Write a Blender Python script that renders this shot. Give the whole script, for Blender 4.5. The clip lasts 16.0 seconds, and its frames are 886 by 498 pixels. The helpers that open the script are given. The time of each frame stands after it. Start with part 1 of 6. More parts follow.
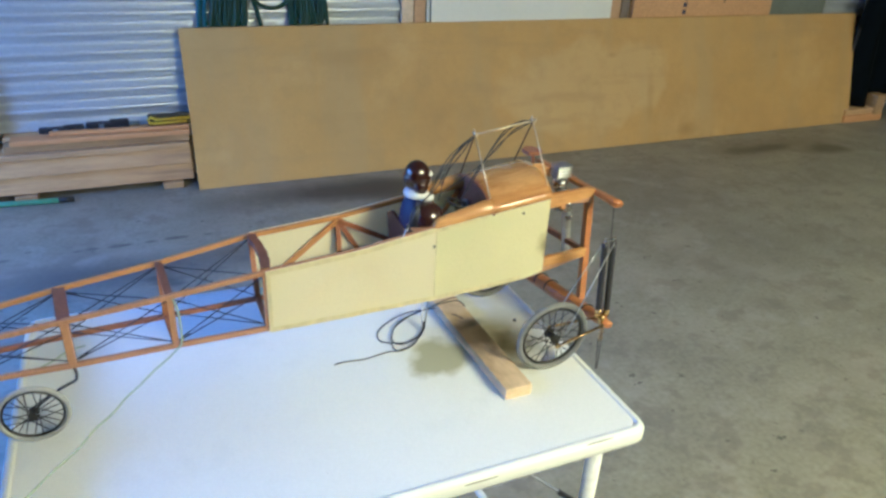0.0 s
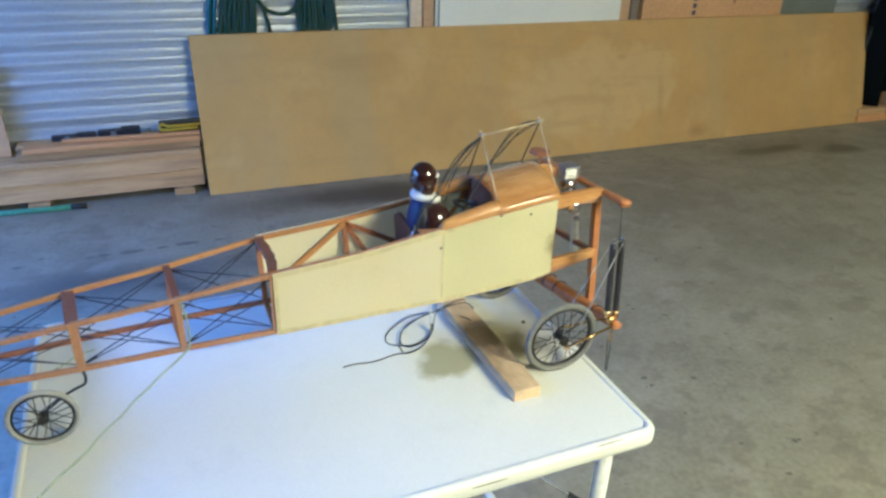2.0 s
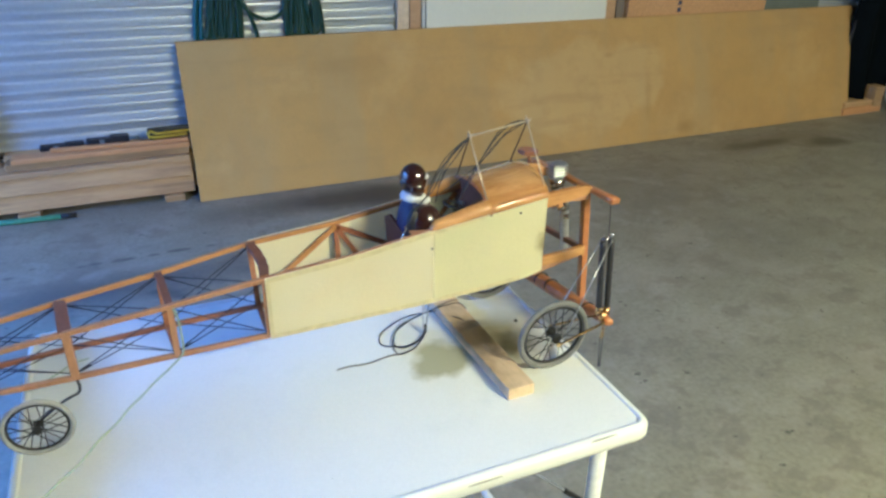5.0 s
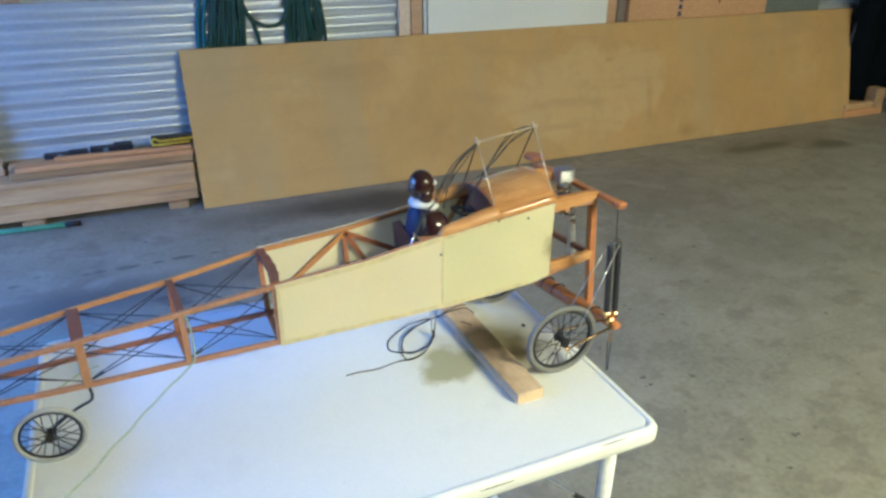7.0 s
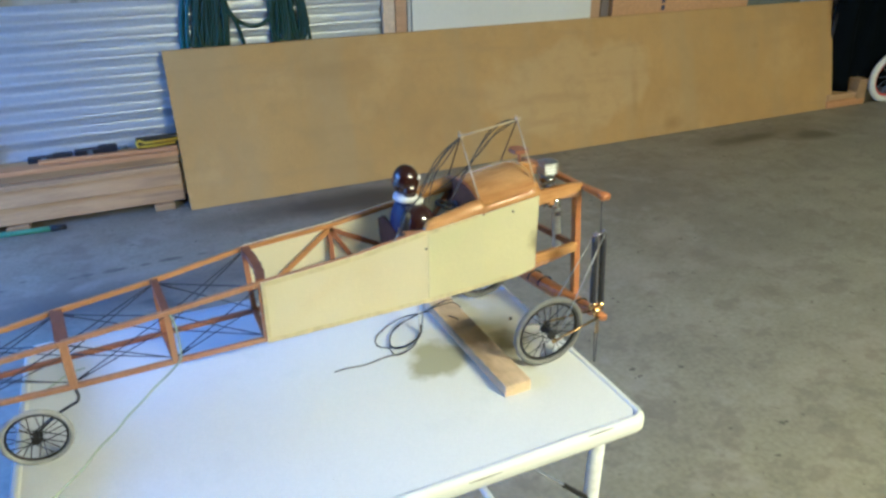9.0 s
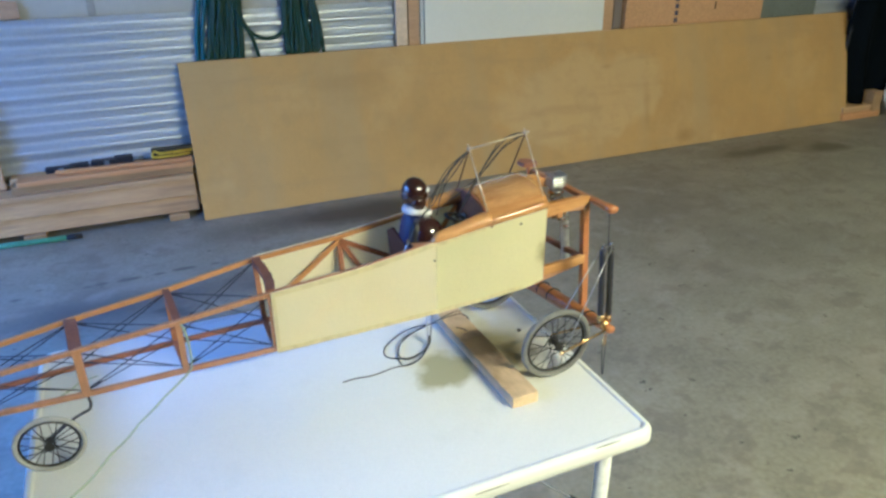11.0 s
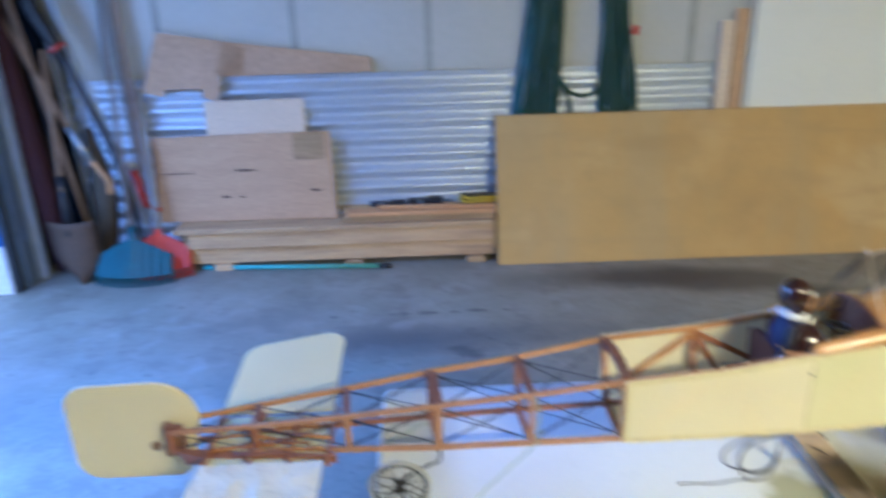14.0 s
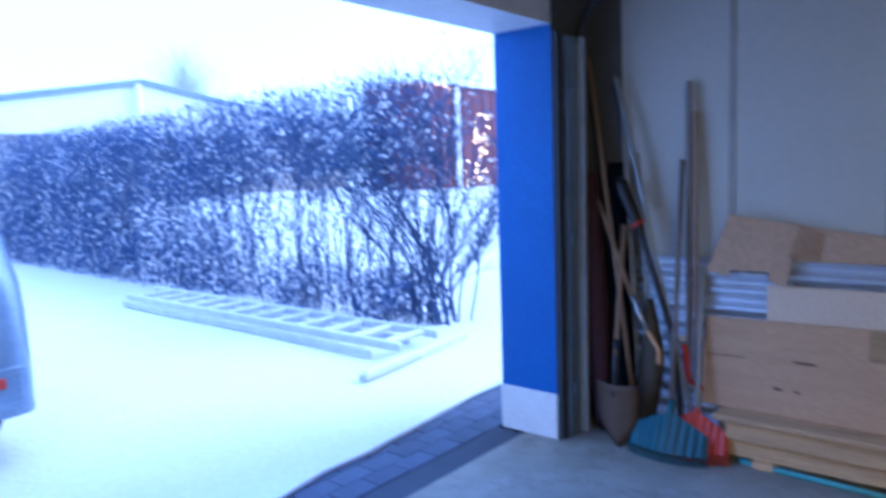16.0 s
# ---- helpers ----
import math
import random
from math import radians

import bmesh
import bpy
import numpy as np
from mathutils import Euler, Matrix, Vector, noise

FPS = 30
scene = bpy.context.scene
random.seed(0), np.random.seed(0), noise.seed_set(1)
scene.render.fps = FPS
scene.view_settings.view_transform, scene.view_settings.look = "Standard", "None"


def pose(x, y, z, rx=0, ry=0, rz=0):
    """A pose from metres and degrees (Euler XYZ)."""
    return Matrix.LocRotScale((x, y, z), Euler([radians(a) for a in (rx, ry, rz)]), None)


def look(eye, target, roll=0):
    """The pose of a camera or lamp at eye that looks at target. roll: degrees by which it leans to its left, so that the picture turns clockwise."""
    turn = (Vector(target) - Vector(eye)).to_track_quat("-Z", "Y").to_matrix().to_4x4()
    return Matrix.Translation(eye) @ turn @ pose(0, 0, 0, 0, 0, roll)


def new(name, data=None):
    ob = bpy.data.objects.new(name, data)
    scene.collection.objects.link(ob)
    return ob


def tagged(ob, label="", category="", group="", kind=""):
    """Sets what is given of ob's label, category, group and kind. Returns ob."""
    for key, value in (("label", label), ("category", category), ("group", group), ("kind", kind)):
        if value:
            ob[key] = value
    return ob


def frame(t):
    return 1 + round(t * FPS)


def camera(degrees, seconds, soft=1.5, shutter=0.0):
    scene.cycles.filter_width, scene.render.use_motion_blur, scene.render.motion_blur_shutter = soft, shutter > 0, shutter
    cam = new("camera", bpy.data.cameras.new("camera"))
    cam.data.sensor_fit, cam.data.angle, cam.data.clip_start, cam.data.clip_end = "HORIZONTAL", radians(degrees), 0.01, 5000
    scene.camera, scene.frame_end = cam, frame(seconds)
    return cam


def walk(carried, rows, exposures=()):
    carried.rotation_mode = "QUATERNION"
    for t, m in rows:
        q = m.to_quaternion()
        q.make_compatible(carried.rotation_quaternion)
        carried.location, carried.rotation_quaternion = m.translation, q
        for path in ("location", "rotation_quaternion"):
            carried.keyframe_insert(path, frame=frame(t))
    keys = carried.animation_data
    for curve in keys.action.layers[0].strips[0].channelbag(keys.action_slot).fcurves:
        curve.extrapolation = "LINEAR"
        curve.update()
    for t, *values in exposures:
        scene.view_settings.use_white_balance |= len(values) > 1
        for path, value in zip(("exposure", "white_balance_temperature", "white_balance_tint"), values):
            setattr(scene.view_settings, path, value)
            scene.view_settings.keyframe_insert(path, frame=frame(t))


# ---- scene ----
cam = camera(64.13, 16.0, soft=2.8, shutter=0.8)

# camera path: seconds, place, turn
PATH = [
    (0.0, -1.4483, 0.3519, 1.4664, 63.048, -2.713, -23.219),
    (0.5, -1.4475, 0.3515, 1.4619, 62.928, -2.370, -23.040),
    (1.0, -1.4454, 0.3517, 1.4615, 63.137, -2.368, -22.494),
    (1.5, -1.4438, 0.3520, 1.4615, 63.085, -1.967, -22.452),
    (2.0, -1.4415, 0.3501, 1.4608, 63.393, -1.902, -22.594),
    (2.5, -1.4394, 0.3499, 1.4608, 63.477, -1.770, -22.688),
    (3.0, -1.4384, 0.3478, 1.4596, 63.438, -1.436, -22.486),
    (3.5, -1.4380, 0.3432, 1.4627, 63.877, -1.445, -22.848),
    (4.0, -1.4363, 0.3425, 1.4626, 63.684, -1.127, -23.159),
    (6.5, -1.4529, 0.3450, 1.4638, 63.569, -1.169, -24.030),
    (7.0, -1.4545, 0.3438, 1.4665, 63.920, -0.588, -23.817),
    (7.5, -1.4610, 0.3523, 1.4616, 63.486, -0.634, -24.237),
    (8.0, -1.4554, 0.3547, 1.4597, 63.633, -0.361, -24.665),
    (8.5, -1.4542, 0.3446, 1.4594, 63.811, -0.424, -24.499),
    (9.0, -1.4497, 0.3364, 1.4619, 63.769, 0.039, -25.028),
    (11.5, -1.4457, 0.3259, 1.4694, 64.844, 0.210, -23.866),
    (12.0, -1.4446, 0.3286, 1.4711, 65.008, 0.111, -24.329),
    (12.5, -1.4528, 0.3327, 1.4731, 65.286, 0.155, -24.099),
    (13.0, -1.4891, 0.3451, 1.4850, 66.156, 0.242, -20.132),
    (13.5, -1.5484, 0.3712, 1.4981, 67.186, 0.896, -11.342),
    (14.0, -1.5843, 0.4105, 1.5077, 68.708, 1.453, -1.856),
    (14.5, -1.6393, 0.4529, 1.5421, 71.266, 1.550, 10.247),
    (15.0, -1.6641, 0.4940, 1.5315, 76.116, 2.724, 24.315),
    (15.5, -1.7200, 0.5301, 1.5664, 79.477, 2.814, 33.619),
    (16.0, -1.7454, 0.4866, 1.5267, 83.823, 1.983, 39.678),
]
EXPOSURES = [(0.0, 2.03, 4090, 8), (12.5, 2.02, 4080, 8), (13.8, 2.06, 4175, 13), (14.5, 2.14, 4105, 14), (15.1, 2.0, 4080, 14), (15.5, 1.78, 4150, 15), (16.0, 1.14, 4270, 19)]
walk(cam, [(t, pose(x, y, z, rx, ry, rz)) for t, x, y, z, rx, ry, rz in PATH], EXPOSURES)

# ---- light ----
world = bpy.data.worlds.new("winter_sky")
scene.world = world
world.use_nodes = True
wn = world.node_tree.nodes
sky = wn.new("ShaderNodeTexSky")
sky.sky_type = "NISHITA"
sky.sun_disc = False
sky.sun_elevation = radians(45)
sky.sun_rotation = radians(39)
sky.air_density, sky.dust_density = 1.0, 4.0
wn["Background"].inputs["Strength"].default_value = 0.175
cloud = wn.new("ShaderNodeMix")
cloud.data_type = "RGBA"
cloud.inputs["Factor"].default_value = 0.65
cloud.inputs["B"].default_value = (4.7, 5.5, 6.8, 1)
world.node_tree.links.new(sky.outputs["Color"], cloud.inputs["A"])
world.node_tree.links.new(cloud.outputs["Result"], wn["Background"].inputs["Color"])

sun = new("sun", bpy.data.lights.new("sun", "SUN"))
sun.data.energy, sun.data.angle, sun.data.color = 0.5, radians(30), (1.0, 0.95, 0.88)
sun.matrix_world = look((2.0, 2.5, 3.4), (0, 0, 0))


def area_lamp(name, eye, target, sx, sy, watts, colour, spread=180):
    data = bpy.data.lights.new(name, "AREA")
    data.shape, data.size, data.size_y, data.energy, data.color = "RECTANGLE", sx, sy, watts, colour
    data.spread = radians(spread)
    ob = new(name, data)
    ob.matrix_world = look(eye, target)
    return ob


# the daylight that comes in through the wide garage opening
area_lamp("daylight", (-3.95, 1.90, 2.2), (-2.95, 1.70, 0.0), 2.3, 0.6, 17, (0.26, 0.45, 1.0), 100)
# warm tubes under the ceiling
TUBES = [(0.3, -1.1, 2.50), (3.9, 0.6, 2.50)]
for tx, ty, tz in TUBES:
    area_lamp("tube_light", (tx, ty, tz - 0.075), (tx, ty + 1.6, 0), 1.2, 0.09, 41 if tx < 2 else 12, (1.0, 0.695, 0.25), 150)


# ---- materials ----
def mat(name, col, rough=0.6, metal=0.0, col2=None, scale=6.0, fine=70.0, bump=0.15, stretch=(1, 1, 1), coat=0.0,
        contrast=0.5, random_tint=0.0, translucent=0.0, speck=0.12, dist=0.002):
    m = bpy.data.materials.new(name)
    m.use_nodes = True
    nt, n = m.node_tree, m.node_tree.nodes
    bs = n["Principled BSDF"]
    c2 = col2 or tuple(c * 0.72 for c in col)
    co = n.new("ShaderNodeTexCoord")
    mp = n.new("ShaderNodeMapping")
    mp.inputs["Scale"].default_value = stretch
    nt.links.new(co.outputs["Object"], mp.inputs["Vector"])
    big = n.new("ShaderNodeTexNoise")
    big.inputs["Scale"].default_value, big.inputs["Detail"].default_value, big.inputs["Roughness"].default_value = scale, 6, 0.6
    nt.links.new(mp.outputs[0], big.inputs["Vector"])
    rp = n.new("ShaderNodeMapRange")
    rp.inputs["From Min"].default_value, rp.inputs["From Max"].default_value = 0.5 - contrast / 2, 0.5 + contrast / 2
    nt.links.new(big.outputs["Fac"], rp.inputs["Value"])
    mx = n.new("ShaderNodeMix")
    mx.data_type = "RGBA"
    mx.inputs["A"].default_value, mx.inputs["B"].default_value = (*col, 1), (*c2, 1)
    nt.links.new(rp.outputs[0], mx.inputs["Factor"])
    fn = n.new("ShaderNodeTexNoise")
    fn.inputs["Scale"].default_value, fn.inputs["Detail"].default_value = fine, 4
    nt.links.new(mp.outputs[0], fn.inputs["Vector"])
    sr = n.new("ShaderNodeMapRange")
    sr.inputs["From Min"].default_value, sr.inputs["From Max"].default_value = 0.3, 0.7
    sr.inputs["To Min"].default_value, sr.inputs["To Max"].default_value = 1 - speck, 1 + speck
    nt.links.new(fn.outputs["Fac"], sr.inputs["Value"])
    mu = n.new("ShaderNodeVectorMath")
    mu.operation = "SCALE"
    nt.links.new(mx.outputs["Result"], mu.inputs[0])
    nt.links.new(sr.outputs[0], mu.inputs["Scale"])
    out = mu.outputs[0]
    if random_tint:
        oi = n.new("ShaderNodeObjectInfo")
        rr = n.new("ShaderNodeMapRange")
        rr.inputs["To Min"].default_value, rr.inputs["To Max"].default_value = 1 - random_tint, 1 + random_tint
        nt.links.new(oi.outputs["Random"], rr.inputs["Value"])
        m2 = n.new("ShaderNodeVectorMath")
        m2.operation = "SCALE"
        nt.links.new(out, m2.inputs[0])
        nt.links.new(rr.outputs[0], m2.inputs["Scale"])
        out = m2.outputs[0]
    nt.links.new(out, bs.inputs["Base Color"])
    bs.inputs["Roughness"].default_value, bs.inputs["Metallic"].default_value = rough, metal
    bs.inputs["Coat Weight"].default_value = coat
    if bump:
        bp = n.new("ShaderNodeBump")
        bp.inputs["Strength"].default_value, bp.inputs["Distance"].default_value = bump, dist
        nt.links.new(fn.outputs["Fac"], bp.inputs["Height"])
        nt.links.new(bp.outputs[0], bs.inputs["Normal"])
    if translucent:
        tr = n.new("ShaderNodeBsdfTranslucent")
        nt.links.new(out, tr.inputs["Color"])
        ms = n.new("ShaderNodeMixShader")
        ms.inputs[0].default_value = translucent
        nt.links.new(bs.outputs[0], ms.inputs[1])
        nt.links.new(tr.outputs[0], ms.inputs[2])
        nt.links.new(ms.outputs[0], n["Material Output"].inputs["Surface"])
    return m


def stain_layer(m, scale, colour, lo, hi, amount, stretch=(1, 1, 1), seed=0.0):
    """Blotches of colour over a material: a second, sparse noise mixed into its base colour."""
    nt, n = m.node_tree, m.node_tree.nodes
    bs = n["Principled BSDF"]
    old = bs.inputs["Base Color"].links[0].from_socket
    co = n.new("ShaderNodeTexCoord")
    mp = n.new("ShaderNodeMapping")
    mp.inputs["Location"].default_value = (seed, seed * 0.7, seed * 1.3)
    mp.inputs["Scale"].default_value = stretch
    nz = n.new("ShaderNodeTexNoise")
    nz.inputs["Scale"].default_value, nz.inputs["Detail"].default_value, nz.inputs["Roughness"].default_value = scale, 7, 0.62
    nt.links.new(co.outputs["Object"], mp.inputs["Vector"])
    nt.links.new(mp.outputs[0], nz.inputs["Vector"])
    rp = n.new("ShaderNodeMapRange")
    rp.inputs["From Min"].default_value, rp.inputs["From Max"].default_value = lo, hi
    rp.inputs["To Max"].default_value = amount
    nt.links.new(nz.outputs["Fac"], rp.inputs["Value"])
    mx = n.new("ShaderNodeMix")
    mx.data_type = "RGBA"
    nt.links.new(rp.outputs[0], mx.inputs["Factor"])
    nt.links.new(old, mx.inputs["A"])
    mx.inputs["B"].default_value = (*colour, 1)
    nt.links.new(mx.outputs["Result"], bs.inputs["Base Color"])
    return m


def spot_layer(m, centre, radii, colour, amount, rough_edge=0.5, wobble=2.3):
    """One stain or patch with a shape of its own, round centre in the object's coordinates."""
    nt, n = m.node_tree, m.node_tree.nodes
    bs = n["Principled BSDF"]
    old = bs.inputs["Base Color"].links[0].from_socket
    co = n.new("ShaderNodeTexCoord")
    nz = n.new("ShaderNodeTexNoise")
    nz.inputs["Scale"].default_value, nz.inputs["Detail"].default_value = 1.5 / max(r for r in radii if r < 10), 8
    nt.links.new(co.outputs["Object"], nz.inputs["Vector"])
    mp = n.new("ShaderNodeMapping")
    mp.inputs["Scale"].default_value = [1 / r for r in radii]
    mp.inputs["Location"].default_value = [-c / r for c, r in zip(centre, radii)]
    nt.links.new(co.outputs["Object"], mp.inputs["Vector"])
    ln = n.new("ShaderNodeVectorMath")
    ln.operation = "LENGTH"
    nt.links.new(mp.outputs[0], ln.inputs[0])
    ad = n.new("ShaderNodeMath")
    ad.operation = "MULTIPLY_ADD"
    ad.inputs[1].default_value, ad.inputs[2].default_value = wobble, -wobble / 2
    nt.links.new(nz.outputs["Fac"], ad.inputs[0])
    a2 = n.new("ShaderNodeMath")
    nt.links.new(ad.outputs[0], a2.inputs[0])
    nt.links.new(ln.outputs["Value"], a2.inputs[1])
    rp = n.new("ShaderNodeMapRange")
    rp.inputs["From Min"].default_value, rp.inputs["From Max"].default_value = 1.0, 1.0 - rough_edge
    rp.inputs["To Max"].default_value = amount
    nt.links.new(a2.outputs[0], rp.inputs["Value"])
    mx = n.new("ShaderNodeMix")
    mx.data_type = "RGBA"
    nt.links.new(rp.outputs[0], mx.inputs["Factor"])
    nt.links.new(old, mx.inputs["A"])
    mx.inputs["B"].default_value = (*colour, 1)
    nt.links.new(mx.outputs["Result"], bs.inputs["Base Color"])
    return m


M = {}
M["tube_glow"] = bpy.data.materials.new("tube_glow")
M["tube_glow"].use_nodes = True
tg = M["tube_glow"].node_tree.nodes["Principled BSDF"]
tg.inputs["Emission Color"].default_value = (1.0, 0.78, 0.45, 1)
tg.inputs["Emission Strength"].default_value = 0.8
M["concrete"] = mat("concrete", (0.275, 0.264, 0.210), 0.5, col2=(0.19, 0.181, 0.143), scale=3.0, fine=55, bump=0.15, contrast=0.4, speck=0.15)
stain_layer(M["concrete"], 0.8, (0.15, 0.14, 0.122), 0.48, 0.70, 0.7, (1, 1.3, 1), 3.1)
stain_layer(M["concrete"], 6.0, (0.34, 0.32, 0.285), 0.56, 0.70, 0.5, (1, 1, 1), 5.3)
stain_layer(M["concrete"], 4.0, (0.10, 0.093, 0.082), 0.60, 0.72, 0.6, (1, 1, 1), 7.7)
stain_layer(M["concrete"], 3.4, (0.31, 0.285, 0.24), 0.50, 0.66, 0.5, (1, 1.2, 1), 11.4)
stain_layer(M["concrete"], 8.0, (0.165, 0.152, 0.128), 0.53, 0.62, 0.6, (1, 1.2, 1), 13.9)
stain_layer(M["concrete"], 45.0, (0.09, 0.085, 0.075), 0.66, 0.72, 0.7, (1, 1.2, 1), 17.2)
stain_layer(M["concrete"], 22.0, (0.06, 0.055, 0.05), 0.66, 0.70, 0.85, (1, 1, 1), 1.7)
spot_layer(M["concrete"], (-0.62, 3.78, 0), (0.62, 0.17, 1), (0.05, 0.047, 0.043), 0.85, 0.7)
spot_layer(M["concrete"], (-0.10, 3.70, 0), (0.60, 0.16, 1), (0.06, 0.057, 0.05), 0.75, 0.7)
spot_layer(M["concrete"], (2.50, 3.70, 0), (0.32, 0.10, 1), (0.055, 0.052, 0.045), 0.8, 0.5)
spot_layer(M["concrete"], (2.86, 3.58, 0), (0.28, 0.13, 1), (0.055, 0.052, 0.045), 0.75, 0.5)
spot_layer(M["concrete"], (0.35, 3.55, 0), (0.22, 0.11, 1), (0.04, 0.038, 0.036), 0.85, 0.9)
spot_layer(M["concrete"], (2.7, 3.72, 0), (0.70, 0.22, 1), (0.09, 0.085, 0.075), 0.6, 0.8)
spot_layer(M["concrete"], (-1.6, 3.2, 0), (0.9, 0.16, 1), (0.075, 0.07, 0.068), 0.6, 0.8)
SPOTS = ((-2.044, 3.439, 0.022), (-1.957, 3.494, 0.014), (-1.764, 3.443, 0.020), (-1.707, 3.448, 0.028), (-1.61, 3.446, 0.030), (-1.57, 3.447, 0.022),
         (-1.468, 3.449, 0.020), (-1.382, 3.458, 0.024), (-1.343, 3.456, 0.026), (-1.224, 3.453, 0.015), (-1.462, 3.096, 0.045), (-1.425, 3.06, 0.055), (-1.397, 3.026, 0.035))
for sx, sy, sr in SPOTS:
    spot_layer(M["concrete"], (sx, sy, 0), (sr * 1.5, sr * 0.75, 1), (0.05, 0.05, 0.052), 0.62, 0.6, 1.9)
M["wall_panel"] = mat("wall_panel", (0.49, 0.495, 0.475), 0.6, col2=(0.43, 0.435, 0.415), scale=1.2, fine=30, bump=0.0, speck=0.03)
M["strip"] = mat("cover_strip", (0.36, 0.36, 0.34), 0.6)
M["ceiling"] = mat("ceiling_boards", (0.36, 0.35, 0.33), 0.8)
M["zinc"] = mat("galvanised_sheet", (0.63, 0.67, 0.745), 0.38, 0.60, col2=(0.56, 0.60, 0.68), scale=2, fine=60, bump=0.0, speck=0.05)
M["steel"] = mat("door_rail_steel", (0.24, 0.30, 0.39), 0.45, 0.5)
M["seal"] = mat("rubber_seal", (0.045, 0.055, 0.07), 0.7)
M["pale_metal"] = mat("pale_metal_pole", (0.50, 0.55, 0.61), 0.4, 0.3)
# near black that carries the corner's shade as colour
M["shade_dark"] = mat("corner_shade", (0.10, 0.10, 0.10), 0.8)
M["blue_paint"] = mat("blue_wall_paint", (0.036, 0.125, 0.43), 0.65, col2=(0.028, 0.10, 0.37), scale=2, bump=0.2)
M["white_paint"] = mat("white_plinth_paint", (0.78, 0.79, 0.80), 0.6, col2=(0.68, 0.69, 0.70))
# grey pavers tinted blue, with the outdoor glare painted in
M["paver"] = mat("glare_blue_paver", (0.088, 0.110, 0.172), 0.8, random_tint=0.15, fine=120)
M["joint"] = mat("drain_strip", (0.05, 0.062, 0.088), 0.8)
M["snow"] = mat("snow", (0.73, 0.755, 0.78), 0.8, col2=(0.69, 0.725, 0.755), scale=1.5, fine=25, bump=0.4, dist=0.02, speck=0.04)
M["chip"] = mat("chipboard", (0.495, 0.322, 0.098), 0.60, col2=(0.42, 0.270, 0.078), scale=1.6, fine=220, bump=0.12, speck=0.10)
stain_layer(M["chip"], 1.1, (0.37, 0.235, 0.08), 0.48, 0.66, 0.75, (1, 1, 1), 4.9)
stain_layer(M["chip"], 2.2, (0.54, 0.39, 0.16), 0.54, 0.72, 0.5, (1, 1, 1), 2.3)
stain_layer(M["chip"], 1.6, (0.41, 0.30, 0.13), 0.46, 0.64, 0.6, (2.2, 1, 0.4), 8.1)
spot_layer(M["chip"], (0.08, 0.1, 0.38), (0.62, 90, 0.26), (0.56, 0.425, 0.20), 0.4, 0.3)
stain_layer(M["chip"], 8.0, (0.37, 0.255, 0.09), 0.50, 0.68, 0.4, (1, 1, 1), 12.6)
stain_layer(M["chip"], 3.0, (0.38, 0.26, 0.10), 0.55, 0.68, 0.5, (0.4, 1, 3.0), 15.2)
stain_layer(M["chip"], 7.0, (0.24, 0.165, 0.085), 0.70, 0.80, 0.5, (1, 1, 1), 9.3)
for cx, cz, rx, rz, amount in ((0.83, 0.07, 0.10, 0.05, 0.5), (0.21, 0.57, 0.05, 0.02, 0.4), (2.30, 0.42, 0.14, 0.42, 0.22), (0.52, 0.30, 0.03, 0.16, 0.25), (-1.55, 0.62, 0.24, 0.05, 0.25), (1.62, 0.52, 0.05, 0.03, 0.3)):
    spot_layer(M["chip"], (cx, 0.1, cz), (rx, 3, rz), (0.27, 0.165, 0.045), amount, 0.9)
M["plank"] = mat("sawn_timber", (0.50, 0.345, 0.165), 0.7, col2=(0.36, 0.24, 0.12), scale=5, fine=60, stretch=(0.35, 6, 6), bump=0.25, random_tint=0.32, contrast=0.35)
stain_layer(M["plank"], 2.6, (0.21, 0.13, 0.08), 0.52, 0.70, 0.65, (0.5, 7, 7), 2.9)
stain_layer(M["plank"], 1.6, (0.56, 0.38, 0.19), 0.52, 0.66, 0.7, (1, 2, 6), 6.1)
M["plank_orange"] = mat("fresh_batten", (0.58, 0.33, 0.14), 0.65, col2=(0.46, 0.25, 0.10), scale=5, fine=60, stretch=(0.4, 6, 6))
M["ply"] = mat("plywood", (0.52, 0.35, 0.20), 0.65, col2=(0.42, 0.275, 0.15), scale=3, fine=50, stretch=(0.5, 3, 4), bump=0.1)
M["ply_light"] = mat("bare_board", (0.66, 0.55, 0.42), 0.65, col2=(0.60, 0.49, 0.36), scale=3)
M["knot"] = mat("dark_knot", (0.085, 0.05, 0.035), 0.7)
M["cardboard"] = mat("cardboard", (0.46, 0.325, 0.215), 0.8, col2=(0.40, 0.28, 0.18), scale=4, fine=40, bump=0.1)
# darker copy of the cardboard, for shade painted on the fold
M["shaded_card"] = mat("shaded_cardboard", (0.36, 0.245, 0.15), 0.8, col2=(0.30, 0.20, 0.12), scale=4, fine=40, bump=0.1)
M["carton"] = mat("brown_carton", (0.55, 0.34, 0.155), 0.75, col2=(0.48, 0.29, 0.13), scale=3)
M["ink"] = mat("dark_print", (0.06, 0.06, 0.12), 0.7)
M["white_board"] = mat("white_board", (0.76, 0.77, 0.74), 0.5, col2=(0.70, 0.71, 0.68), scale=1.5, bump=0.0, speck=0.02)
M["grey_board"] = mat("grey_board", (0.165, 0.185, 0.175), 0.7)
M["hose"] = mat("green_hose", (0.005, 0.040, 0.026), 0.45, col2=(0.004, 0.028, 0.020), scale=10)
M["hose_blue"] = mat("blue_green_hose", (0.018, 0.10, 0.17), 0.4, col2=(0.014, 0.08, 0.13), scale=10)
M["red"] = mat("red_plastic", (0.55, 0.05, 0.03), 0.45)
M["teal"] = mat("teal_plastic", (0.008, 0.080, 0.105), 0.5, col2=(0.005, 0.050, 0.070), fine=30)
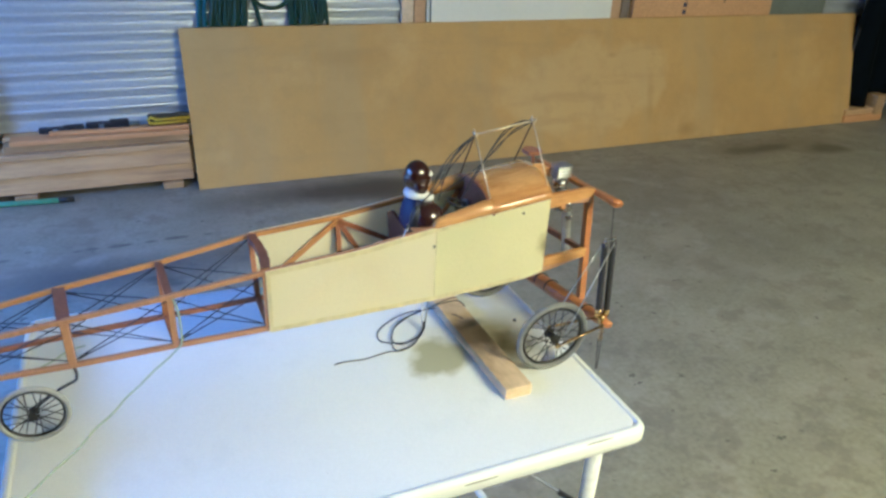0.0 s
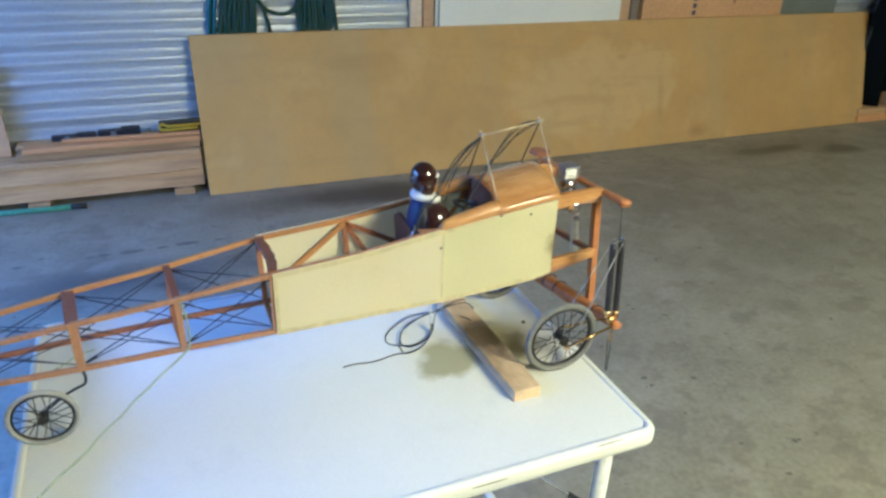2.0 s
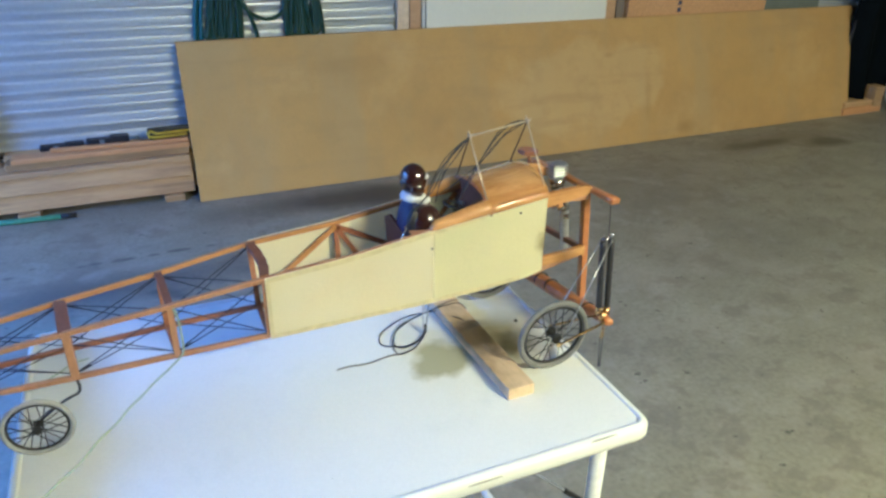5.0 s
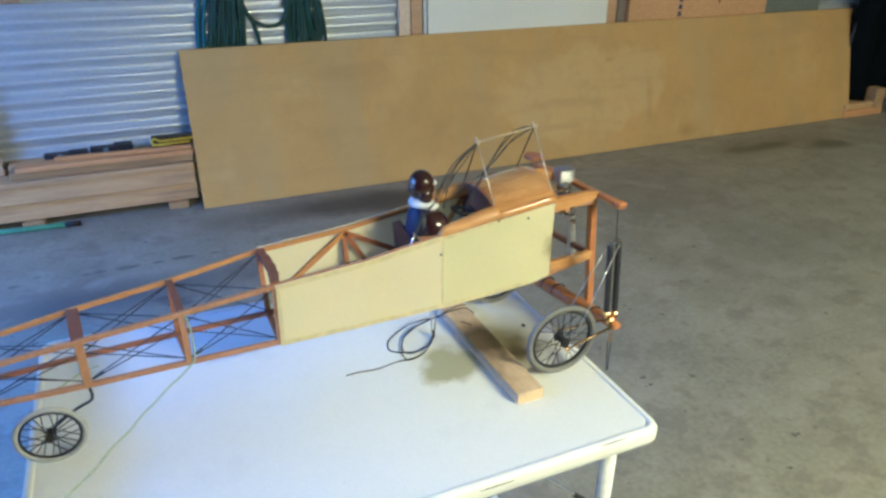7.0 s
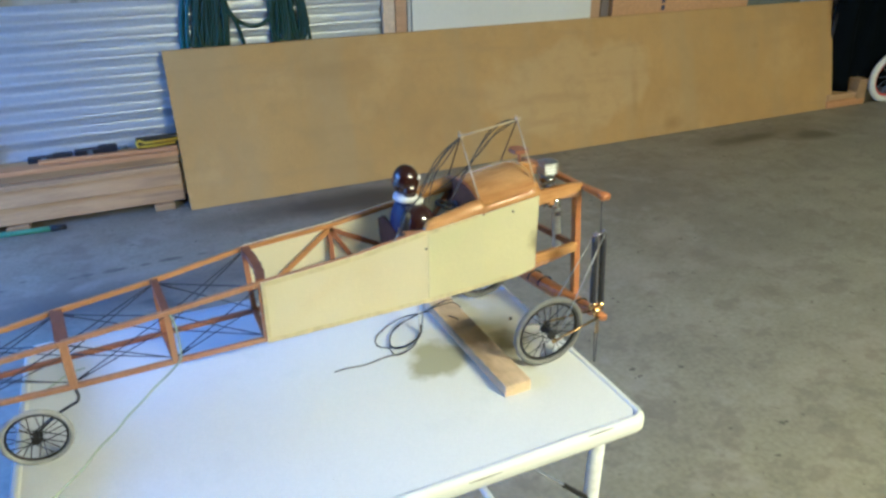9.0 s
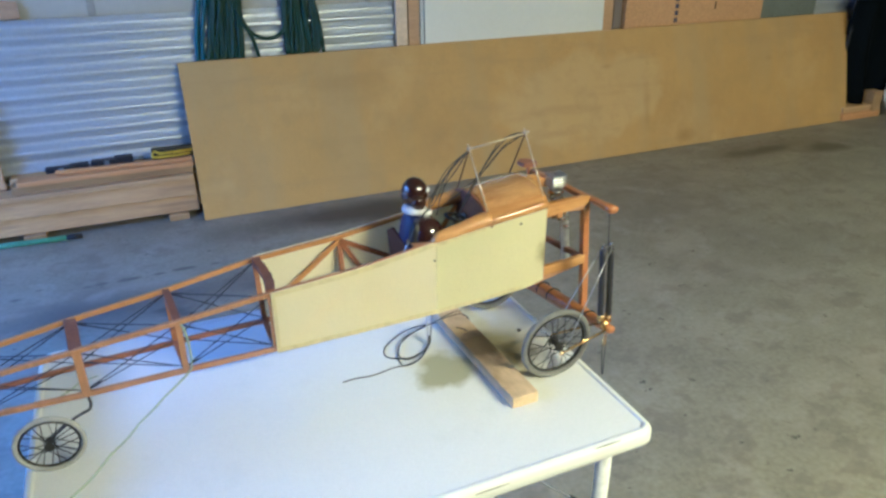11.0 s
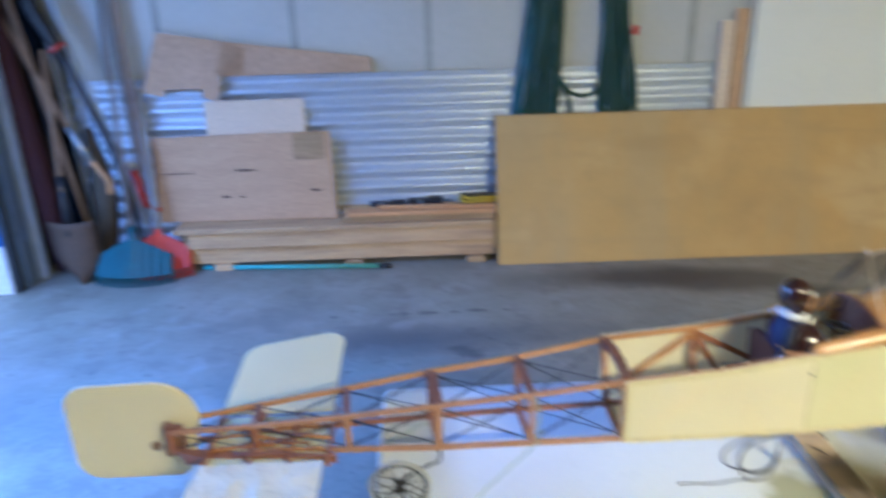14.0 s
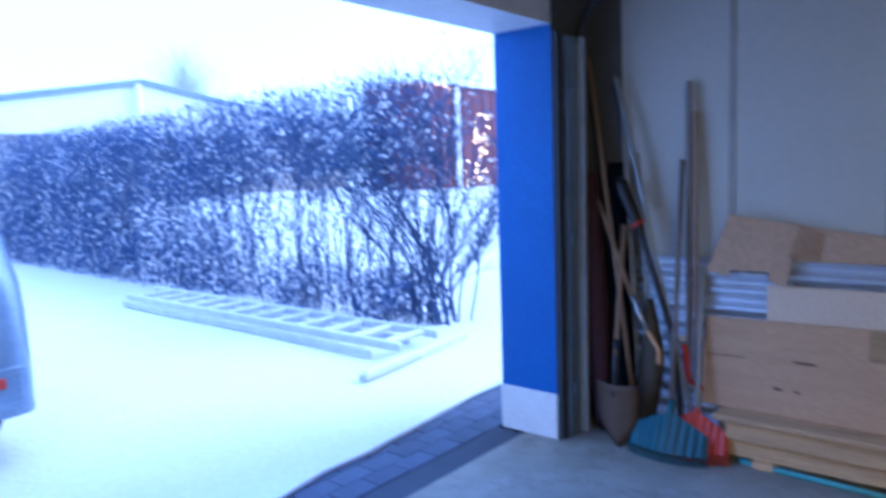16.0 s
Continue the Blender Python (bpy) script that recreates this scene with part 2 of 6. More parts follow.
M["turquoise"] = mat("turquoise_pipe", (0.14, 0.40, 0.35), 0.5)
M["black"] = mat("black_plastic", (0.012, 0.012, 0.014), 0.5)
M["tool_black"] = mat("blue_black_plastic", (0.016, 0.020, 0.036), 0.45)
M["black_cloth"] = mat("black_cloth", (0.004, 0.006, 0.010), 1.0)
M["black_cloth"].node_tree.nodes["Principled BSDF"].inputs["Specular IOR Level"].default_value = 0.05
M["maroon"] = mat("maroon_cloth", (0.05, 0.014, 0.02), 0.85)
M["yellow"] = mat("yellow_plastic", (0.62, 0.48, 0.03), 0.45)
M["handle"] = mat("worn_handle", (0.30, 0.20, 0.115), 0.6, col2=(0.22, 0.14, 0.08), stretch=(6, 6, 0.6), scale=6)
M["grey_wood"] = mat("grey_weathered_wood", (0.22, 0.185, 0.16), 0.75, col2=(0.15, 0.125, 0.11), stretch=(6, 6, 0.5), scale=6)
M["pale_handle"] = mat("pale_handle", (0.42, 0.41, 0.38), 0.45)
M["rust"] = mat("rusty_steel", (0.11, 0.072, 0.045), 0.7, 0.3)
M["scoop"] = mat("stained_scoop", (0.075, 0.058, 0.036), 0.6, 0.3, scale=10)
M["dark_wood"] = mat("dark_stained_wood", (0.22, 0.10, 0.055), 0.5, col2=(0.14, 0.06, 0.034), scale=14, fine=90, stretch=(2, 2, 2), coat=0.15, bump=0.06)
M["amber_film"] = mat("amber_wrapping", (0.42, 0.22, 0.075), 0.25, col2=(0.27, 0.12, 0.045), scale=30, fine=60, bump=0.5)
M["alu"] = mat("dull_aluminium", (0.50, 0.51, 0.52), 0.4, 0.8)
M["table"] = mat("white_table_plastic", (0.80, 0.81, 0.79), 0.42, col2=(0.74, 0.75, 0.73), scale=3, fine=300, bump=0.04, speck=0.03)
M["varnish"] = mat("varnished_wood", (0.52, 0.27, 0.08), 0.3, col2=(0.38, 0.18, 0.052), scale=9, fine=80, stretch=(0.6, 5, 5), coat=0.5, bump=0.06)
M["varnish_red"] = mat("red_brown_varnish", (0.33, 0.145, 0.06), 0.5, col2=(0.22, 0.085, 0.038), scale=9, fine=80, stretch=(0.6, 5, 5), coat=0.12, bump=0.06)
M["tan_wood"] = mat("tan_varnish", (0.45, 0.25, 0.12), 0.4, col2=(0.35, 0.18, 0.08), scale=9, fine=80, stretch=(3, 3, 0.8), coat=0.3, bump=0.06)
M["honey"] = mat("honey_varnish", (0.63, 0.365, 0.105), 0.20, col2=(0.43, 0.21, 0.053), contrast=0.4, scale=14, fine=120, stretch=(0.5, 4, 4), coat=0.7, bump=0.04)
stain_layer(M["honey"], 9.0, (0.30, 0.135, 0.032), 0.48, 0.66, 0.6, (0.6, 3, 3), 5.9)
M["fabric"] = mat("doped_fabric", (0.89, 0.855, 0.595), 0.42, col2=(0.84, 0.81, 0.54), scale=7, fine=400, bump=0.05, translucent=0.45, speck=0.04)
spot_layer(M["fabric"], (-0.836 + 1.25, -0.07, 0.930 - 0.736), (0.018, 0.05, 0.034), (0.24, 0.20, 0.08), 0.9, 0.8)
stain_layer(M["fabric"], 9.0, (0.81, 0.83, 0.53), 0.50, 0.66, 0.5, (1, 1, 0.6), 3.7)
M["fabric_pale"] = mat("pale_doped_fabric", (0.94, 0.89, 0.67), 0.42, col2=(0.92, 0.86, 0.63), scale=6, fine=400, bump=0.05, translucent=0.5, speck=0.03)
stain_layer(M["fabric_pale"], 8.0, (0.91, 0.89, 0.655), 0.48, 0.66, 0.5, (1, 1, 0.6), 6.2)
M["tail_fabric"] = mat("tail_fabric", (0.94, 0.845, 0.53), 0.42, col2=(0.91, 0.81, 0.48), scale=6, fine=400, bump=0.05, translucent=0.45, speck=0.03)
M["seam"] = mat("fabric_seam", (0.86, 0.80, 0.54), 0.6, col2=(0.80, 0.74, 0.48), scale=30, bump=0, translucent=0.45)
M["seam_tape"] = mat("seam_tape", (0.74, 0.70, 0.47), 0.6, col2=(0.66, 0.62, 0.40), scale=30, bump=0)
M["film"] = mat("clear_wrapping", (0.80, 0.74, 0.54), 0.10, col2=(0.68, 0.60, 0.40), scale=14, fine=25, bump=0.9, dist=0.006, speck=0.05)
M["tyre_grey"] = mat("grey_rubber", (0.20, 0.20, 0.20), 0.65)
M["rim"] = mat("black_rim", (0.018, 0.018, 0.02), 0.4)
M["chrome"] = mat("chrome", (0.80, 0.80, 0.80), 0.12, 1.0, bump=0)
M["nickel"] = mat("worn_nickel", (0.74, 0.62, 0.42), 0.32, 0.5, bump=0)
M["amber"] = mat("amber_varnish", (0.46, 0.195, 0.05), 0.28, col2=(0.32, 0.12, 0.03), scale=12, fine=80, stretch=(2, 2, 2), coat=0.5, bump=0.06)
M["brass"] = mat("brass", (0.86, 0.62, 0.25), 0.22, 1.0, bump=0)
M["cast"] = mat("cast_aluminium", (0.62, 0.63, 0.64), 0.30, 0.85)
M["wire"] = mat("dark_wire", (0.03, 0.03, 0.04), 0.5)
M["leather"] = mat("glossy_brown", (0.032, 0.011, 0.008), 0.20, coat=0.8, bump=0.03)
M["doll_white"] = mat("white_scarf", (0.75, 0.76, 0.80), 0.6)
M["doll_blue"] = mat("dark_blue_cloth", (0.012, 0.018, 0.085), 0.55)
M["doll_skin"] = mat("painted_face", (0.72, 0.62, 0.52), 0.45)
M["seat_brown"] = mat("dark_brown_seat", (0.11, 0.045, 0.025), 0.5)
M["yarn"] = mat("pale_green_yarn", (0.44, 0.51, 0.36), 0.9)
M["pine"] = mat("planed_pine", (0.72, 0.56, 0.345), 0.6, col2=(0.60, 0.45, 0.26), scale=6, fine=60, stretch=(5, 0.5, 5), bump=0.1)
stain_layer(M["table"], 5.0, (0.62, 0.64, 0.62), 0.58, 0.72, 0.45, (1, 1, 1), 4.4)
stain_layer(M["table"], 60.0, (0.40, 0.40, 0.36), 0.72, 0.76, 0.7, (1, 1, 1), 8.8)
# olive to dark brown patches on the tabletop and the pine board
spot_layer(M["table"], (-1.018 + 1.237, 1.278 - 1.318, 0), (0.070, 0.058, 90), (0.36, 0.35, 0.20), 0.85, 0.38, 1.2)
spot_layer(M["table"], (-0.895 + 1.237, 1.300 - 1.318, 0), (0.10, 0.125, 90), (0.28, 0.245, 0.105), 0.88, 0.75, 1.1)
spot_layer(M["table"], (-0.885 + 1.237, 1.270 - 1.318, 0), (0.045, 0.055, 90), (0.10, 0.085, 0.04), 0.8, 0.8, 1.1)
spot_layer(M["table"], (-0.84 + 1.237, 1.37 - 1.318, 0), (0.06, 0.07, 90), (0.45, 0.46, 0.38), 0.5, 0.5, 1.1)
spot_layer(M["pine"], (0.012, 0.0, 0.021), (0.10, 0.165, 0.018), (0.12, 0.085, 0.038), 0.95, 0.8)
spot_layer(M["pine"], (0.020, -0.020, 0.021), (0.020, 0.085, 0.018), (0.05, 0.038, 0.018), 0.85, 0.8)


# ---- mesh helpers ----
def box(bm, lo, hi, bevel=0.0, m=None):
    r = bmesh.ops.create_cube(bm, size=1.0)
    vs = r["verts"]
    for v in vs:
        v.co = Vector([(a + b) / 2 + c * (b - a) for a, b, c in zip(lo, hi, v.co)])
    if bevel:
        es = list({e for v in vs for e in v.link_edges})
        g = bmesh.ops.bevel(bm, geom=es, offset=bevel, segments=2, affect="EDGES", profile=0.6)
        vs = list({v for f in g["faces"] for v in f.verts} | {v for v in vs if v.is_valid})
    if m is not None:
        bmesh.ops.transform(bm, matrix=m, verts=vs)
    return vs


def rod(bm, a, b, r, seg=8, r2=None):
    a, b = Vector(a), Vector(b)
    d = b - a
    m = Matrix.Translation((a + b) / 2) @ d.to_track_quat("Z", "Y").to_matrix().to_4x4()
    return bmesh.ops.create_cone(bm, cap_ends=True, segments=seg, radius1=r, radius2=r if r2 is None else r2, depth=d.length, matrix=m)["verts"]


def beam(bm, a, b, w, h, bevel=0.0, up=(0, 0, 1)):
    """A bar of section w x h from a to b; h lies along up."""
    a, b = Vector(a), Vector(b)
    d = (b - a).normalized()
    side = d.cross(Vector(up)).normalized()
    u = side.cross(d)
    m = Matrix((( d.x, side.x, u.x, 0), (d.y, side.y, u.y, 0), (d.z, side.z, u.z, 0), (0, 0, 0, 1)))
    m.translation = (a + b) / 2
    n = (b - a).length
    return box(bm, (-n / 2, -w / 2, -h / 2), (n / 2, w / 2, h / 2), bevel, m)


def tube(bm, pts, r, seg=6, closed=False):
    """A round tube through points."""
    pts = [Vector(p) for p in pts]
    n = len(pts)
    rings = []
    prev = None
    for i, p in enumerate(pts):
        a = pts[(i - 1) % n] if closed or i else p
        b = pts[(i + 1) % n] if closed or i < n - 1 else p
        d = (b - a).normalized()
        ref = prev if prev is not None else (Vector((0, 0, 1)) if abs(d.z) < 0.9 else Vector((1, 0, 0)))
        s = (ref - d * ref.dot(d)).normalized()
        prev = s
        t = d.cross(s)
        rr = r[i] if isinstance(r, (list, tuple)) else r
        rings.append([bm.verts.new(p + (s * math.cos(2 * math.pi * k / seg) + t * math.sin(2 * math.pi * k / seg)) * rr) for k in range(seg)])
    for i in range(n if closed else n - 1):
        q0, q1 = rings[i], rings[(i + 1) % n]
        for k in range(seg):
            bm.faces.new((q0[k], q0[(k + 1) % seg], q1[(k + 1) % seg], q1[k]))
    if not closed:
        bm.faces.new(rings[0][::-1])
        bm.faces.new(rings[-1])


def smooth_pts(pts, k=6):
    """Catmull-Rom points through pts."""
    P = [Vector(p) for p in pts]
    P = [P[0] * 2 - P[1]] + P + [P[-1] * 2 - P[-2]]
    out = []
    for i in range(1, len(P) - 2):
        for j in range(k):
            t = j / k
            a, b, c, d = P[i - 1], P[i], P[i + 1], P[i + 2]
            out.append(0.5 * ((2 * b) + (c - a) * t + (2 * a - 5 * b + 4 * c - d) * t * t + (3 * b - a - 3 * c + d) * t ** 3))
    out.append(P[-2])
    return out


def slab(bm, outline, lift):
    """A plate: outline (points in space, in order) thickened by the vector lift."""
    lo = [bm.verts.new(Vector(p)) for p in outline]
    hi = [bm.verts.new(Vector(p) + Vector(lift)) for p in outline]
    n = len(lo)
    bm.faces.new(lo[::-1])
    bm.faces.new(hi)
    for i in range(n):
        bm.faces.new((lo[i], lo[(i + 1) % n], hi[(i + 1) % n], hi[i]))


def torus(bm, centre, axis, R, r, seg=40, ring=10, flat=1.0):
    q = Vector(axis).to_track_quat("Z", "Y")
    c = Vector(centre)
    rows = []
    for i in range(seg):
        a = 2 * math.pi * i / seg
        rows.append([bm.verts.new(c + q @ Vector(((R + r * math.cos(b)) * math.cos(a), (R + r * math.cos(b)) * math.sin(a), r * flat * math.sin(b))))
                     for b in (2 * math.pi * k / ring for k in range(ring))])
    for i in range(seg):
        for k in range(ring):
            bm.faces.new((rows[i][k], rows[(i + 1) % seg][k], rows[(i + 1) % seg][(k + 1) % ring], rows[i][(k + 1) % ring]))


def ball(bm, centre, radii, seg=16, ring=10, m=None):
    r = bmesh.ops.create_uvsphere(bm, u_segments=seg, v_segments=ring, radius=1.0)["verts"]
    for v in r:
        v.co = Vector([c + a * b for c, a, b in zip(centre, v.co, radii)])
    if m is not None:
        bmesh.ops.transform(bm, matrix=m, verts=r)
    return r


def origin_of(ob):
    p = Vector((0, 0, 0))
    while ob is not None:
        p = p + ob.location
        ob = ob.parent
    return p


def thing(name, base, label, category, group="", kind=""):
    ob = new(name)
    ob.location = base
    return tagged(ob, label, category, group, kind)


def part(name, bm, material, parent=None, label="", smooth=False, base=None):
    """Links a bmesh, drawn in the world's coordinates, as one mesh object under its thing."""
    o = origin_of(parent) if parent is not None else Vector(base or (0, 0, 0))
    bmesh.ops.recalc_face_normals(bm, faces=bm.faces)
    bmesh.ops.translate(bm, verts=bm.verts, vec=-o)
    me = bpy.data.meshes.new(name)
    bm.to_mesh(me)
    bm.free()
    for q in (material if isinstance(material, (list, tuple)) else [material]):
        me.materials.append(q)
    if smooth:
        for p in me.polygons:
            p.use_smooth = True
    ob = new(name, me)
    if parent is not None:
        ob.parent = parent
    else:
        ob.location = o
    if label:
        ob["label"] = label
    return ob


def solo(name, bm, material, label, category, base=(0, 0, 0), smooth=False, group="", kind=""):
    return tagged(part(name, bm, material, None, "", smooth, base), label, category, group, kind)


def B():
    return bmesh.new()


# ---- the garage ----
WALL_Y = 4.30
X_IN, X_OUT, X_EAST, Y_SOUTH = -3.757, -4.13, 7.0, -3.4
OPEN_Y0, OPEN_Y1, LINTEL, CEIL = 0.70, 3.85, 2.295, 2.62

bm = B()
box(bm, (-3.97, Y_SOUTH, -0.15), (X_EAST, WALL_Y + 0.12, 0.0))
solo("floor", bm, M["concrete"], "grey stained concrete garage floor with oil spots", "floor", kind="structure")

bm = B()
box(bm, (X_OUT, WALL_Y, 0), (X_EAST, WALL_Y + 0.12, CEIL + 0.1))
wall_n = solo("wall_north", bm, M["wall_panel"], "pale grey panelled garage wall behind the stored timber", "wall", kind="structure")
SEAMS = [-3.65, -2.95, -2.245, -1.544, -0.843, -0.142, 0.56, 1.26, 1.96, 2.66, 3.36, 4.06, 4.76]
for xa, xb in zip(SEAMS, SEAMS[1:]):
    bm = B()
    box(bm, (xa + 0.002, WALL_Y - 0.008, 0.01), (xb - 0.002, WALL_Y, CEIL), 0.002)
    part("panel", bm, M["wall_panel"], wall_n)
for xa in SEAMS[1:-1]:
    bm = B()
    box(bm, (xa - 0.018, WALL_Y - 0.0125, 0.01), (xa + 0.018, WALL_Y - 0.006, CEIL), 0.003)
    part("trim", bm, M["strip"], wall_n, "narrow grey cover strip")

bm = B()
box(bm, (X_OUT, OPEN_Y1, 0), (X_IN, WALL_Y, CEIL + 0.1))
# unseen near side, drawn wide to hold daylight off the north wall
box(bm, (X_OUT, Y_SOUTH, 0), (X_IN, OPEN_Y0, CEIL + 0.1))
wall_w = solo("wall_west", bm, M["blue_paint"], "bright blue painted wall pier beside the open garage door", "wall", kind="structure")
bm = B()
box(bm, (X_OUT - 0.004, OPEN_Y1 - 0.006, 0), (X_IN + 0.002, WALL_Y, 0.262), 0.003)
part("plinth", bm, M["white_paint"], wall_w, "white painted plinth")
# added dark sheet that imitates shade on the pier's inner face
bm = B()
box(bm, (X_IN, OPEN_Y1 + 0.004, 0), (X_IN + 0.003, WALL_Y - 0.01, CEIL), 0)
part("inner_lining", bm, M["shade_dark"], wall_w, "dark sheet standing in for shade")
bm = B()
box(bm, (X_OUT, OPEN_Y0, LINTEL), (X_IN, OPEN_Y1, CEIL + 0.1), 0.004)
solo("lintel", bm, M["white_paint"], "pale lintel over the open garage doorway", "lintel", kind="structure")
bm = B()
box(bm, (X_OUT, Y_SOUTH - 0.12, 0), (X_EAST + 0.12, Y_SOUTH, CEIL + 0.1))
solo("wall_south", bm, M["wall_panel"], "plain pale garage wall", "wall", kind="structure")
bm = B()
box(bm, (X_EAST, Y_SOUTH, 0), (X_EAST + 0.12, WALL_Y + 0.12, CEIL + 0.1))
solo("wall_east", bm, M["wall_panel"], "plain pale garage wall", "wall", kind="structure")
bm = B()
box(bm, (X_IN, Y_SOUTH, CEIL), (X_EAST, WALL_Y, CEIL + 0.1))
solo("ceiling", bm, M["ceiling"], "pale board garage ceiling", "ceiling", kind="structure")

# added dark strip on the north wall, the corner's shade as a shape
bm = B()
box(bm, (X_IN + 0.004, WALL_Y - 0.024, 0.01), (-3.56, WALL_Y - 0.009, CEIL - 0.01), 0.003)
part("corner_lining", bm, M["shade_dark"], wall_n, "dark strip standing in for corner shade")

# door rail at the pier
rail = thing("garage_door_rail", (X_IN + 0.02, 3.98, 0), "galvanised steel garage door rail with dark rubber edge", "door rail")
bm = B()
box(bm, (X_IN + 0.004, 3.858, 0.0), (X_IN + 0.030, 3.912, 2.26), 0.004)
part("seal", bm, M["seal"], rail, "dark rubber seal strip")
bm = B()
box(bm, (X_IN + 0.004, 3.925, 0.0), (X_IN + 0.050, 4.030, 2.24), 0.006)
part("rail", bm, M["steel"], rail)
bm = B()
box(bm, (X_IN + 0.004, 4.04, 0.0), (X_IN + 0.085, 4.075, 2.24), 0.006)
part("guide", bm, M["pale_metal"], rail, "pale galvanised guide")
bm = B()
tube(bm, [(X_IN + 0.05 + 0.35 * (1 - math.cos(a)), 4.06, 2.20 + 0.30 * math.sin(a)) for a in [k * math.pi / 16 for k in range(9)]] + [(0.4, 4.06, 2.5)], 0.022, 8)
part("curved_track", bm, M["rim"], rail, "dark curved track")
for z in (0.25, 1.1, 1.95):
    bm = B()
    box(bm, (X_IN + 0.046, 3.955, z), (X_IN + 0.064, 4.000, z + 0.06), 0.003)
    part("bracket", bm, M["steel"], rail)

# ceiling tubes
for tx, ty, tz in TUBES:
    lamp = thing("ceiling_light", (tx, ty, CEIL), "long white ceiling tube light", "ceiling light", "ceiling lights")
    bm = B()
    box(bm, (tx - 0.65, ty - 0.06, tz), (tx + 0.65, ty + 0.06, CEIL), 0.01)
    part("housing", bm, M["white_paint"], lamp)
    bm = B()
    box(bm, (tx - 0.63, ty - 0.05, tz - 0.012), (tx + 0.63, ty + 0.05, tz - 0.001), 0.003)
    part("diffuser", bm, M["tube_glow"], lamp, "warm glowing diffuser")


# ---- things along the wall ----
def corrugated(name, x0, x1, z0, z1, y, pitch=0.0923, amp=0.0165, label=""):
    bm = B()
    n = int((z1 - z0) / pitch * 12)
    prev = None
    for i in range(n + 1):
        z = z0 + (z1 - z0) * i / n
        s = math.sin(2 * math.pi * z / pitch)
        yy = y - amp * s
        row = [bm.verts.new((x, yy, z)) for x in (x0, x1)]
        if prev:
            bm.faces.new((prev[0], prev[1], row[1], row[0]))
        prev = row
    ob = solo(name, bm, M["zinc"], label, "metal sheet", (x0, y, z0), True)
    so = ob.modifiers.new("thickness", "SOLIDIFY")
    so.thickness, so.use_rim = 0.0012, False
    return ob


corrugated("corrugated_sheet", -3.48, -0.005, 0.02, 1.028, 4.272, label="shiny galvanised corrugated metal sheet standing against the wall")
corrugated("corrugated_sheet", 3.30, 4.9, 0.02, 1.20, 4.272, label="dull corrugated metal sheet behind a black cloth")

# long chipboard leaning on the wall
bm = B()
slab(bm, [(-1.2, 4.0, 0.001), (3.625, 4.0, 0.001), (3.625, 4.205, 0.786), (-1.2, 4.205, 0.786)], (0, 0.0212, -0.0055 + 0.0055))
bmesh.ops.bevel(bm, geom=list(bm.edges), offset=0.002, segments=1, affect="EDGES")
solo("chipboard_sheet", bm, M["chip"], "long brown chipboard sheet leaning against stored timber", "board", (1.2, 4.0, 0))

# timber stack
def timber(x0, x1, y0, y1, z0, z1, material="plank", label="rough sawn timber plank in a low stack", skew=0.0):
    bm = B()
    beam(bm, (x0, (y0 + y1) / 2 + skew, (z0 + z1) / 2), (x1, (y0 + y1) / 2, (z0 + z1) / 2), y1 - y0, z1 - z0, 0.007 if z1 - z0 > 0.04 else 0.004)
    return solo("timber_plank", bm, M[material], label, "plank", ((x0 + x1) / 2, (y0 + y1) / 2, z0), group="timber stack")


for sx in (-2.72, -2.0, -1.32, -0.4, 1.0, 2.6):
    bm = B()
    box(bm, (sx - 0.05, 4.06, 0.0), (sx + 0.05, 4.255, 0.034), 0.004)
    solo("timber_block", bm, M["plank"], "short timber block under the stack", "block", (sx, 4.15, 0), group="stack blocks")
timber(-2.93, -1.21, 4.085, 4.155, 0.036, 0.128)
timber(-2.95, 3.5, 4.16, 4.255, 0.036, 0.128)
timber(-2.90, -1.215, 4.06, 4.15, 0.130, 0.221)
timber(-2.97, 3.5, 4.155, 4.255, 0.131, 0.222)
timber(-2.96, -1.22, 4.04, 4.25, 0.2235, 0.250)
timber(-2.05, -1.215, 4.075, 4.165, 0.252, 0.286)
timber(-2.06, -1.2, 4.17, 4.25, 0.254, 0.300)
timber(-2.02, -1.21, 4.06, 4.15, 0.288, 0.312, "plank_orange", "fresh orange batten on the timber stack")
timber(-1.85, -1.21, 4.08, 4.11, 0.314, 0.330, "plank_orange", "thin orange batten on the timber stack", 0.03)
timber(3.56, 3.98, 3.99, 4.2, 0.0, 0.055, "plank_orange", "short orange timber offcut on the floor")
timber(3.57, 3.95, 4.0, 4.2, 0.057, 0.10, "plank", "short timber offcut on the floor")

# turquoise pipe on the floor
pipe = thing("pipe", (-2.32, 4.05, 0), "thin turquoise plastic pipe lying on the floor", "pipe")
bm = B()
rod(bm, (-2.83, 4.085, 0.014), (-1.86, 4.026, 0.014), 0.0135, 10)
part("tube", bm, M["turquoise"], pipe, smooth=True)
bm = B()
rod(bm, (-1.86, 4.026, 0.014), (-1.79, 4.022, 0.014), 0.0145, 10)
part("end_cap", bm, M["black"], pipe, "black end cap", True)

# plywood sheet and boards leaning on the corrugated sheet
ply = thing("plywood_panel", (-2.58, 4.19, 0.24), "brown plywood panel with dark knots on the timber stack", "panel")
bm = B()
slab(bm, [(-3.068, 4.185, 0.253), (-2.079, 4.165, 0.253), (-2.093, 4.205, 0.732), (-3.052, 4.215, 0.722)], (0, 0.014, 0))
bmesh.ops.bevel(bm, geom=list(bm.edges), offset=0.002, segments=1, affect="EDGES")
part("sheet", bm, M["ply"], ply)


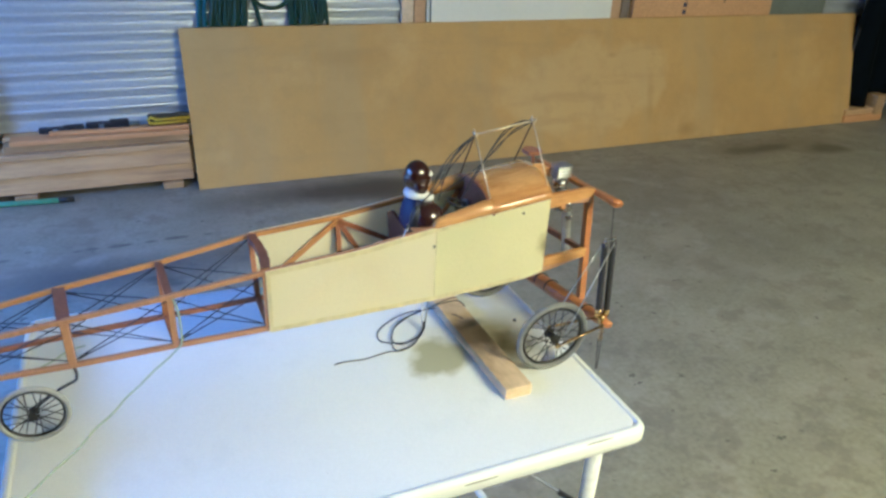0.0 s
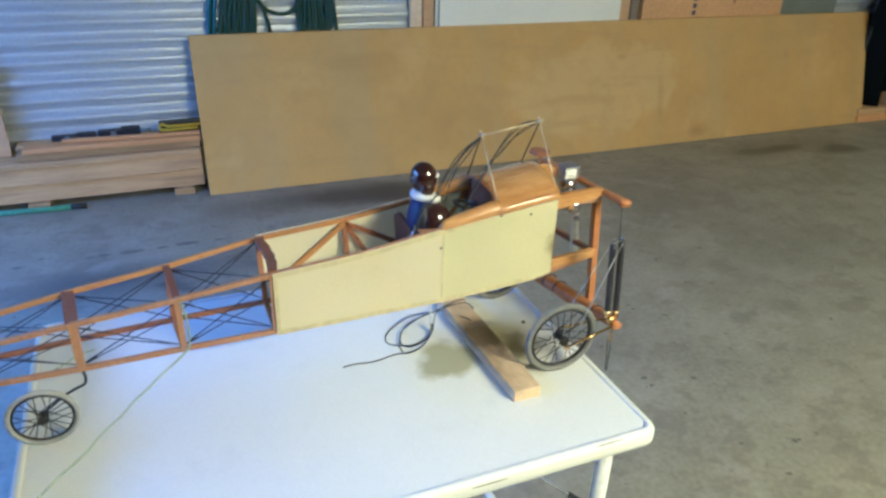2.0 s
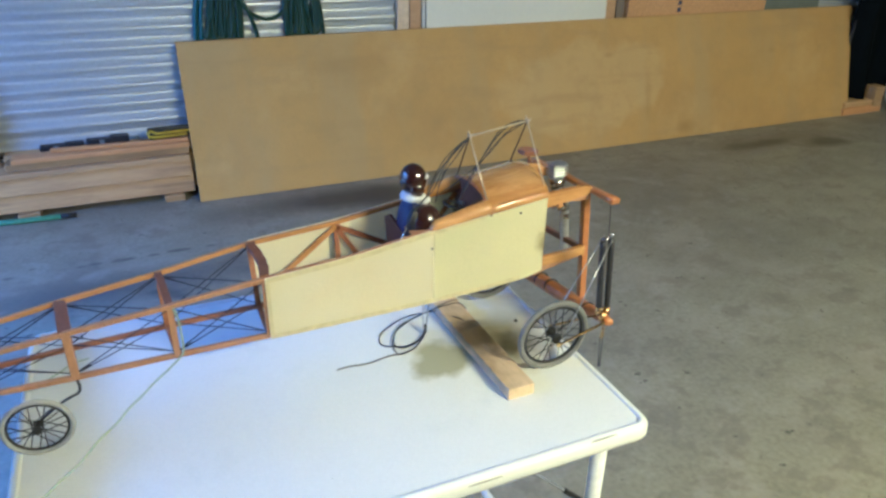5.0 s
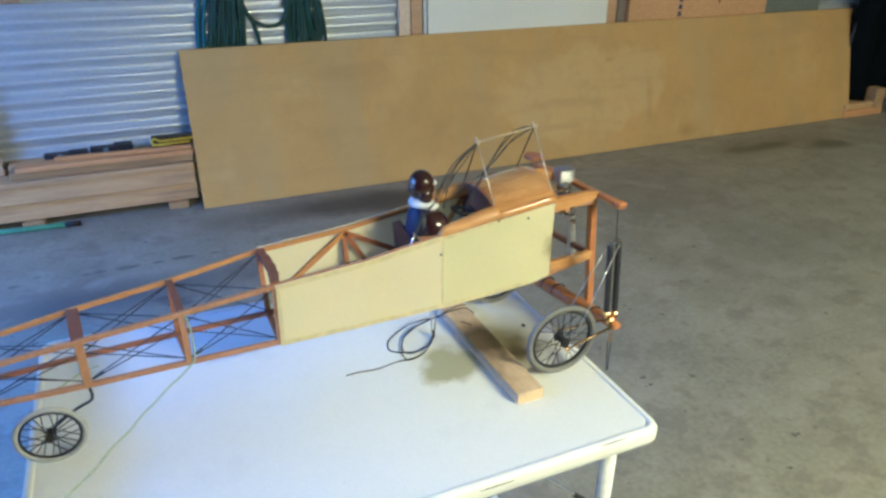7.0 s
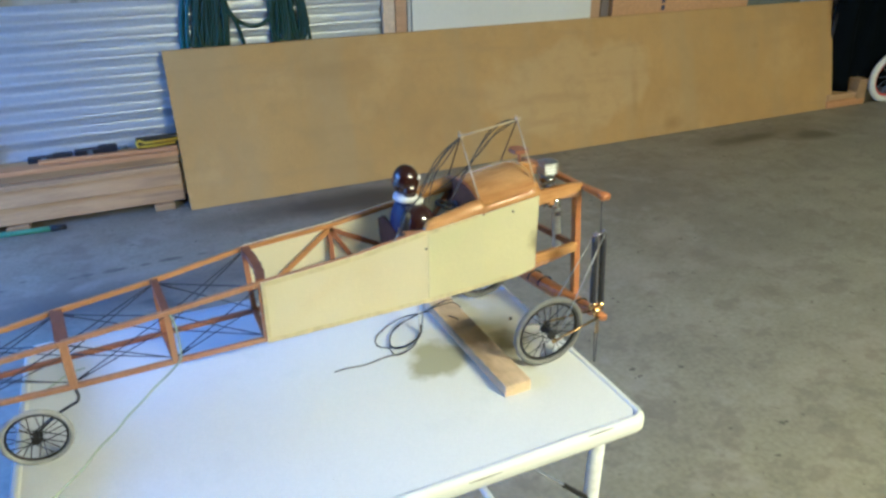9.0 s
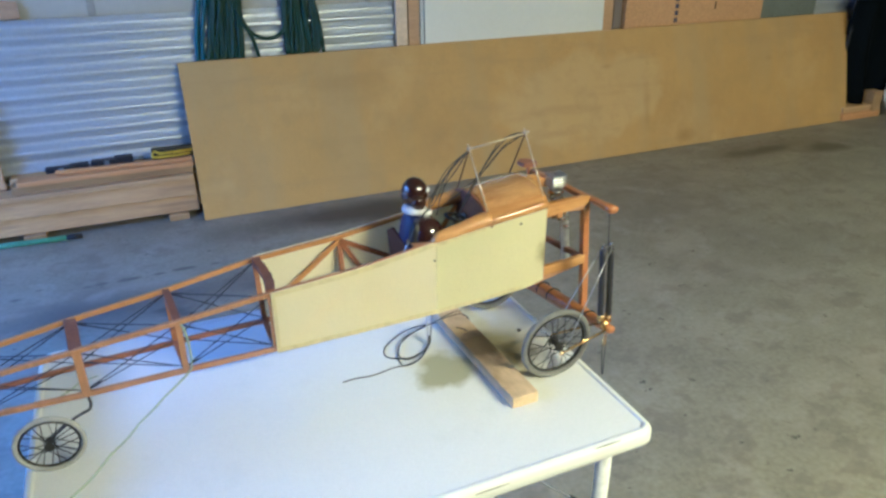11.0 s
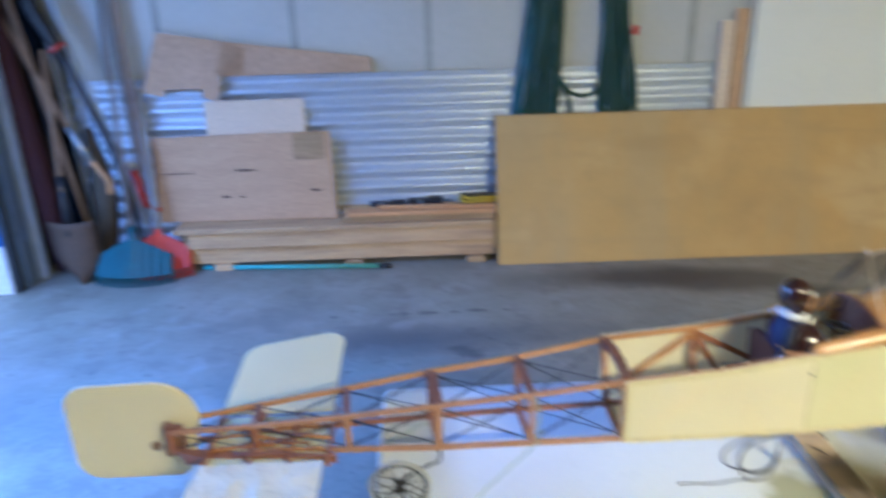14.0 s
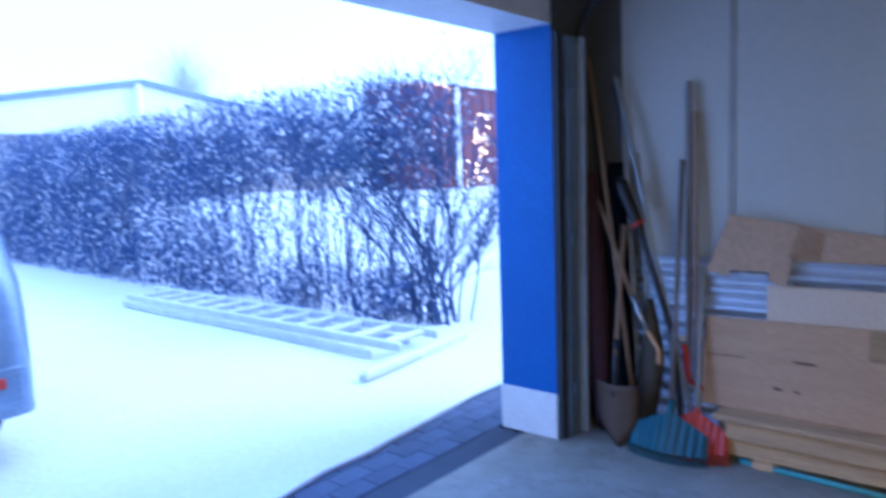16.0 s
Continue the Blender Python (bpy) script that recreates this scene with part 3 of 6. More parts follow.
def knot(x, z, w, h):
    t = (z - 0.225) / 0.5
    y = 4.175 + 0.035 * t + 0.012 * (-(x + 2.58)) - 0.0035
    bm = B()
    ball(bm, (x, y, z), (w / 2, 0.003, h / 2), 10, 6)
    part("knot", bm, M["knot"], ply, "dark knot")


for k in ((-2.565, 0.535, 0.12, 0.013), (-2.685, 0.39, 0.05, 0.016), (-2.595, 0.388, 0.03, 0.012), (-2.19, 0.415, 0.06, 0.016), (-2.94, 0.525, 0.22, 0.006)):
    knot(*k)
bm = B()
slab(bm, [(-2.295, 4.1935, 0.585), (-2.125, 4.190, 0.585), (-2.127, 4.2015, 0.728), (-2.297, 4.206, 0.728)], (0, -0.0015, 0))
part("patch", bm, M["plank"], ply, "darker square patch")

bm = B()
slab(bm, [(-2.757, 4.235, 0.60), (-2.222, 4.235, 0.60), (-2.222, 4.243, 0.905), (-2.757, 4.243, 0.905)], (0, 0.010, 0))
bmesh.ops.bevel(bm, geom=list(bm.edges), offset=0.002, segments=1, affect="EDGES")
solo("board", bm, M["ply_light"], "pale bare board behind a plywood panel", "board", (-2.5, 4.24, 0.6))

card = thing("cardboard", (-2.5, 4.2, 0.9), "large torn folded brown cardboard leaning on the corrugated sheet", "cardboard")
bm = B()
slab(bm, [(-2.64, 4.246, 1.03), (-1.85, 4.250, 1.034), (-1.85, 4.262, 1.108), (-2.60, 4.255, 1.205)], (0, 0.004, 0))
part("back_flap", bm, M["cardboard"], card)
bm = B()
slab(bm, [(-3.05, 4.20, 0.965), (-2.94, 4.20, 0.94), (-2.93, 4.203, 0.975), (-2.74, 4.206, 0.975), (-2.74, 4.203, 0.93), (-2.665, 4.205, 0.905), (-2.655, 4.207, 0.935),
          (-2.61, 4.235, 1.21), (-2.94, 4.22, 1.265)], (0, 0.004, 0))
part("front_flap", bm, M["cardboard"], card)
bm = B()
slab(bm, [(-2.61, 4.236, 1.21), (-2.655, 4.212, 1.05), (-2.53, 4.240, 1.04), (-2.51, 4.244, 1.17)], (0, 0.003, 0))
part("fold", bm, M["shaded_card"], card, "inner fold with its shade painted in")

# battens and boards standing right of the corrugated sheet
for x0, x1, zt, mt in ((0.0, 0.07, 1.24, "ply_light"), (0.076, 0.142, 1.30, "ply"), (1.412, 1.485, 1.7, "ply")):
    bm = B()
    slab(bm, [(x0, 4.222, 0.0), (x1, 4.222, 0.0), (x1, 4.245, zt), (x0, 4.245, zt)], (0, 0.022, 0))
    bmesh.ops.bevel(bm, geom=list(bm.edges), offset=0.002, segments=1, affect="EDGES")
    solo("batten", bm, M[mt], "upright planed pine batten leaning on the wall", "batten", (x0, 4.23, 0), group="upright battens")
for x0, x1, y, zt in ((0.172, 1.408, 4.205, 1.95), (0.152, 1.30, 4.222, 1.98)):
    panel = thing("white_panel", (x0, y, 0), "large white board leaning upright on the wall", "board", "white boards")
    bm = B()
    slab(bm, [(x0, y, 0.0), (x1, y, 0.0), (x1, y + 0.045, zt), (x0, y + 0.045, zt)], (0, 0.012, 0))
    bmesh.ops.bevel(bm, geom=list(bm.edges), offset=0.002, segments=1, affect="EDGES")
    part("sheet", bm, M["white_board"], panel)
    bm = B()
    slab(bm, [(x0 - 0.004, y + 0.001, 0.0), (x0 - 0.0005, y + 0.001, 0.0), (x0 - 0.0005, y + 0.046, zt), (x0 - 0.004, y + 0.046, zt)], (0, 0.010, 0))
    part("edge_band", bm, M["grey_board"], panel, "thin dark edge band")
bm = B()
slab(bm, [(1.50, 4.228, 0.0), (1.56, 4.228, 0.0), (1.56, 4.255, 1.6), (1.50, 4.255, 1.6)], (0, 0.02, 0))
solo("dark_batten", bm, M["grey_wood"], "dark weathered upright batten", "batten", (1.53, 4.23, 0))

carton = thing("cardboard_box", (2.18, 4.15, 0), "tall brown cardboard box standing by the wall", "box")
bm = B()
box(bm, (1.585, 4.232, 0.0), (2.775, 4.288, 1.16), 0.006)
part("body", bm, M["carton"], carton)
bm = B()
slab(bm, [(1.60, 4.232, 1.16), (2.76, 4.232, 1.16), (2.72, 4.20, 1.185), (1.63, 4.20, 1.185)], (0, 0.0, 0.004))
part("flap", bm, M["carton"], carton)
for z in (0.80, 0.845, 0.89, 0.935, 0.98, 1.025):
    bm = B()
    box(bm, (1.988, 4.2295, z), (2.016, 4.2325, z + 0.030), 0.0005)
    part("print_bar", bm, M["ink"], carton, "dark printed bar")
for x, z in ((2.33, 0.87), (2.32, 0.98), (2.62, 0.93)):
    bm = B()
    box(bm, (x, 4.230, z), (x + 0.012, 4.2325, z + 0.05), 0.0005)
    part("tear", bm, M["knot"], carton)
bm = B()
slab(bm, [(2.79, 4.235, 0.0), (3.32, 4.235, 0.0), (3.32, 4.255, 1.3), (2.79, 4.255, 1.3)], (0, 0.012, 0))
solo("grey_panel", bm, M["grey_board"], "dull grey green board leaning on the wall", "board", (3.0, 4.16, 0))

# black cloth at the far end
bm = B()
rows = []
for i in range(15):
    z = 0.09 + (1.85 - 0.09) * i / 14
    rows.append([bm.verts.new((3.60 + 0.06 * (i / 14) + 0.03 * math.sin(i * 0.9) * (k < 3) + 1.0 * k / 24, 4.10 + 0.05 * math.sin(k * 1.1 + 0.4 * i) + 0.03 * math.sin(k * 2.3), z)) for k in range(25)])
for i in range(14):
    for k in range(24):
        bm.faces.new((rows[i][k], rows[i][k + 1], rows[i + 1][k + 1], rows[i + 1][k]))
cloth = solo("black_cloth", bm, M["black_cloth"], "black cloth cover hanging in folds by the wall", "cloth", (4.1, 4.1, 0.09), True)
so = cloth.modifiers.new("thickness", "SOLIDIFY")
so.thickness = 0.006
cloth_rail = thing("clothes_rail", (4.1, 4.1, 0), "dark metal rail carrying a black cloth", "rail")
bm = B()
rod(bm, (3.60, 4.11, 1.87), (4.75, 4.11, 1.87), 0.014)
part("bar", bm, M["rim"], cloth_rail)
for x in (3.62, 4.73):
    bm = B()
    rod(bm, (x, 4.16, 0.0), (x, 4.11, 1.87), 0.014)
    part("leg", bm, M["rim"], cloth_rail)

cart = thing("wheel", (4.17, 3.93, 0), "small spoked wheel with a white tyre leaning by the wall", "wheel")
bm = B()
torus(bm, (4.17, 3.95, 0.205), (0.15, 1, 0.05), 0.18, 0.025, 40, 10)
part("tyre", bm, M["white_board"], cart, "white tyre", True)
bm = B()
torus(bm, (4.17, 3.95, 0.205), (0.15, 1, 0.05), 0.148, 0.008, 32, 6)
part("rim", bm, M["red"], cart, "red rim", True)
bm = B()
rod(bm, (4.165, 3.92, 0.203), (4.175, 3.98, 0.207), 0.02, 12)
part("hub", bm, M["rim"], cart)
for k in range(10):
    a = k * math.pi / 5
    bm = B()
    rod(bm, (4.17, 3.95, 0.205), (4.17 + 0.146 * math.cos(a), 3.95 - 0.022 * math.cos(a) - 0.007 * math.sin(a), 0.205 + 0.146 * math.sin(a)), 0.002, 5)
    part("spoke", bm, M["alu"], cart)
bm = B()
box(bm, (3.87, 3.99, 0.0), (3.97, 4.09, 0.20), 0.01)
solo("wood_block", bm, M["plank"], "rough wooden block beside a wheel", "block", (3.92, 4.04, 0))


# ---- hoses ----
def hose_bundle(x, xb0, top, w, n, material, seed, label, z_low=0.66):
    rnd = random.Random(seed)
    h = thing("garden_hose", (x, 4.26, top), label, "hose", "coiled hoses")
    for i in range(n):
        u = (i + 0.5) / n - 0.5
        xt = x + 0.10 * u + rnd.uniform(-0.02, 0.02)
        xb = xb0 + w * u + rnd.uniform(-0.045, 0.045)
        y = 4.253 - 0.014 * rnd.random()
        zl = z_low + rnd.uniform(-0.05, 0.14)
        g = 0.016 + 0.035 * rnd.random()
        m1, m2 = rnd.uniform(-0.018, 0.018), rnd.uniform(-0.018, 0.018)
        pts = [(xt - 0.008, y, top), (xt - 0.012 + 0.4 * (xb - xt) + m1, y - 0.008, top - 0.4 * (top - zl)), (xb - g, y, zl + 0.1), (xb, y - 0.006, zl),
               (xb + g, y, zl + 0.1), (xt + 0.016 + 0.4 * (xb - xt) + m2, y + 0.004, top - 0.4 * (top - zl)), (xt + 0.012, y, top)]
        bm = B()
        tube(bm, smooth_pts(pts, 5), 0.0093, 7)
        part("loop", bm, material, h, "", True)
    bm = B()
    rod(bm, (x - 0.005, WALL_Y, top), (x - 0.005, 4.16, top + 0.012), 0.008)
    rod(bm, (x - 0.005, 4.165, top + 0.012), (x - 0.005, 4.155, top + 0.05), 0.008)
    part("hook", bm, M["steel"], h, "steel wall hook")
    return h


hose_a = hose_bundle(-0.90, -0.965, 1.78, 0.17, 16, M["hose"], 3, "dark green garden hose in a long hanging coil")
hose_b = hose_bundle(-0.60, -0.545, 1.76, 0.15, 13, M["hose"], 5, "dark green garden hose coil with a red tap end")
for dx in (0.0, 0.028):
    bm = B()
    tube(bm, smooth_pts([(-0.99 + dx, 4.24, 1.70), (-1.03 + dx, 4.24, 1.2), (-1.085 + dx, 4.24, 0.9), (-1.105 + dx, 4.24, 0.64)], 6), 0.011, 7)
    part("free_end", bm, M["hose_blue"], hose_a, "blue green hose end", True)
bm = B()
tube(bm, smooth_pts([(-0.88, 4.24, 1.05), (-0.83, 4.24, 0.93), (-0.74, 4.24, 0.875), (-0.65, 4.24, 0.90), (-0.59, 4.24, 1.02)], 6), 0.0105, 7)
part("slack", bm, M["hose"], hose_a, "", True)
bm = B()
tube(bm, smooth_pts([(-0.86, 4.24, 1.0), (-0.80, 4.24, 0.86), (-0.77, 4.24, 0.70)], 6), 0.0105, 7)
part("free_end", bm, M["hose"], hose_a, "", True)
bm = B()
tube(bm, smooth_pts([(-0.53, 4.24, 1.45), (-0.485, 4.24, 1.15), (-0.44, 4.24, 0.92), (-0.42, 4.24, 0.66)], 6), 0.010, 7)
part("free_end", bm, M["hose"], hose_b, "", True)
bm = B()
rod(bm, (-0.485, 4.17, 1.19), (-0.475, 4.17, 1.235), 0.017, 10)
part("tap_end", bm, M["red"], hose_b, "red hose connector", True)


# ---- garden tools in the corner ----
def pole(name, a, b, r, m, label, r2=None, extra=None):
    t = thing(name, (b[0], b[1], 0), label, "garden tool", "garden tools")
    bm = B()
    rod(bm, b, a, r * 0.8, 10, r2)
    part("handle", bm, m, t, smooth=True)
    return t


# spade
spade = pole("spade", (-3.492, 4.16, 1.20), (-3.472, 4.00, 0.50), 0.017, M["handle"], "old spade with a worn wooden handle and rusty blade")
bm = B()
g = []
for v in range(11):
    a = v / 10
    z = 0.335 - 0.332 * a
    w = 0.122 * (1 - 0.10 * a - max(0, (a - 0.45) / 0.55) ** 2.0 * 0.80)
    g.append([bm.verts.new((-3.462 + 0.030 * a + w * u, 3.972 - 0.040 * a + 0.022 * u * u - (0.012 * (1 - a) if abs(u) < 0.3 else 0), z + 0.008 * abs(u))) for u in (-1, -0.6, -0.25, 0, 0.25, 0.6, 1)])
for i in range(10):
    for k in range(6):
        bm.faces.new((g[i][k], g[i][k + 1], g[i + 1][k + 1], g[i + 1][k]))
bl = part("blade", bm, M["rust"], spade, "rusty pointed blade", True)
bl.modifiers.new("thickness", "SOLIDIFY").thickness = 0.004
bm = B()
rod(bm, (-3.464, 3.968, 0.27), (-3.476, 4.02, 0.58), 0.021, 10, 0.018)
part("socket", bm, M["rim"], spade, "dark steel socket", True)

# leaf rakes
def leaf_rake(cx, cy, w, h, m, top, tag, lean=0.03):
    t = thing("leaf_rake", (cx, cy, 0), tag, "rake", "leaf rakes")
    n = 18
    bm = B()
    g = []
    for r in range(8):
        v = r / 7
        row = []
        for i in range(n + 1):
            u = i / n * 2 - 1
            zt = h * (1.0 - 0.40 * abs(u) ** 1.25)
            half = w / 2 * (1 - 0.05 * (1 - v))
            zz = 0.05 + (zt - 0.05) * (1 - v)
            row.append(bm.verts.new((cx + half * u, cy - 0.055 * (1 - u * u) * v + 0.05 * (1 - v) - (0.011 if i % 2 else 0), zz)))
        g.append(row)
    for r in range(7):
        for i in range(n):
            bm.faces.new((g[r][i], g[r][i + 1], g[r + 1][i + 1], g[r + 1][i]))
    head = part("head", bm, m, t)
    head.modifiers.new("thickness", "SOLIDIFY").thickness = 0.006
    for i in range(n + 1):
        u = i / n * 2 - 1
        p = Vector((cx + w / 2 * u, cy - 0.055 * (1 - u * u), 0.055))
        bm = B()
        tube(bm, [p, p + Vector((0, -0.004, -0.03)), p + Vector((0, -0.018, -0.052))], 0.0058, 5)
        part("tine", bm, m, t)
    bm = B()
    rod(bm, (cx, cy + 0.045, h * 0.8), top, 0.0135, 10)
    part("handle", bm, M["grey_wood"] if tag.startswith("teal") else M["pale_handle"], t, smooth=True)
    bm = B()
    rod(bm, (cx, cy + 0.045, h * 0.75), Vector((cx, cy + 0.045, h * 0.8)).lerp(Vector(top), 0.08), 0.02, 10, 0.016)
    part("socket", bm, m, t, smooth=True)
    return t


leaf_rake(-3.155, 3.94, 0.41, 0.235, M["teal"], (-3.19, 4.24, 1.55), "teal plastic leaf rake standing on its tines")
leaf_rake(-3.05, 4.03, 0.34, 0.235, M["red"], (-3.08, 4.235, 0.98), "red plastic leaf rake behind a teal one")

pole("broom_handle", (-3.555, 4.20, 2.02), (-3.10, 4.08, 0.28), 0.015, M["pale_metal"], "long pale metal pole leaning in the corner")
pole("pole", (-3.715, 4.19, 2.14), (-3.385, 4.10, 0.02), 0.016, M["handle"], "long brown wooden pole leaning in the corner")
pole("pole", (-3.545, 4.25, 1.95), (-3.40, 4.18, 0.02), 0.014, M["pale_handle"], "pale speckled pole with worn paint")
bm = B()
beam(bm, (-3.135, 4.19, 0.0), (-3.16, 4.25, 1.96), 0.028, 0.020, 0.003, (0, 1, 0))
solo("weathered_plank", bm, M["grey_wood"], "narrow weathered grey plank leaning upright on the wall", "plank", (-3.14, 4.19, 0))
bm = B()
beam(bm, (-3.085, 4.16, 0.0), (-3.125, 4.25, 1.80), 0.022, 0.018, 0.003, (0, 1, 0))
solo("weathered_plank", bm, M["handle"], "thin brown lath leaning upright on the wall", "plank", (-3.09, 4.16, 0))

# snow shovel: narrow curved olive grey scoop on a thin pole
scoop = pole("snow_shovel", (-3.43, 4.21, 1.60), (-3.345, 4.13, 0.80), 0.014, M["pale_handle"], "olive grey curved snow shovel on a thin pale pole")
bm = B()
g = []
for v in range(13):
    a = v / 12
    z = 0.80 - 0.78 * a
    cx = -3.345 + 0.045 * math.sin(math.pi * min(1, a * 1.15)) - 0.02 * a
    hw = 0.022 + 0.052 * min(1, a * 2.6) - 0.012 * a
    g.append([bm.verts.new((cx + hw * u, 4.12 - 0.05 * math.sin(math.pi * a * 0.9) + 0.035 * u * u, z)) for u in (-1, -0.5, 0, 0.5, 1)])
for i in range(12):
    for k in range(4):
        bm.faces.new((g[i][k], g[i][k + 1], g[i + 1][k + 1], g[i + 1][k]))
sc = part("scoop", bm, M["scoop"], scoop, "olive grey stained curved scoop", True)
sc.modifiers.new("thickness", "SOLIDIFY").thickness = 0.004

# black garden tool: bulky head, red grip, long blue black shaft
trimmer = thing("grass_trimmer", (-3.19, 4.07, 0), "black garden trimmer with a red grip leaning in the corner", "garden tool", "garden tools")
bm = B()
tube(bm, smooth_pts([(-3.500, 4.14, 1.46), (-3.476, 4.12, 1.395), (-3.420, 4.10, 1.29), (-3.370, 4.09, 1.19), (-3.350, 4.085, 1.14)], 5), [0.020, 0.028, 0.034, 0.037, 0.038, 0.038, 0.037, 0.037, 0.036, 0.036, 0.035, 0.034, 0.033, 0.031, 0.029, 0.027, 0.025, 0.023, 0.021, 0.018, 0.016], 12)
part("motor_housing", bm, M["black"], trimmer, "black plastic housing", True)
bm = B()
tube(bm, smooth_pts([(-3.355, 4.085, 1.16), (-3.290, 4.08, 0.96), (-3.194, 4.075, 0.66), (-3.150, 4.075, 0.36), (-3.130, 4.08, 0.02)], 5), 0.0165, 10)
part("shaft", bm, M["tool_black"], trimmer, "blue black shaft", True)
bm = B()
torus(bm, (-3.375, 4.078, 1.215), (0.5, 0.1, -0.85), 0.036, 0.010, 24, 8)
part("grip", bm, M["red"], trimmer, "red grip ring", True)
bm = B()
tube(bm, smooth_pts([(-3.69, 4.17, 1.50), (-3.685, 4.155, 1.2), (-3.66, 4.15, 0.8), (-3.63, 4.14, 0.35), (-3.62, 4.14, 0.02)], 6), [0.03 + 0.035 * math.sin(math.pi * k / 26) for k in range(25)], 12)
solo("rolled_cloth", bm, M["maroon"], "rolled dark maroon cloth standing in the corner", "cloth", (-3.63, 4.14, 0), True)
bm = B()
tube(bm, smooth_pts([(-3.57, 4.23, 1.55), (-3.56, 4.23, 1.2), (-3.54, 4.235, 0.9), (-3.51, 4.23, 0.03)], 6), [0.04 + 0.035 * math.sin(math.pi * k / 19) for k in range(19)], 10)
solo("rolled_sheet", bm, M["black_cloth"], "rolled black sheeting standing in the corner", "roll", (-3.57, 4.23, 0), True)
# hoe: brown handle with a red tip, pale ferrule and yellow wood end
hoe = pole("hoe", (-3.668, 4.17, 1.37), (-3.410, 4.08, 0.814), 0.016, M["handle"], "old hoe with a brown handle and a pale metal ferrule")
bm = B()
rod(bm, (-3.410, 4.08, 0.82), (-3.312, 4.05, 0.640), 0.0150, 10)
part("ferrule", bm, M["alu"], hoe, "pale metal ferrule", True)
bm = B()
tube(bm, smooth_pts([(-3.318, 4.05, 0.652), (-3.27, 4.04, 0.59), (-3.238, 4.035, 0.54), (-3.242, 4.035, 0.47)], 4), 0.0125, 8)
part("neck", bm, M["plank_orange"], hoe, "yellow worn wooden end", True)
bm = B()
rod(bm, (-3.662, 4.167, 1.357), (-3.678, 4.173, 1.392), 0.0150, 10)
part("tip", bm, M["red"], hoe, "red handle tip", True)

# hand shears hanging behind the rakes, with a white tag
shears = thing("hand_shears", (-3.12, 4.16, 0.40), "red plastic hand shears with a white tag leaning behind the rakes", "shears")
bm = B()
tube(bm, smooth_pts([(-3.150, 4.15, 0.565), (-3.135, 4.15, 0.50), (-3.130, 4.15, 0.44), (-3.120, 4.16, 0.36)], 4), 0.017, 10)
part("handle", bm, M["red"], shears, "red plastic handle", True)
bm = B()
tube(bm, smooth_pts([(-3.120, 4.16, 0.37), (-3.085, 4.17, 0.34), (-3.055, 4.18, 0.33)], 4), 0.012, 8)
part("lower_handle", bm, M["red"], shears, "red plastic handle", True)
bm = B()
slab(bm, [(-3.172, 4.140, 0.590), (-3.135, 4.138, 0.580), (-3.128, 4.140, 0.612), (-3.165, 4.142, 0.622)], (0, 0.002, 0))
part("tag", bm, M["white_paint"], shears, "white paper tag")

# small things on the timber stack
lev = thing("hand_saw", (-1.30, 4.12, 0.331), "black and yellow hand saw lying on the timber stack", "saw")
bm = B()
box(bm, (-1.40, 4.10, 0.331), (-1.17, 4.135, 0.388), 0.008)
part("body", bm, M["black"], lev)
bm = B()
tube(bm, [(-1.215, 4.095, 0.348), (-1.36, 4.095, 0.344), (-1.395, 4.095, 0.348), (-1.40, 4.095, 0.366), (-1.385, 4.095, 0.378), (-1.36, 4.095, 0.363), (-1.20, 4.095, 0.366)], 0.0065, 6)
part("frame", bm, M["yellow"], lev, "yellow frame", True)
for x0, x1, h in ((-1.69, -1.49, 0.048), (-1.90, -1.70, 0.034)):
    t = thing("hand_tool", ((x0 + x1) / 2, 4.2, 0.30), "dark blue black hand tool lying on the timber stack", "hand tool", "hand tools")
    c = 0.3005 + h / 2
    bm = B()
    box(bm, (x0, 4.185, 0.3005), (x0 + 0.62 * (x1 - x0), 4.225, 0.3005 + h * 0.8), 0.006)
    box(bm, (x0 + 0.55 * (x1 - x0), 4.188, 0.3005), (x1, 4.222, 0.3005 + h), 0.008)
    part("body", bm, M["tool_black"], t)
    bm = B()
    rod(bm, (x1 - 0.012, 4.203, c), (x1 + 0.05, 4.20, c - 0.002), h / 5, 8)
    part("shaft", bm, M["steel"], t, smooth=True)
    bm = B()
    box(bm, (x0 + 0.30 * (x1 - x0), 4.1835, 0.306), (x0 + 0.42 * (x1 - x0), 4.186, 0.300 + h * 0.7), 0.0005)
    part("grip_band", bm, M["steel"], t, "grey grip band")


# ---- the table ----
TX0, TX1, TY0, TY1, TZ = -1.684, -0.781, 0.995, 1.632, 0.735


def rounded_rect(x0, x1, y0, y1, r, z, n=6):
    out = []
    for cx, cy, a0 in ((x1 - r, y1 - r, 0), (x0 + r, y1 - r, 90), (x0 + r, y0 + r, 180), (x1 - r, y0 + r, 270)):
        out += [(cx + r * math.cos(radians(a0 + 90 * k / n)), cy + r * math.sin(radians(a0 + 90 * k / n)), z) for k in range(n + 1)]
    return out


table = thing("folding_table", (-1.237, 1.318, 0), "white plastic folding table with a raised rim and olive brown patches", "table")
bm = B()
slab(bm, rounded_rect(TX0 + 0.012, TX1 - 0.012, TY0 + 0.012, TY1 - 0.012, 0.028, TZ - 0.012), (0, 0, 0.012))
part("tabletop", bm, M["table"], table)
bm = B()
rings = []
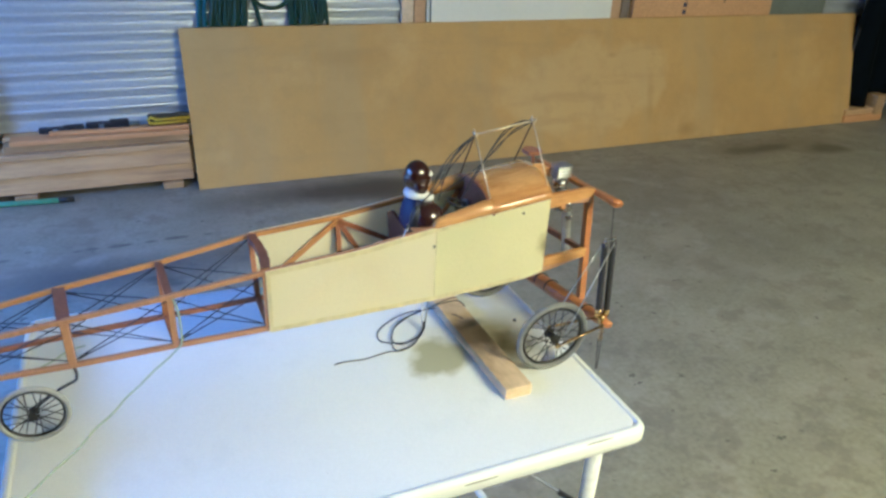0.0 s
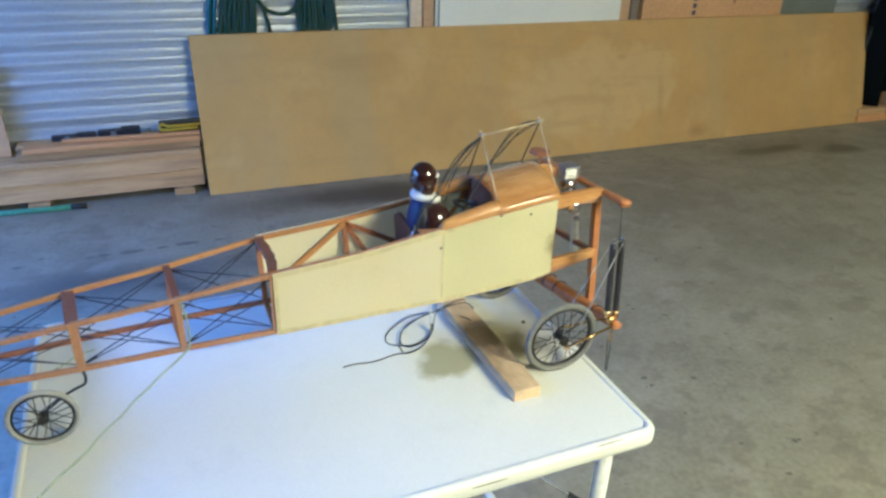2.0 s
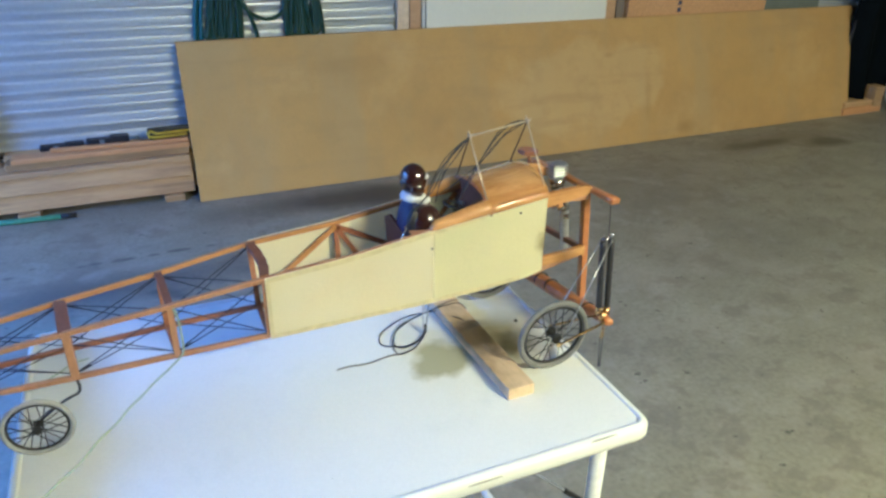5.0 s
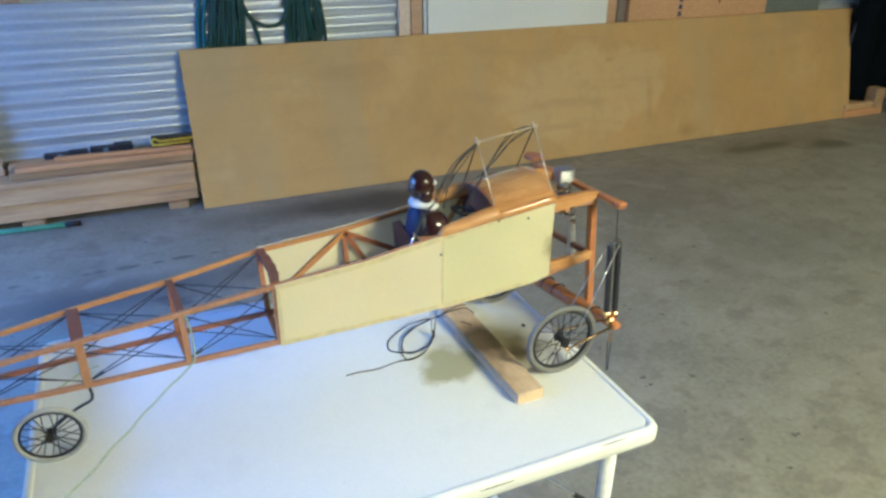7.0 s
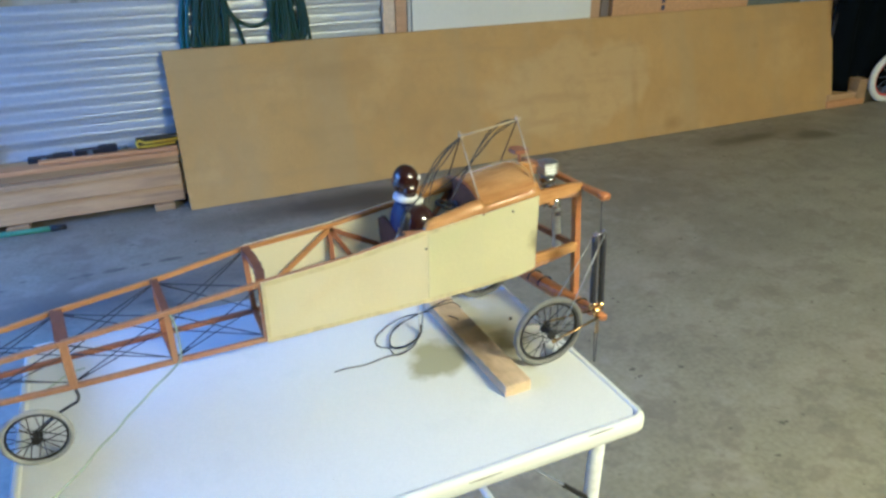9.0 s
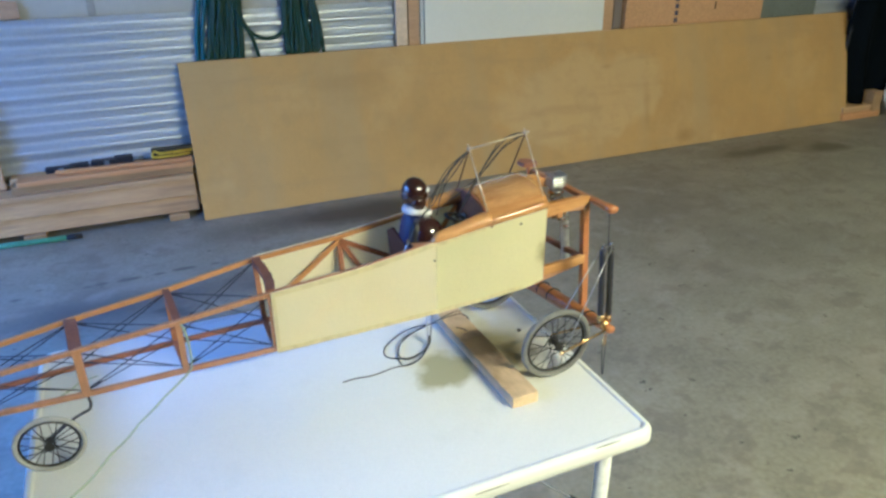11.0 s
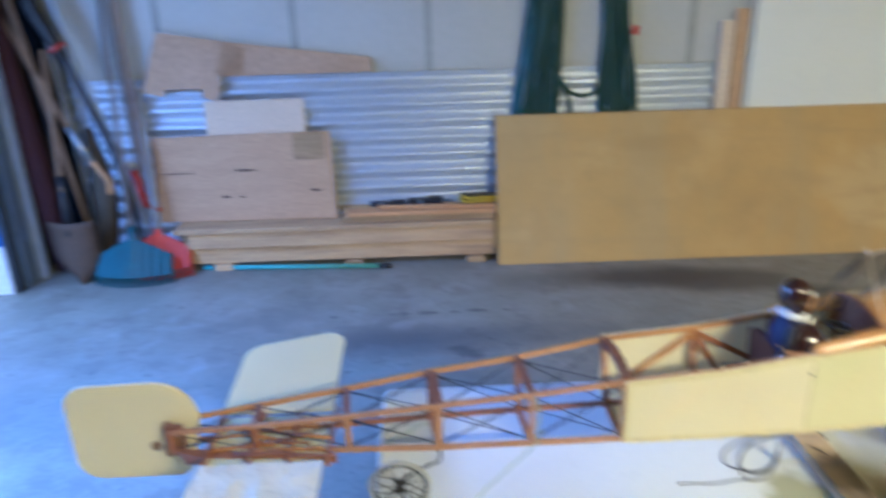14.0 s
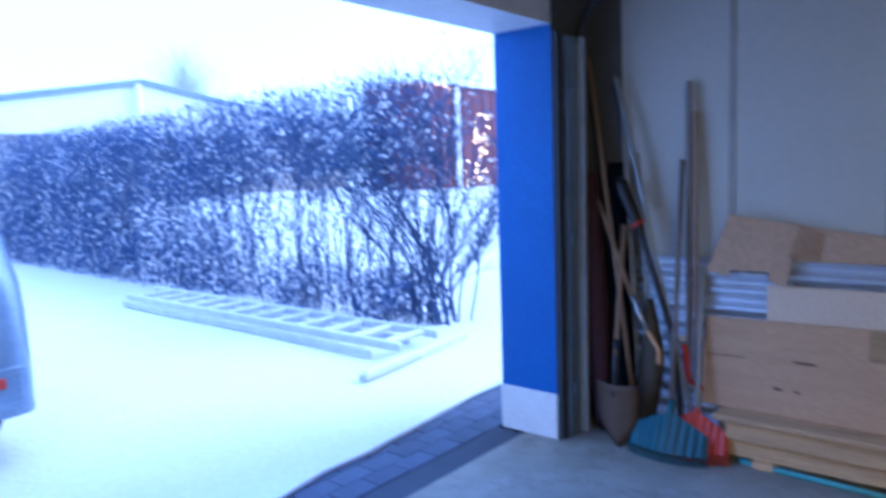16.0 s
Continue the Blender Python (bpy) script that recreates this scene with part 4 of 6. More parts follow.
for inset, z in ((0.0155, TZ - 0.002), (0.0135, TZ + 0.0022), (0.010, TZ + 0.003), (0.004, TZ + 0.001), (0.0, TZ - 0.005), (0.0, TZ - 0.021), (0.003, TZ - 0.026), (0.012, TZ - 0.026), (0.014, TZ - 0.012)):
    rings.append([bm.verts.new(p) for p in rounded_rect(TX0 + inset, TX1 - inset, TY0 + inset, TY1 - inset, max(0.010, 0.026 - inset), z)])
for a, b in zip(rings, rings[1:]):
    for k in range(len(a)):
        bm.faces.new((a[k], a[(k + 1) % len(a)], b[(k + 1) % len(a)], b[k]))
part("rim", bm, M["table"], table, smooth=True)
for u, w, z in ((-1.075, 0.030, -0.006), (-0.875, 0.026, 0.001)):
    bm = B()
    ball(bm, (u, TY0 + (0.0 if z < 0 else 0.003), TZ + z), (w, 0.0012, 0.0011), 10, 5)
    part("scuff", bm, M["grey_board"], table, "thin dark scuff mark")
for x in (TX1 - 0.072, TX0 + 0.072):
    for y in (TY0 + 0.035, TY1 - 0.035):
        bm = B()
        rod(bm, (x, y, 0.02), (x, y, TZ - 0.012), 0.0125, 12)
        leg = part("leg", bm, M["white_paint"], table, "white painted tubular steel leg", True)
        bm = B()
        rod(bm, (x, y, 0.0), (x, y, 0.03), 0.015, 12)
        part("foot", bm, M["black"], leg, "black rubber foot", True)
    bm = B()
    rod(bm, (x, TY0 + 0.035, 0.25), (x, TY1 - 0.035, 0.25), 0.009, 8)
    part("crossbar", bm, M["white_paint"], table)
    s = -1 if x > -1.2 else 1
    bm = B()
    low, high = Vector((x, TY0 + 0.029, 0.561)), Vector((x + s * 0.178, TY0 + 0.072, 0.712))
    rod(bm, low, high, 0.0028, 6)
    brace = part("brace", bm, M["chrome"], table, "thin bright steel brace")
    bm = B()
    rod(bm, low.lerp(high, 0.02), low.lerp(high, 0.30), 0.0045, 8)
    part("sleeve", bm, M["black"], brace, "dark locking sleeve")

# ---- things on the table ----
bm = B()
beam(bm, (-0.9415, 1.134, TZ + 0.0105), (-0.950, 1.60, TZ + 0.0105), 0.048, 0.020, 0.0015)
solo("wooden_board", bm, M["pine"], "short pine board with a dark brown patch on the table", "board", (-0.949, 1.29, TZ))

bm = B()
coil = thing("cable", (-1.06, 1.38, TZ), "thin dark electric cable loosely coiled on the table", "cable")
for pts in ([(-1.198, 1.3165, 0), (-1.176, 1.3175, 0.0004), (-1.155, 1.315, 0), (-1.137, 1.315, 0), (-1.102, 1.320, 0.001), (-1.080, 1.317, 0.002), (-1.052, 1.325, 0.002), (-1.026, 1.350, 0.003), (-1.016, 1.366, 0.004)],
            [(-0.978, 1.398, 0.021), (-0.995, 1.404, 0.018), (-1.037, 1.418, 0.008), (-1.086, 1.399, 0), (-1.103, 1.373, 0), (-1.100, 1.354, 0), (-1.080, 1.342, 0.001), (-1.062, 1.336, 0.002), (-1.032, 1.348, 0.002), (-1.017, 1.365, 0.004)],
            [(-0.920, 1.426, 0.018), (-0.938, 1.422, 0.021), (-0.963, 1.415, 0.021), (-0.985, 1.407, 0.019), (-1.022, 1.412, 0.006), (-1.063, 1.389, 0.002), (-1.081, 1.359, 0.002), (-1.087, 1.337, 0), (-1.082, 1.318, 0), (-1.052, 1.325, 0.002), (-1.020, 1.358, 0.003), (-1.016, 1.366, 0.004)],
            [(-0.920, 1.390, 0.018), (-0.925, 1.402, 0.022), (-0.933, 1.410, 0.022), (-0.955, 1.409, 0.022), (-0.975, 1.407, 0.021), (-1.010, 1.410, 0.010), (-1.048, 1.402, 0.004), (-1.073, 1.374, 0.003), (-1.082, 1.345, 0.002), (-1.069, 1.331, 0.003), (-1.041, 1.340, 0.003), (-1.019, 1.361, 0.004)],
            [(-0.958, 1.370, 0.0202), (-0.949, 1.360, 0.0205), (-0.944, 1.349, 0.0202)]):
    bm = B()
    tube(bm, smooth_pts([(x, y, TZ + 0.0016 + z) for x, y, z in pts], 6), 0.0011, 6)
    part("loop", bm, M["wire"], coil, smooth=True)
for top_end, low_end, mt in (((-1.010, 1.392, 0.863), (-1.018, 1.366, 0.741), M["doll_white"]), ((-0.985, 1.400, 0.864), (-1.012, 1.370, 0.741), M["alu"])):
    bm = B()
    rod(bm, top_end, low_end, 0.0016, 7)
    part("plug_lead", bm, mt, coil, "pale plug lead", True)
bm = B()
rod(bm, (-1.0155, 1.367, 0.738), (-1.0145, 1.369, 0.752), 0.0036, 8)
part("plug", bm, M["wire"], coil, "small dark plug", True)

bm = B()
tube(bm, smooth_pts([(-1.438, 1.2725, 0.938), (-1.434, 1.2705, 0.920), (-1.433, 1.2700, 0.897), (-1.434, 1.2700, 0.868), (-1.440, 1.268, 0.859), (-1.458, 1.255, 0.851), (-1.478, 1.240, 0.8455), (-1.497, 1.225, 0.8375), (-1.515, 1.212, 0.8315), (-1.533, 1.195, 0.8235),
                     (-1.555, 1.176, 0.8185), (-1.580, 1.152, 0.808), (-1.611, 1.126, 0.801), (-1.66, 1.082, 0.784), (-1.70, 1.045, 0.765), (-1.735, 1.015, 0.715), (-1.755, 1.000, 0.60), (-1.760, 0.998, 0.45)], 5), 0.0016, 6)
solo("string", bm, M["yarn"], "pale green string tied to the model and over the table edge", "string", (-1.55, 1.3, TZ), True)
bm = B()
tube(bm, smooth_pts([(-1.668, 1.462, 0.7368), (-1.645, 1.472, 0.7366), (-1.625, 1.490, 0.7366), (-1.612, 1.504, 0.7366), (-1.585, 1.512, 0.7366)], 5), 0.0012, 6)
solo("string", bm, M["yarn"], "short pale green string end lying on the table", "string", (-1.63, 1.48, TZ), True)

bm = B()
ball(bm, (-0.839, 1.337, TZ + 0.003), (0.0045, 0.0045, 0.0032), 6, 4)
solo("metal_nut", bm, M["chrome"], "tiny bright metal nut lying on the table", "nut", (-0.839, 1.337, TZ))

# ---- the model aeroplane ----
MY = 1.3395
plane = thing("model_aeroplane", (-1.25, MY, TZ), "unfinished wooden model aeroplane with yellow fabric sides and wire bracing", "model aeroplane")
# station: x, half width, top, bottom
ST = [(-1.985, 0.016, 0.868, 0.832), (-1.853, 0.030, 0.884, 0.837), (-1.713, 0.043, 0.903, 0.845), (-1.578, 0.056, 0.924, 0.852), (-1.442, 0.062, 0.940, 0.858),
      (-1.309, 0.0645, 0.957, 0.861), (-1.165, 0.0645, 0.970, 0.863), (-1.041, 0.0645, 0.990, 0.866), (-0.938, 0.0645, 1.005, 0.871), (-0.838, 0.0645, 1.018, 0.880), (-0.752, 0.0645, 1.014, 0.898)]


def station(x):
    for a, b in zip(ST, ST[1:]):
        if x <= b[0]:
            u = (x - a[0]) / (b[0] - a[0])
            return [p + (q - p) * u for p, q in zip(a, b)]
    return list(ST[-1])


# the far side draws in towards the tail, its lower edge more than its upper
FAR_TOP = [0.016, 0.026, 0.033, 0.039, 0.046] + [0.0645] * 6
FAR_LOW = [0.012, 0.018, 0.022, 0.024, 0.024, 0.027, 0.045] + [0.0645] * 4
FAR_X = [0.0, -0.004, -0.008, -0.010, -0.008] + [0.0] * 6


def corner(i, side, top):
    """A corner of the frame at station i: near (-1) or far (1) side, upper (2) or lower (3) edge."""
    x, hw, zt, zb = ST[i]
    if side < 0:
        return Vector((x, MY - hw, ST[i][top]))
    return Vector((x + FAR_X[i], MY + (FAR_TOP if top == 2 else FAR_LOW)[i], ST[i][top]))


W = 0.0074
for side in (-1, 1):
    for top in (2, 3):
        # the near lower longeron is tan to carry glare in its colour
        mt = (M["tan_wood"] if side < 0 else M["varnish_red"]) if top == 3 else M["varnish"] if side > 0 else M["tan_wood"]
        bm = B()
        pts = [corner(i, side, top) for i in range(len(ST))]
        prev = None
        for i, p in enumerate(pts):
            w, h = (W, W) if ST[i][0] < -0.9 else (W * 1.1, W * (1.0 if ST[i][0] < -0.84 else 2.3))
            ring = [bm.verts.new(p + Vector((0, a * w / 2, b * h / 2 - (h - W) / 2 * (1 if top == 2 else -1)))) for a, b in ((-1, -1), (1, -1), (1, 1), (-1, 1))]
            if prev:
                for k in range(4):
                    bm.faces.new((prev[k], prev[(k + 1) % 4], ring[(k + 1) % 4], ring[k]))
            else:
                bm.faces.new(ring[::-1])
            prev = ring
        bm.faces.new(prev)
        bmesh.ops.bevel(bm, geom=[e for e in bm.edges if e.is_manifold], offset=0.0008, segments=1, affect="EDGES")
        part("longeron", bm, mt, plane)
# uprights and cross struts
for i, (x, hw, zt, zb) in enumerate(ST[:-1]):
    th = 0.0085 if i else 0.012
    if i == 3:
        th = 0.011
    for side in (-1, 1):
        bm = B()
        beam(bm, corner(i, side, 3), corner(i, side, 2), W * 0.9, th, 0.0008, (1, 0, 0))
        part("upright", bm, M["tan_wood"] if side < 0 and 1 < i < 6 else M["varnish_red"], plane)
    if i in (0, 1, 2, 3, 4, 5, 6):
        for top in ((2, 3) if i < 5 else (3,)):
            bm = B()
            beam(bm, corner(i, -1, top), corner(i, 1, top), th * (1.55 if i == 3 and top == 2 else 1.25 if top == 2 else 1), W * 0.9, 0.0008)
            part("cross_strut", bm, M["dark_wood"] if top == 2 else M["varnish_red"], plane)
# curved former where the fabric begins
bm = B()
rows = []
for k in range(11):
    u = k / 10
    c = Vector((-1.308 + 0.007 * math.sin(math.pi * u), MY - 0.062 + 0.118 * u, 0.959 - 0.005 * math.sin(math.pi * u)))
    jag = 0.0012 * math.sin(k * 2.7)
    rows.append([bm.verts.new(c + Vector((a * 0.0068 + jag, 0, b * 0.0045))) for a, b in ((-1, -1), (1, -1), (1, 1), (-1, 1))])
for a, b in zip(rows, rows[1:]):
    for k in range(4):
        bm.faces.new((a[k], a[(k + 1) % 4], b[(k + 1) % 4], b[k]))
bm.faces.new(rows[0][::-1])
bm.faces.new(rows[-1])
part("former", bm, M["dark_wood"], plane, "dark stained curved former")
# bracing wires, crossed in each open bay: sides, top and bottom
for i in range(5):
    up, dn = Vector((0, 0, 0.005)), Vector((0, 0, -0.004))
    runs = []
    for side in (-1, 1):
        inset = Vector((0, -0.001 * side, 0))
        runs += [(corner(i, side, 2) + inset + dn, corner(i + 1, side, 3) + inset + up), (corner(i, side, 3) + inset + up, corner(i + 1, side, 2) + inset + dn)]
    for top, off in ((2, dn), (3, up)):
        runs += [(corner(i, -1, top) + off, corner(i + 1, 1, top) + off), (corner(i, 1, top) + off * 1.3, corner(i + 1, -1, top) + off * 1.3)]
    for a, b in runs:
        bm = B()
        d = (Vector(b) - Vector(a)) * 0.02
        rod(bm, Vector(a) + d, Vector(b) - d, 0.0009, 5)
        part("bracing_wire", bm, M["wire"], plane)
        # turnbuckle near the lower end
        bm = B()
        p, q = Vector(a) + (Vector(b) - Vector(a)) * 0.06, Vector(a) + (Vector(b) - Vector(a)) * 0.16
        rod(bm, p, q, 0.0014, 6)
        part("turnbuckle", bm, M["wire"], plane)

# fabric: near and far sides in three panels each, and the belly
SIDE_X = [-1.309, -1.041, -0.938, -0.836]


def skin(x0, x1, side, name="fabric_panel"):
    bm = B()
    n = 14
    lo, hi = [], []
    rows = []
    for i in range(n + 1):
        x = x0 + (x1 - x0) * i / n
        s = station(x)
        zt, zb = s[2] + 0.004, s[3] - 0.005
        if x > -0.875 and side < 0:
            zb += 0.006 * ((x + 0.875) / 0.039) ** 2
        row = []
        for k in range(9):
            v = k / 8
            bulge = -0.0016 * math.sin(math.pi * v) * math.sin(math.pi * i / n)
            row.append(bm.verts.new((x, MY + side * (s[1] + 0.0052 + bulge), zb + (zt - zb) * v)))
        rows.append(row)
    for i in range(n):
        for k in range(8):
            bm.faces.new((rows[i][k], rows[i + 1][k], rows[i + 1][k + 1], rows[i][k + 1]))
    ob = part(name, bm, M["fabric_pale"] if x0 < -1.1 else M["fabric"], plane, "pale cream translucent fabric side" if x0 < -1.1 else "translucent yellow fabric side", True)
    so = ob.modifiers.new("thickness", "SOLIDIFY")
    so.thickness, so.use_rim = 0.0007, False
    return ob


for x0, x1 in zip(SIDE_X, SIDE_X[1:]):
    for side in (-1, 1):
        skin(x0, x1, side)
bm = B()
g = []
for i in range(16):
    x = -1.309 + (-0.87 + 1.309) * i / 15
    s = station(x)
    g.append([bm.verts.new((x, MY + u * (s[1] + 0.004), s[3] - 0.0055)) for u in (-1, 0, 1)])
for i in range(15):
    for k in range(2):
        bm.faces.new((g[i][k], g[i + 1][k], g[i + 1][k + 1], g[i][k + 1]))
belly = part("fabric_belly", bm, M["fabric"], plane, "yellow fabric belly")
belly.modifiers.new("thickness", "SOLIDIFY").thickness = 0.0007
# fabric seams and pins
for x in SIDE_X[1:2]:
    s = station(x)
    bm = B()
    w = 0.0014
    slab(bm, [(x - w, MY - s[1] - 0.0066, s[3] + 0.004), (x + w, MY - s[1] - 0.0066, s[3] + 0.004), (x + w, MY - s[1] - 0.0066, s[2] - 0.002), (x - w, MY - s[1] - 0.0066, s[2] - 0.002)], (0, -0.0002, 0))
    part("seam", bm, M["seam_tape"], plane)
# glued fabric tape along the edges of the near side
def edge_tape(x0, x1, low, high):
    bm = B()
    prev = None
    for i in range(17):
        x = x0 + (x1 - x0) * i / 16
        s = station(x)
        y = MY - s[1] - 0.0064
        row = [bm.verts.new((x, y - d, z)) for z in (low(s) + 0.0004 * math.sin(40 * i), high(s) + 0.0005 * math.sin(23 * i + 1)) for d in (0.0, 0.0003)]
        if prev:
            for a, b in ((0, 1), (1, 3), (3, 2), (2, 0)):
                bm.faces.new((prev[a], prev[b], row[b], row[a]))
        prev = row
    part("edge_tape", bm, M["seam"], plane, "glued fabric edge tape")


edge_tape(-1.307, -0.95, lambda s: s[2] - 0.0045, lambda s: s[2] + 0.0035)
edge_tape(-1.307, -0.88, lambda s: s[3] - 0.0045, lambda s: s[3] + 0.0035)
edge_tape(-1.308, -1.303, lambda s: s[3] + 0.0045, lambda s: s[2] - 0.0055)
for x, z in ((-1.044, 0.961), (-0.886, 0.998)):
    bm = B()
    ball(bm, (x, MY - 0.0705, z), (0.0020, 0.0016, 0.0022), 8, 6)
    part("pin", bm, M["wire"], plane, "dark pin head")
# diagonals inside the covered bay
for side in (-1, 1):
    y = MY + side * (0.0662 if side < 0 else 0.060)
    t6 = station(-1.165)
    for x, z in ((-1.290, 0.868), (-1.105, 0.866), (-1.052, 0.905)):
        bm = B()
        beam(bm, (-1.165, y, t6[2] - 0.004), (x, y, z), 0.005, 0.0085, 0.0006)
        part("diagonal", bm, M["varnish_red"] if x > -1.2 else M["varnish"], plane)
    bm = B()
    beam(bm, (-1.03, y, 0.872), (-0.945, y, 0.995), 0.005, 0.007, 0.0006)
    part("diagonal", bm, M["varnish"], plane)

# cockpit floor, seat and rear wall
bm = B()
box(bm, (-1.115, MY - 0.054, 0.905), (-0.94, MY + 0.054, 0.910), 0.001)
part("cockpit_floor", bm, M["seat_brown"], plane)
bm = B()
slab(bm, [(-1.070, MY - 0.045, 0.912), (-1.070, MY + 0.055, 0.912), (-1.074, MY + 0.055, 0.972), (-1.076, MY + 0.03, 0.986), (-1.074, MY - 0.02, 0.980), (-1.070, MY - 0.045, 0.955)], (-0.006, 0, 0))
part("seat_back", bm, M["seat_brown"], plane, "dark brown seat back")
bm = B()
slab(bm, [(-1.075, MY - 0.061, 0.986), (-1.02, MY - 0.061, 0.993), (-1.02, MY - 0.02, 0.990), (-1.075, MY - 0.02, 0.983)], (0, 0, 0.003))
part("seat_edge", bm, M["varnish"], plane)


def arch(x, u, rise):
    """A point of the cowling's cross section: u from -1 (near side) to 1."""
    s = station(x)
    a = math.pi / 2 * u
    return Vector((x, MY + (s[1] + 0.007) * math.sin(a), s[2] + 0.003 + rise * math.cos(a)))


# cowling over the nose
bm = B()
g = []
for i in range(13):
    x = -0.945 + 0.110 * i / 12
    g.append([bm.verts.new(arch(x, -1 + 2 * k / 24, 0.029 + 0.003 * i / 12)) for k in range(25)])
for i in range(12):
    for k in range(24):
        bm.faces.new((g[i][k], g[i + 1][k], g[i + 1][k + 1], g[i][k + 1]))
cowl = part("cowling", bm, M["honey"], plane, "glossy honey coloured plywood cowling", True)
cowl.modifiers.new("thickness", "SOLIDIFY").thickness = 0.0025
# rolled cockpit edges, swelling towards the cowling, and the rolled lower edge of the cowling
for side in (-1, 1):
    bm = B()
    prev = None
    for i in range(21):
        v = i / 20
        x = -1.046 + 0.104 * v
        s = station(x)
        r = (0.0085 + 0.0052 * v) * min(1.0, 0.55 + 5 * v)
        c = Vector((x, MY + side * (s[1] + 0.0045 - r * 0.75), s[2] + 0.001 + r * 0.55))
        ring = [bm.verts.new(c + Vector((0, r * 1.15 * math.cos(a), r * math.sin(a)))) for a in (2 * math.pi * k / 14 for k in range(14))]
        if prev:
            for k in range(14):
                bm.faces.new((prev[k], prev[(k + 1) % 14], ring[(k + 1) % 14], ring[k]))
        else:
            bm.faces.new(ring[::-1])
        prev = ring
    bm.faces.new(prev)
    part("coaming", bm, M["honey"], plane, "glossy rolled cockpit edge", True)
    bm = B()
    prev = None
    for i in range(9):
        x = -0.944 + 0.108 * i / 8
        s = station(x)
        c = Vector((x, MY + side * (s[1] + 0.0032), s[2] + 0.006))
        ring = [bm.verts.new(c + Vector((0, 0.0066 * math.cos(a), 0.0078 * math.sin(a)))) for a in (2 * math.pi * k / 12 for k in range(12))]
        if prev:
            for k in range(12):
                bm.faces.new((prev[k], prev[(k + 1) % 12], ring[(k + 1) % 12], ring[k]))
        else:
            bm.faces.new(ring[::-1])
        prev = ring
    bm.faces.new(prev)
    part("cowling_edge", bm, M["honey"], plane, "glossy rolled cowling edge", True)
# instrument board and dark interior below the cowling
bm = B()
slab(bm, [arch(-0.943, -1 + 2 * k / 12, 0.025) for k in range(13)] + [Vector((-0.943, MY + 0.055, 0.91)), Vector((-0.943, MY - 0.055, 0.91))], (0.004, 0, 0))
part("instrument_board", bm, M["dark_wood"], plane, "dark brown instrument board")
bm = B()
tube(bm, [arch(-0.947, -1 + 2 * k / 20, 0.0285) for k in range(21)], 0.003, 6)
part("cowling_beading", bm, M["varnish_red"], plane, "red brown beading", True)
bm = B()
rod(bm, (-0.985, MY - 0.005, 0.915), (-0.978, MY - 0.008, 1.0), 0.0028, 8)
part("control_stick", bm, M["wire"], plane, smooth=True)
bm = B()
torus(bm, (-0.978, MY - 0.008, 1.002), (0.3, 0, 1), 0.018, 0.003, 20, 8)
part("control_wheel", bm, M["rim"], plane, smooth=True)
for y in (-0.02, 0.02):
    bm = B()
    rod(bm, (-0.9475, MY + y, 0.985), (-0.953, MY + y, 0.985), 0.009, 14)
    part("dial", bm, M["cast"], plane, "small pale dial", True)

# cabane over the cockpit
T1, T2 = Vector((-0.950, MY, 1.1155)), Vector((-0.844, MY, 1.1305))
for topp, fx in ((T1, -0.943), (T2, -0.838)):
    for side in (-1, 1):
        s = station(fx)
        bm = B()
        rod(bm, (fx, MY + side * (s[1] + 0.004), s[2] + 0.006), topp, 0.0013 if side < 0 else 0.0014, 8)
        part("cabane_leg", bm, M["nickel"] if side < 0 else M["rust"], plane, "thin pale metal strut" if side < 0 else "thin dark metal strut", True)
    bm = B()
    rod(bm, topp + Vector((0, -0.005, 0)), topp + Vector((0, 0.005, 0.001)), 0.0028, 8)
    ball(bm, topp + Vector((0.003, -0.004, 0.003)), (0.0022, 0.0022, 0.0022), 8, 6)
    rod(bm, topp + Vector((0.002, 0.002, 0)), topp + Vector((-0.002, 0.002, 0.008)), 0.0016, 6)
    part("cabane_joint", bm, M["nickel"], plane, "small worn metal wire fitting")
bm = B()
rod(bm, T1, T2, 0.0017, 8)
part("cabane_bar", bm, M["nickel"], plane, "bright pale metal bar", True)
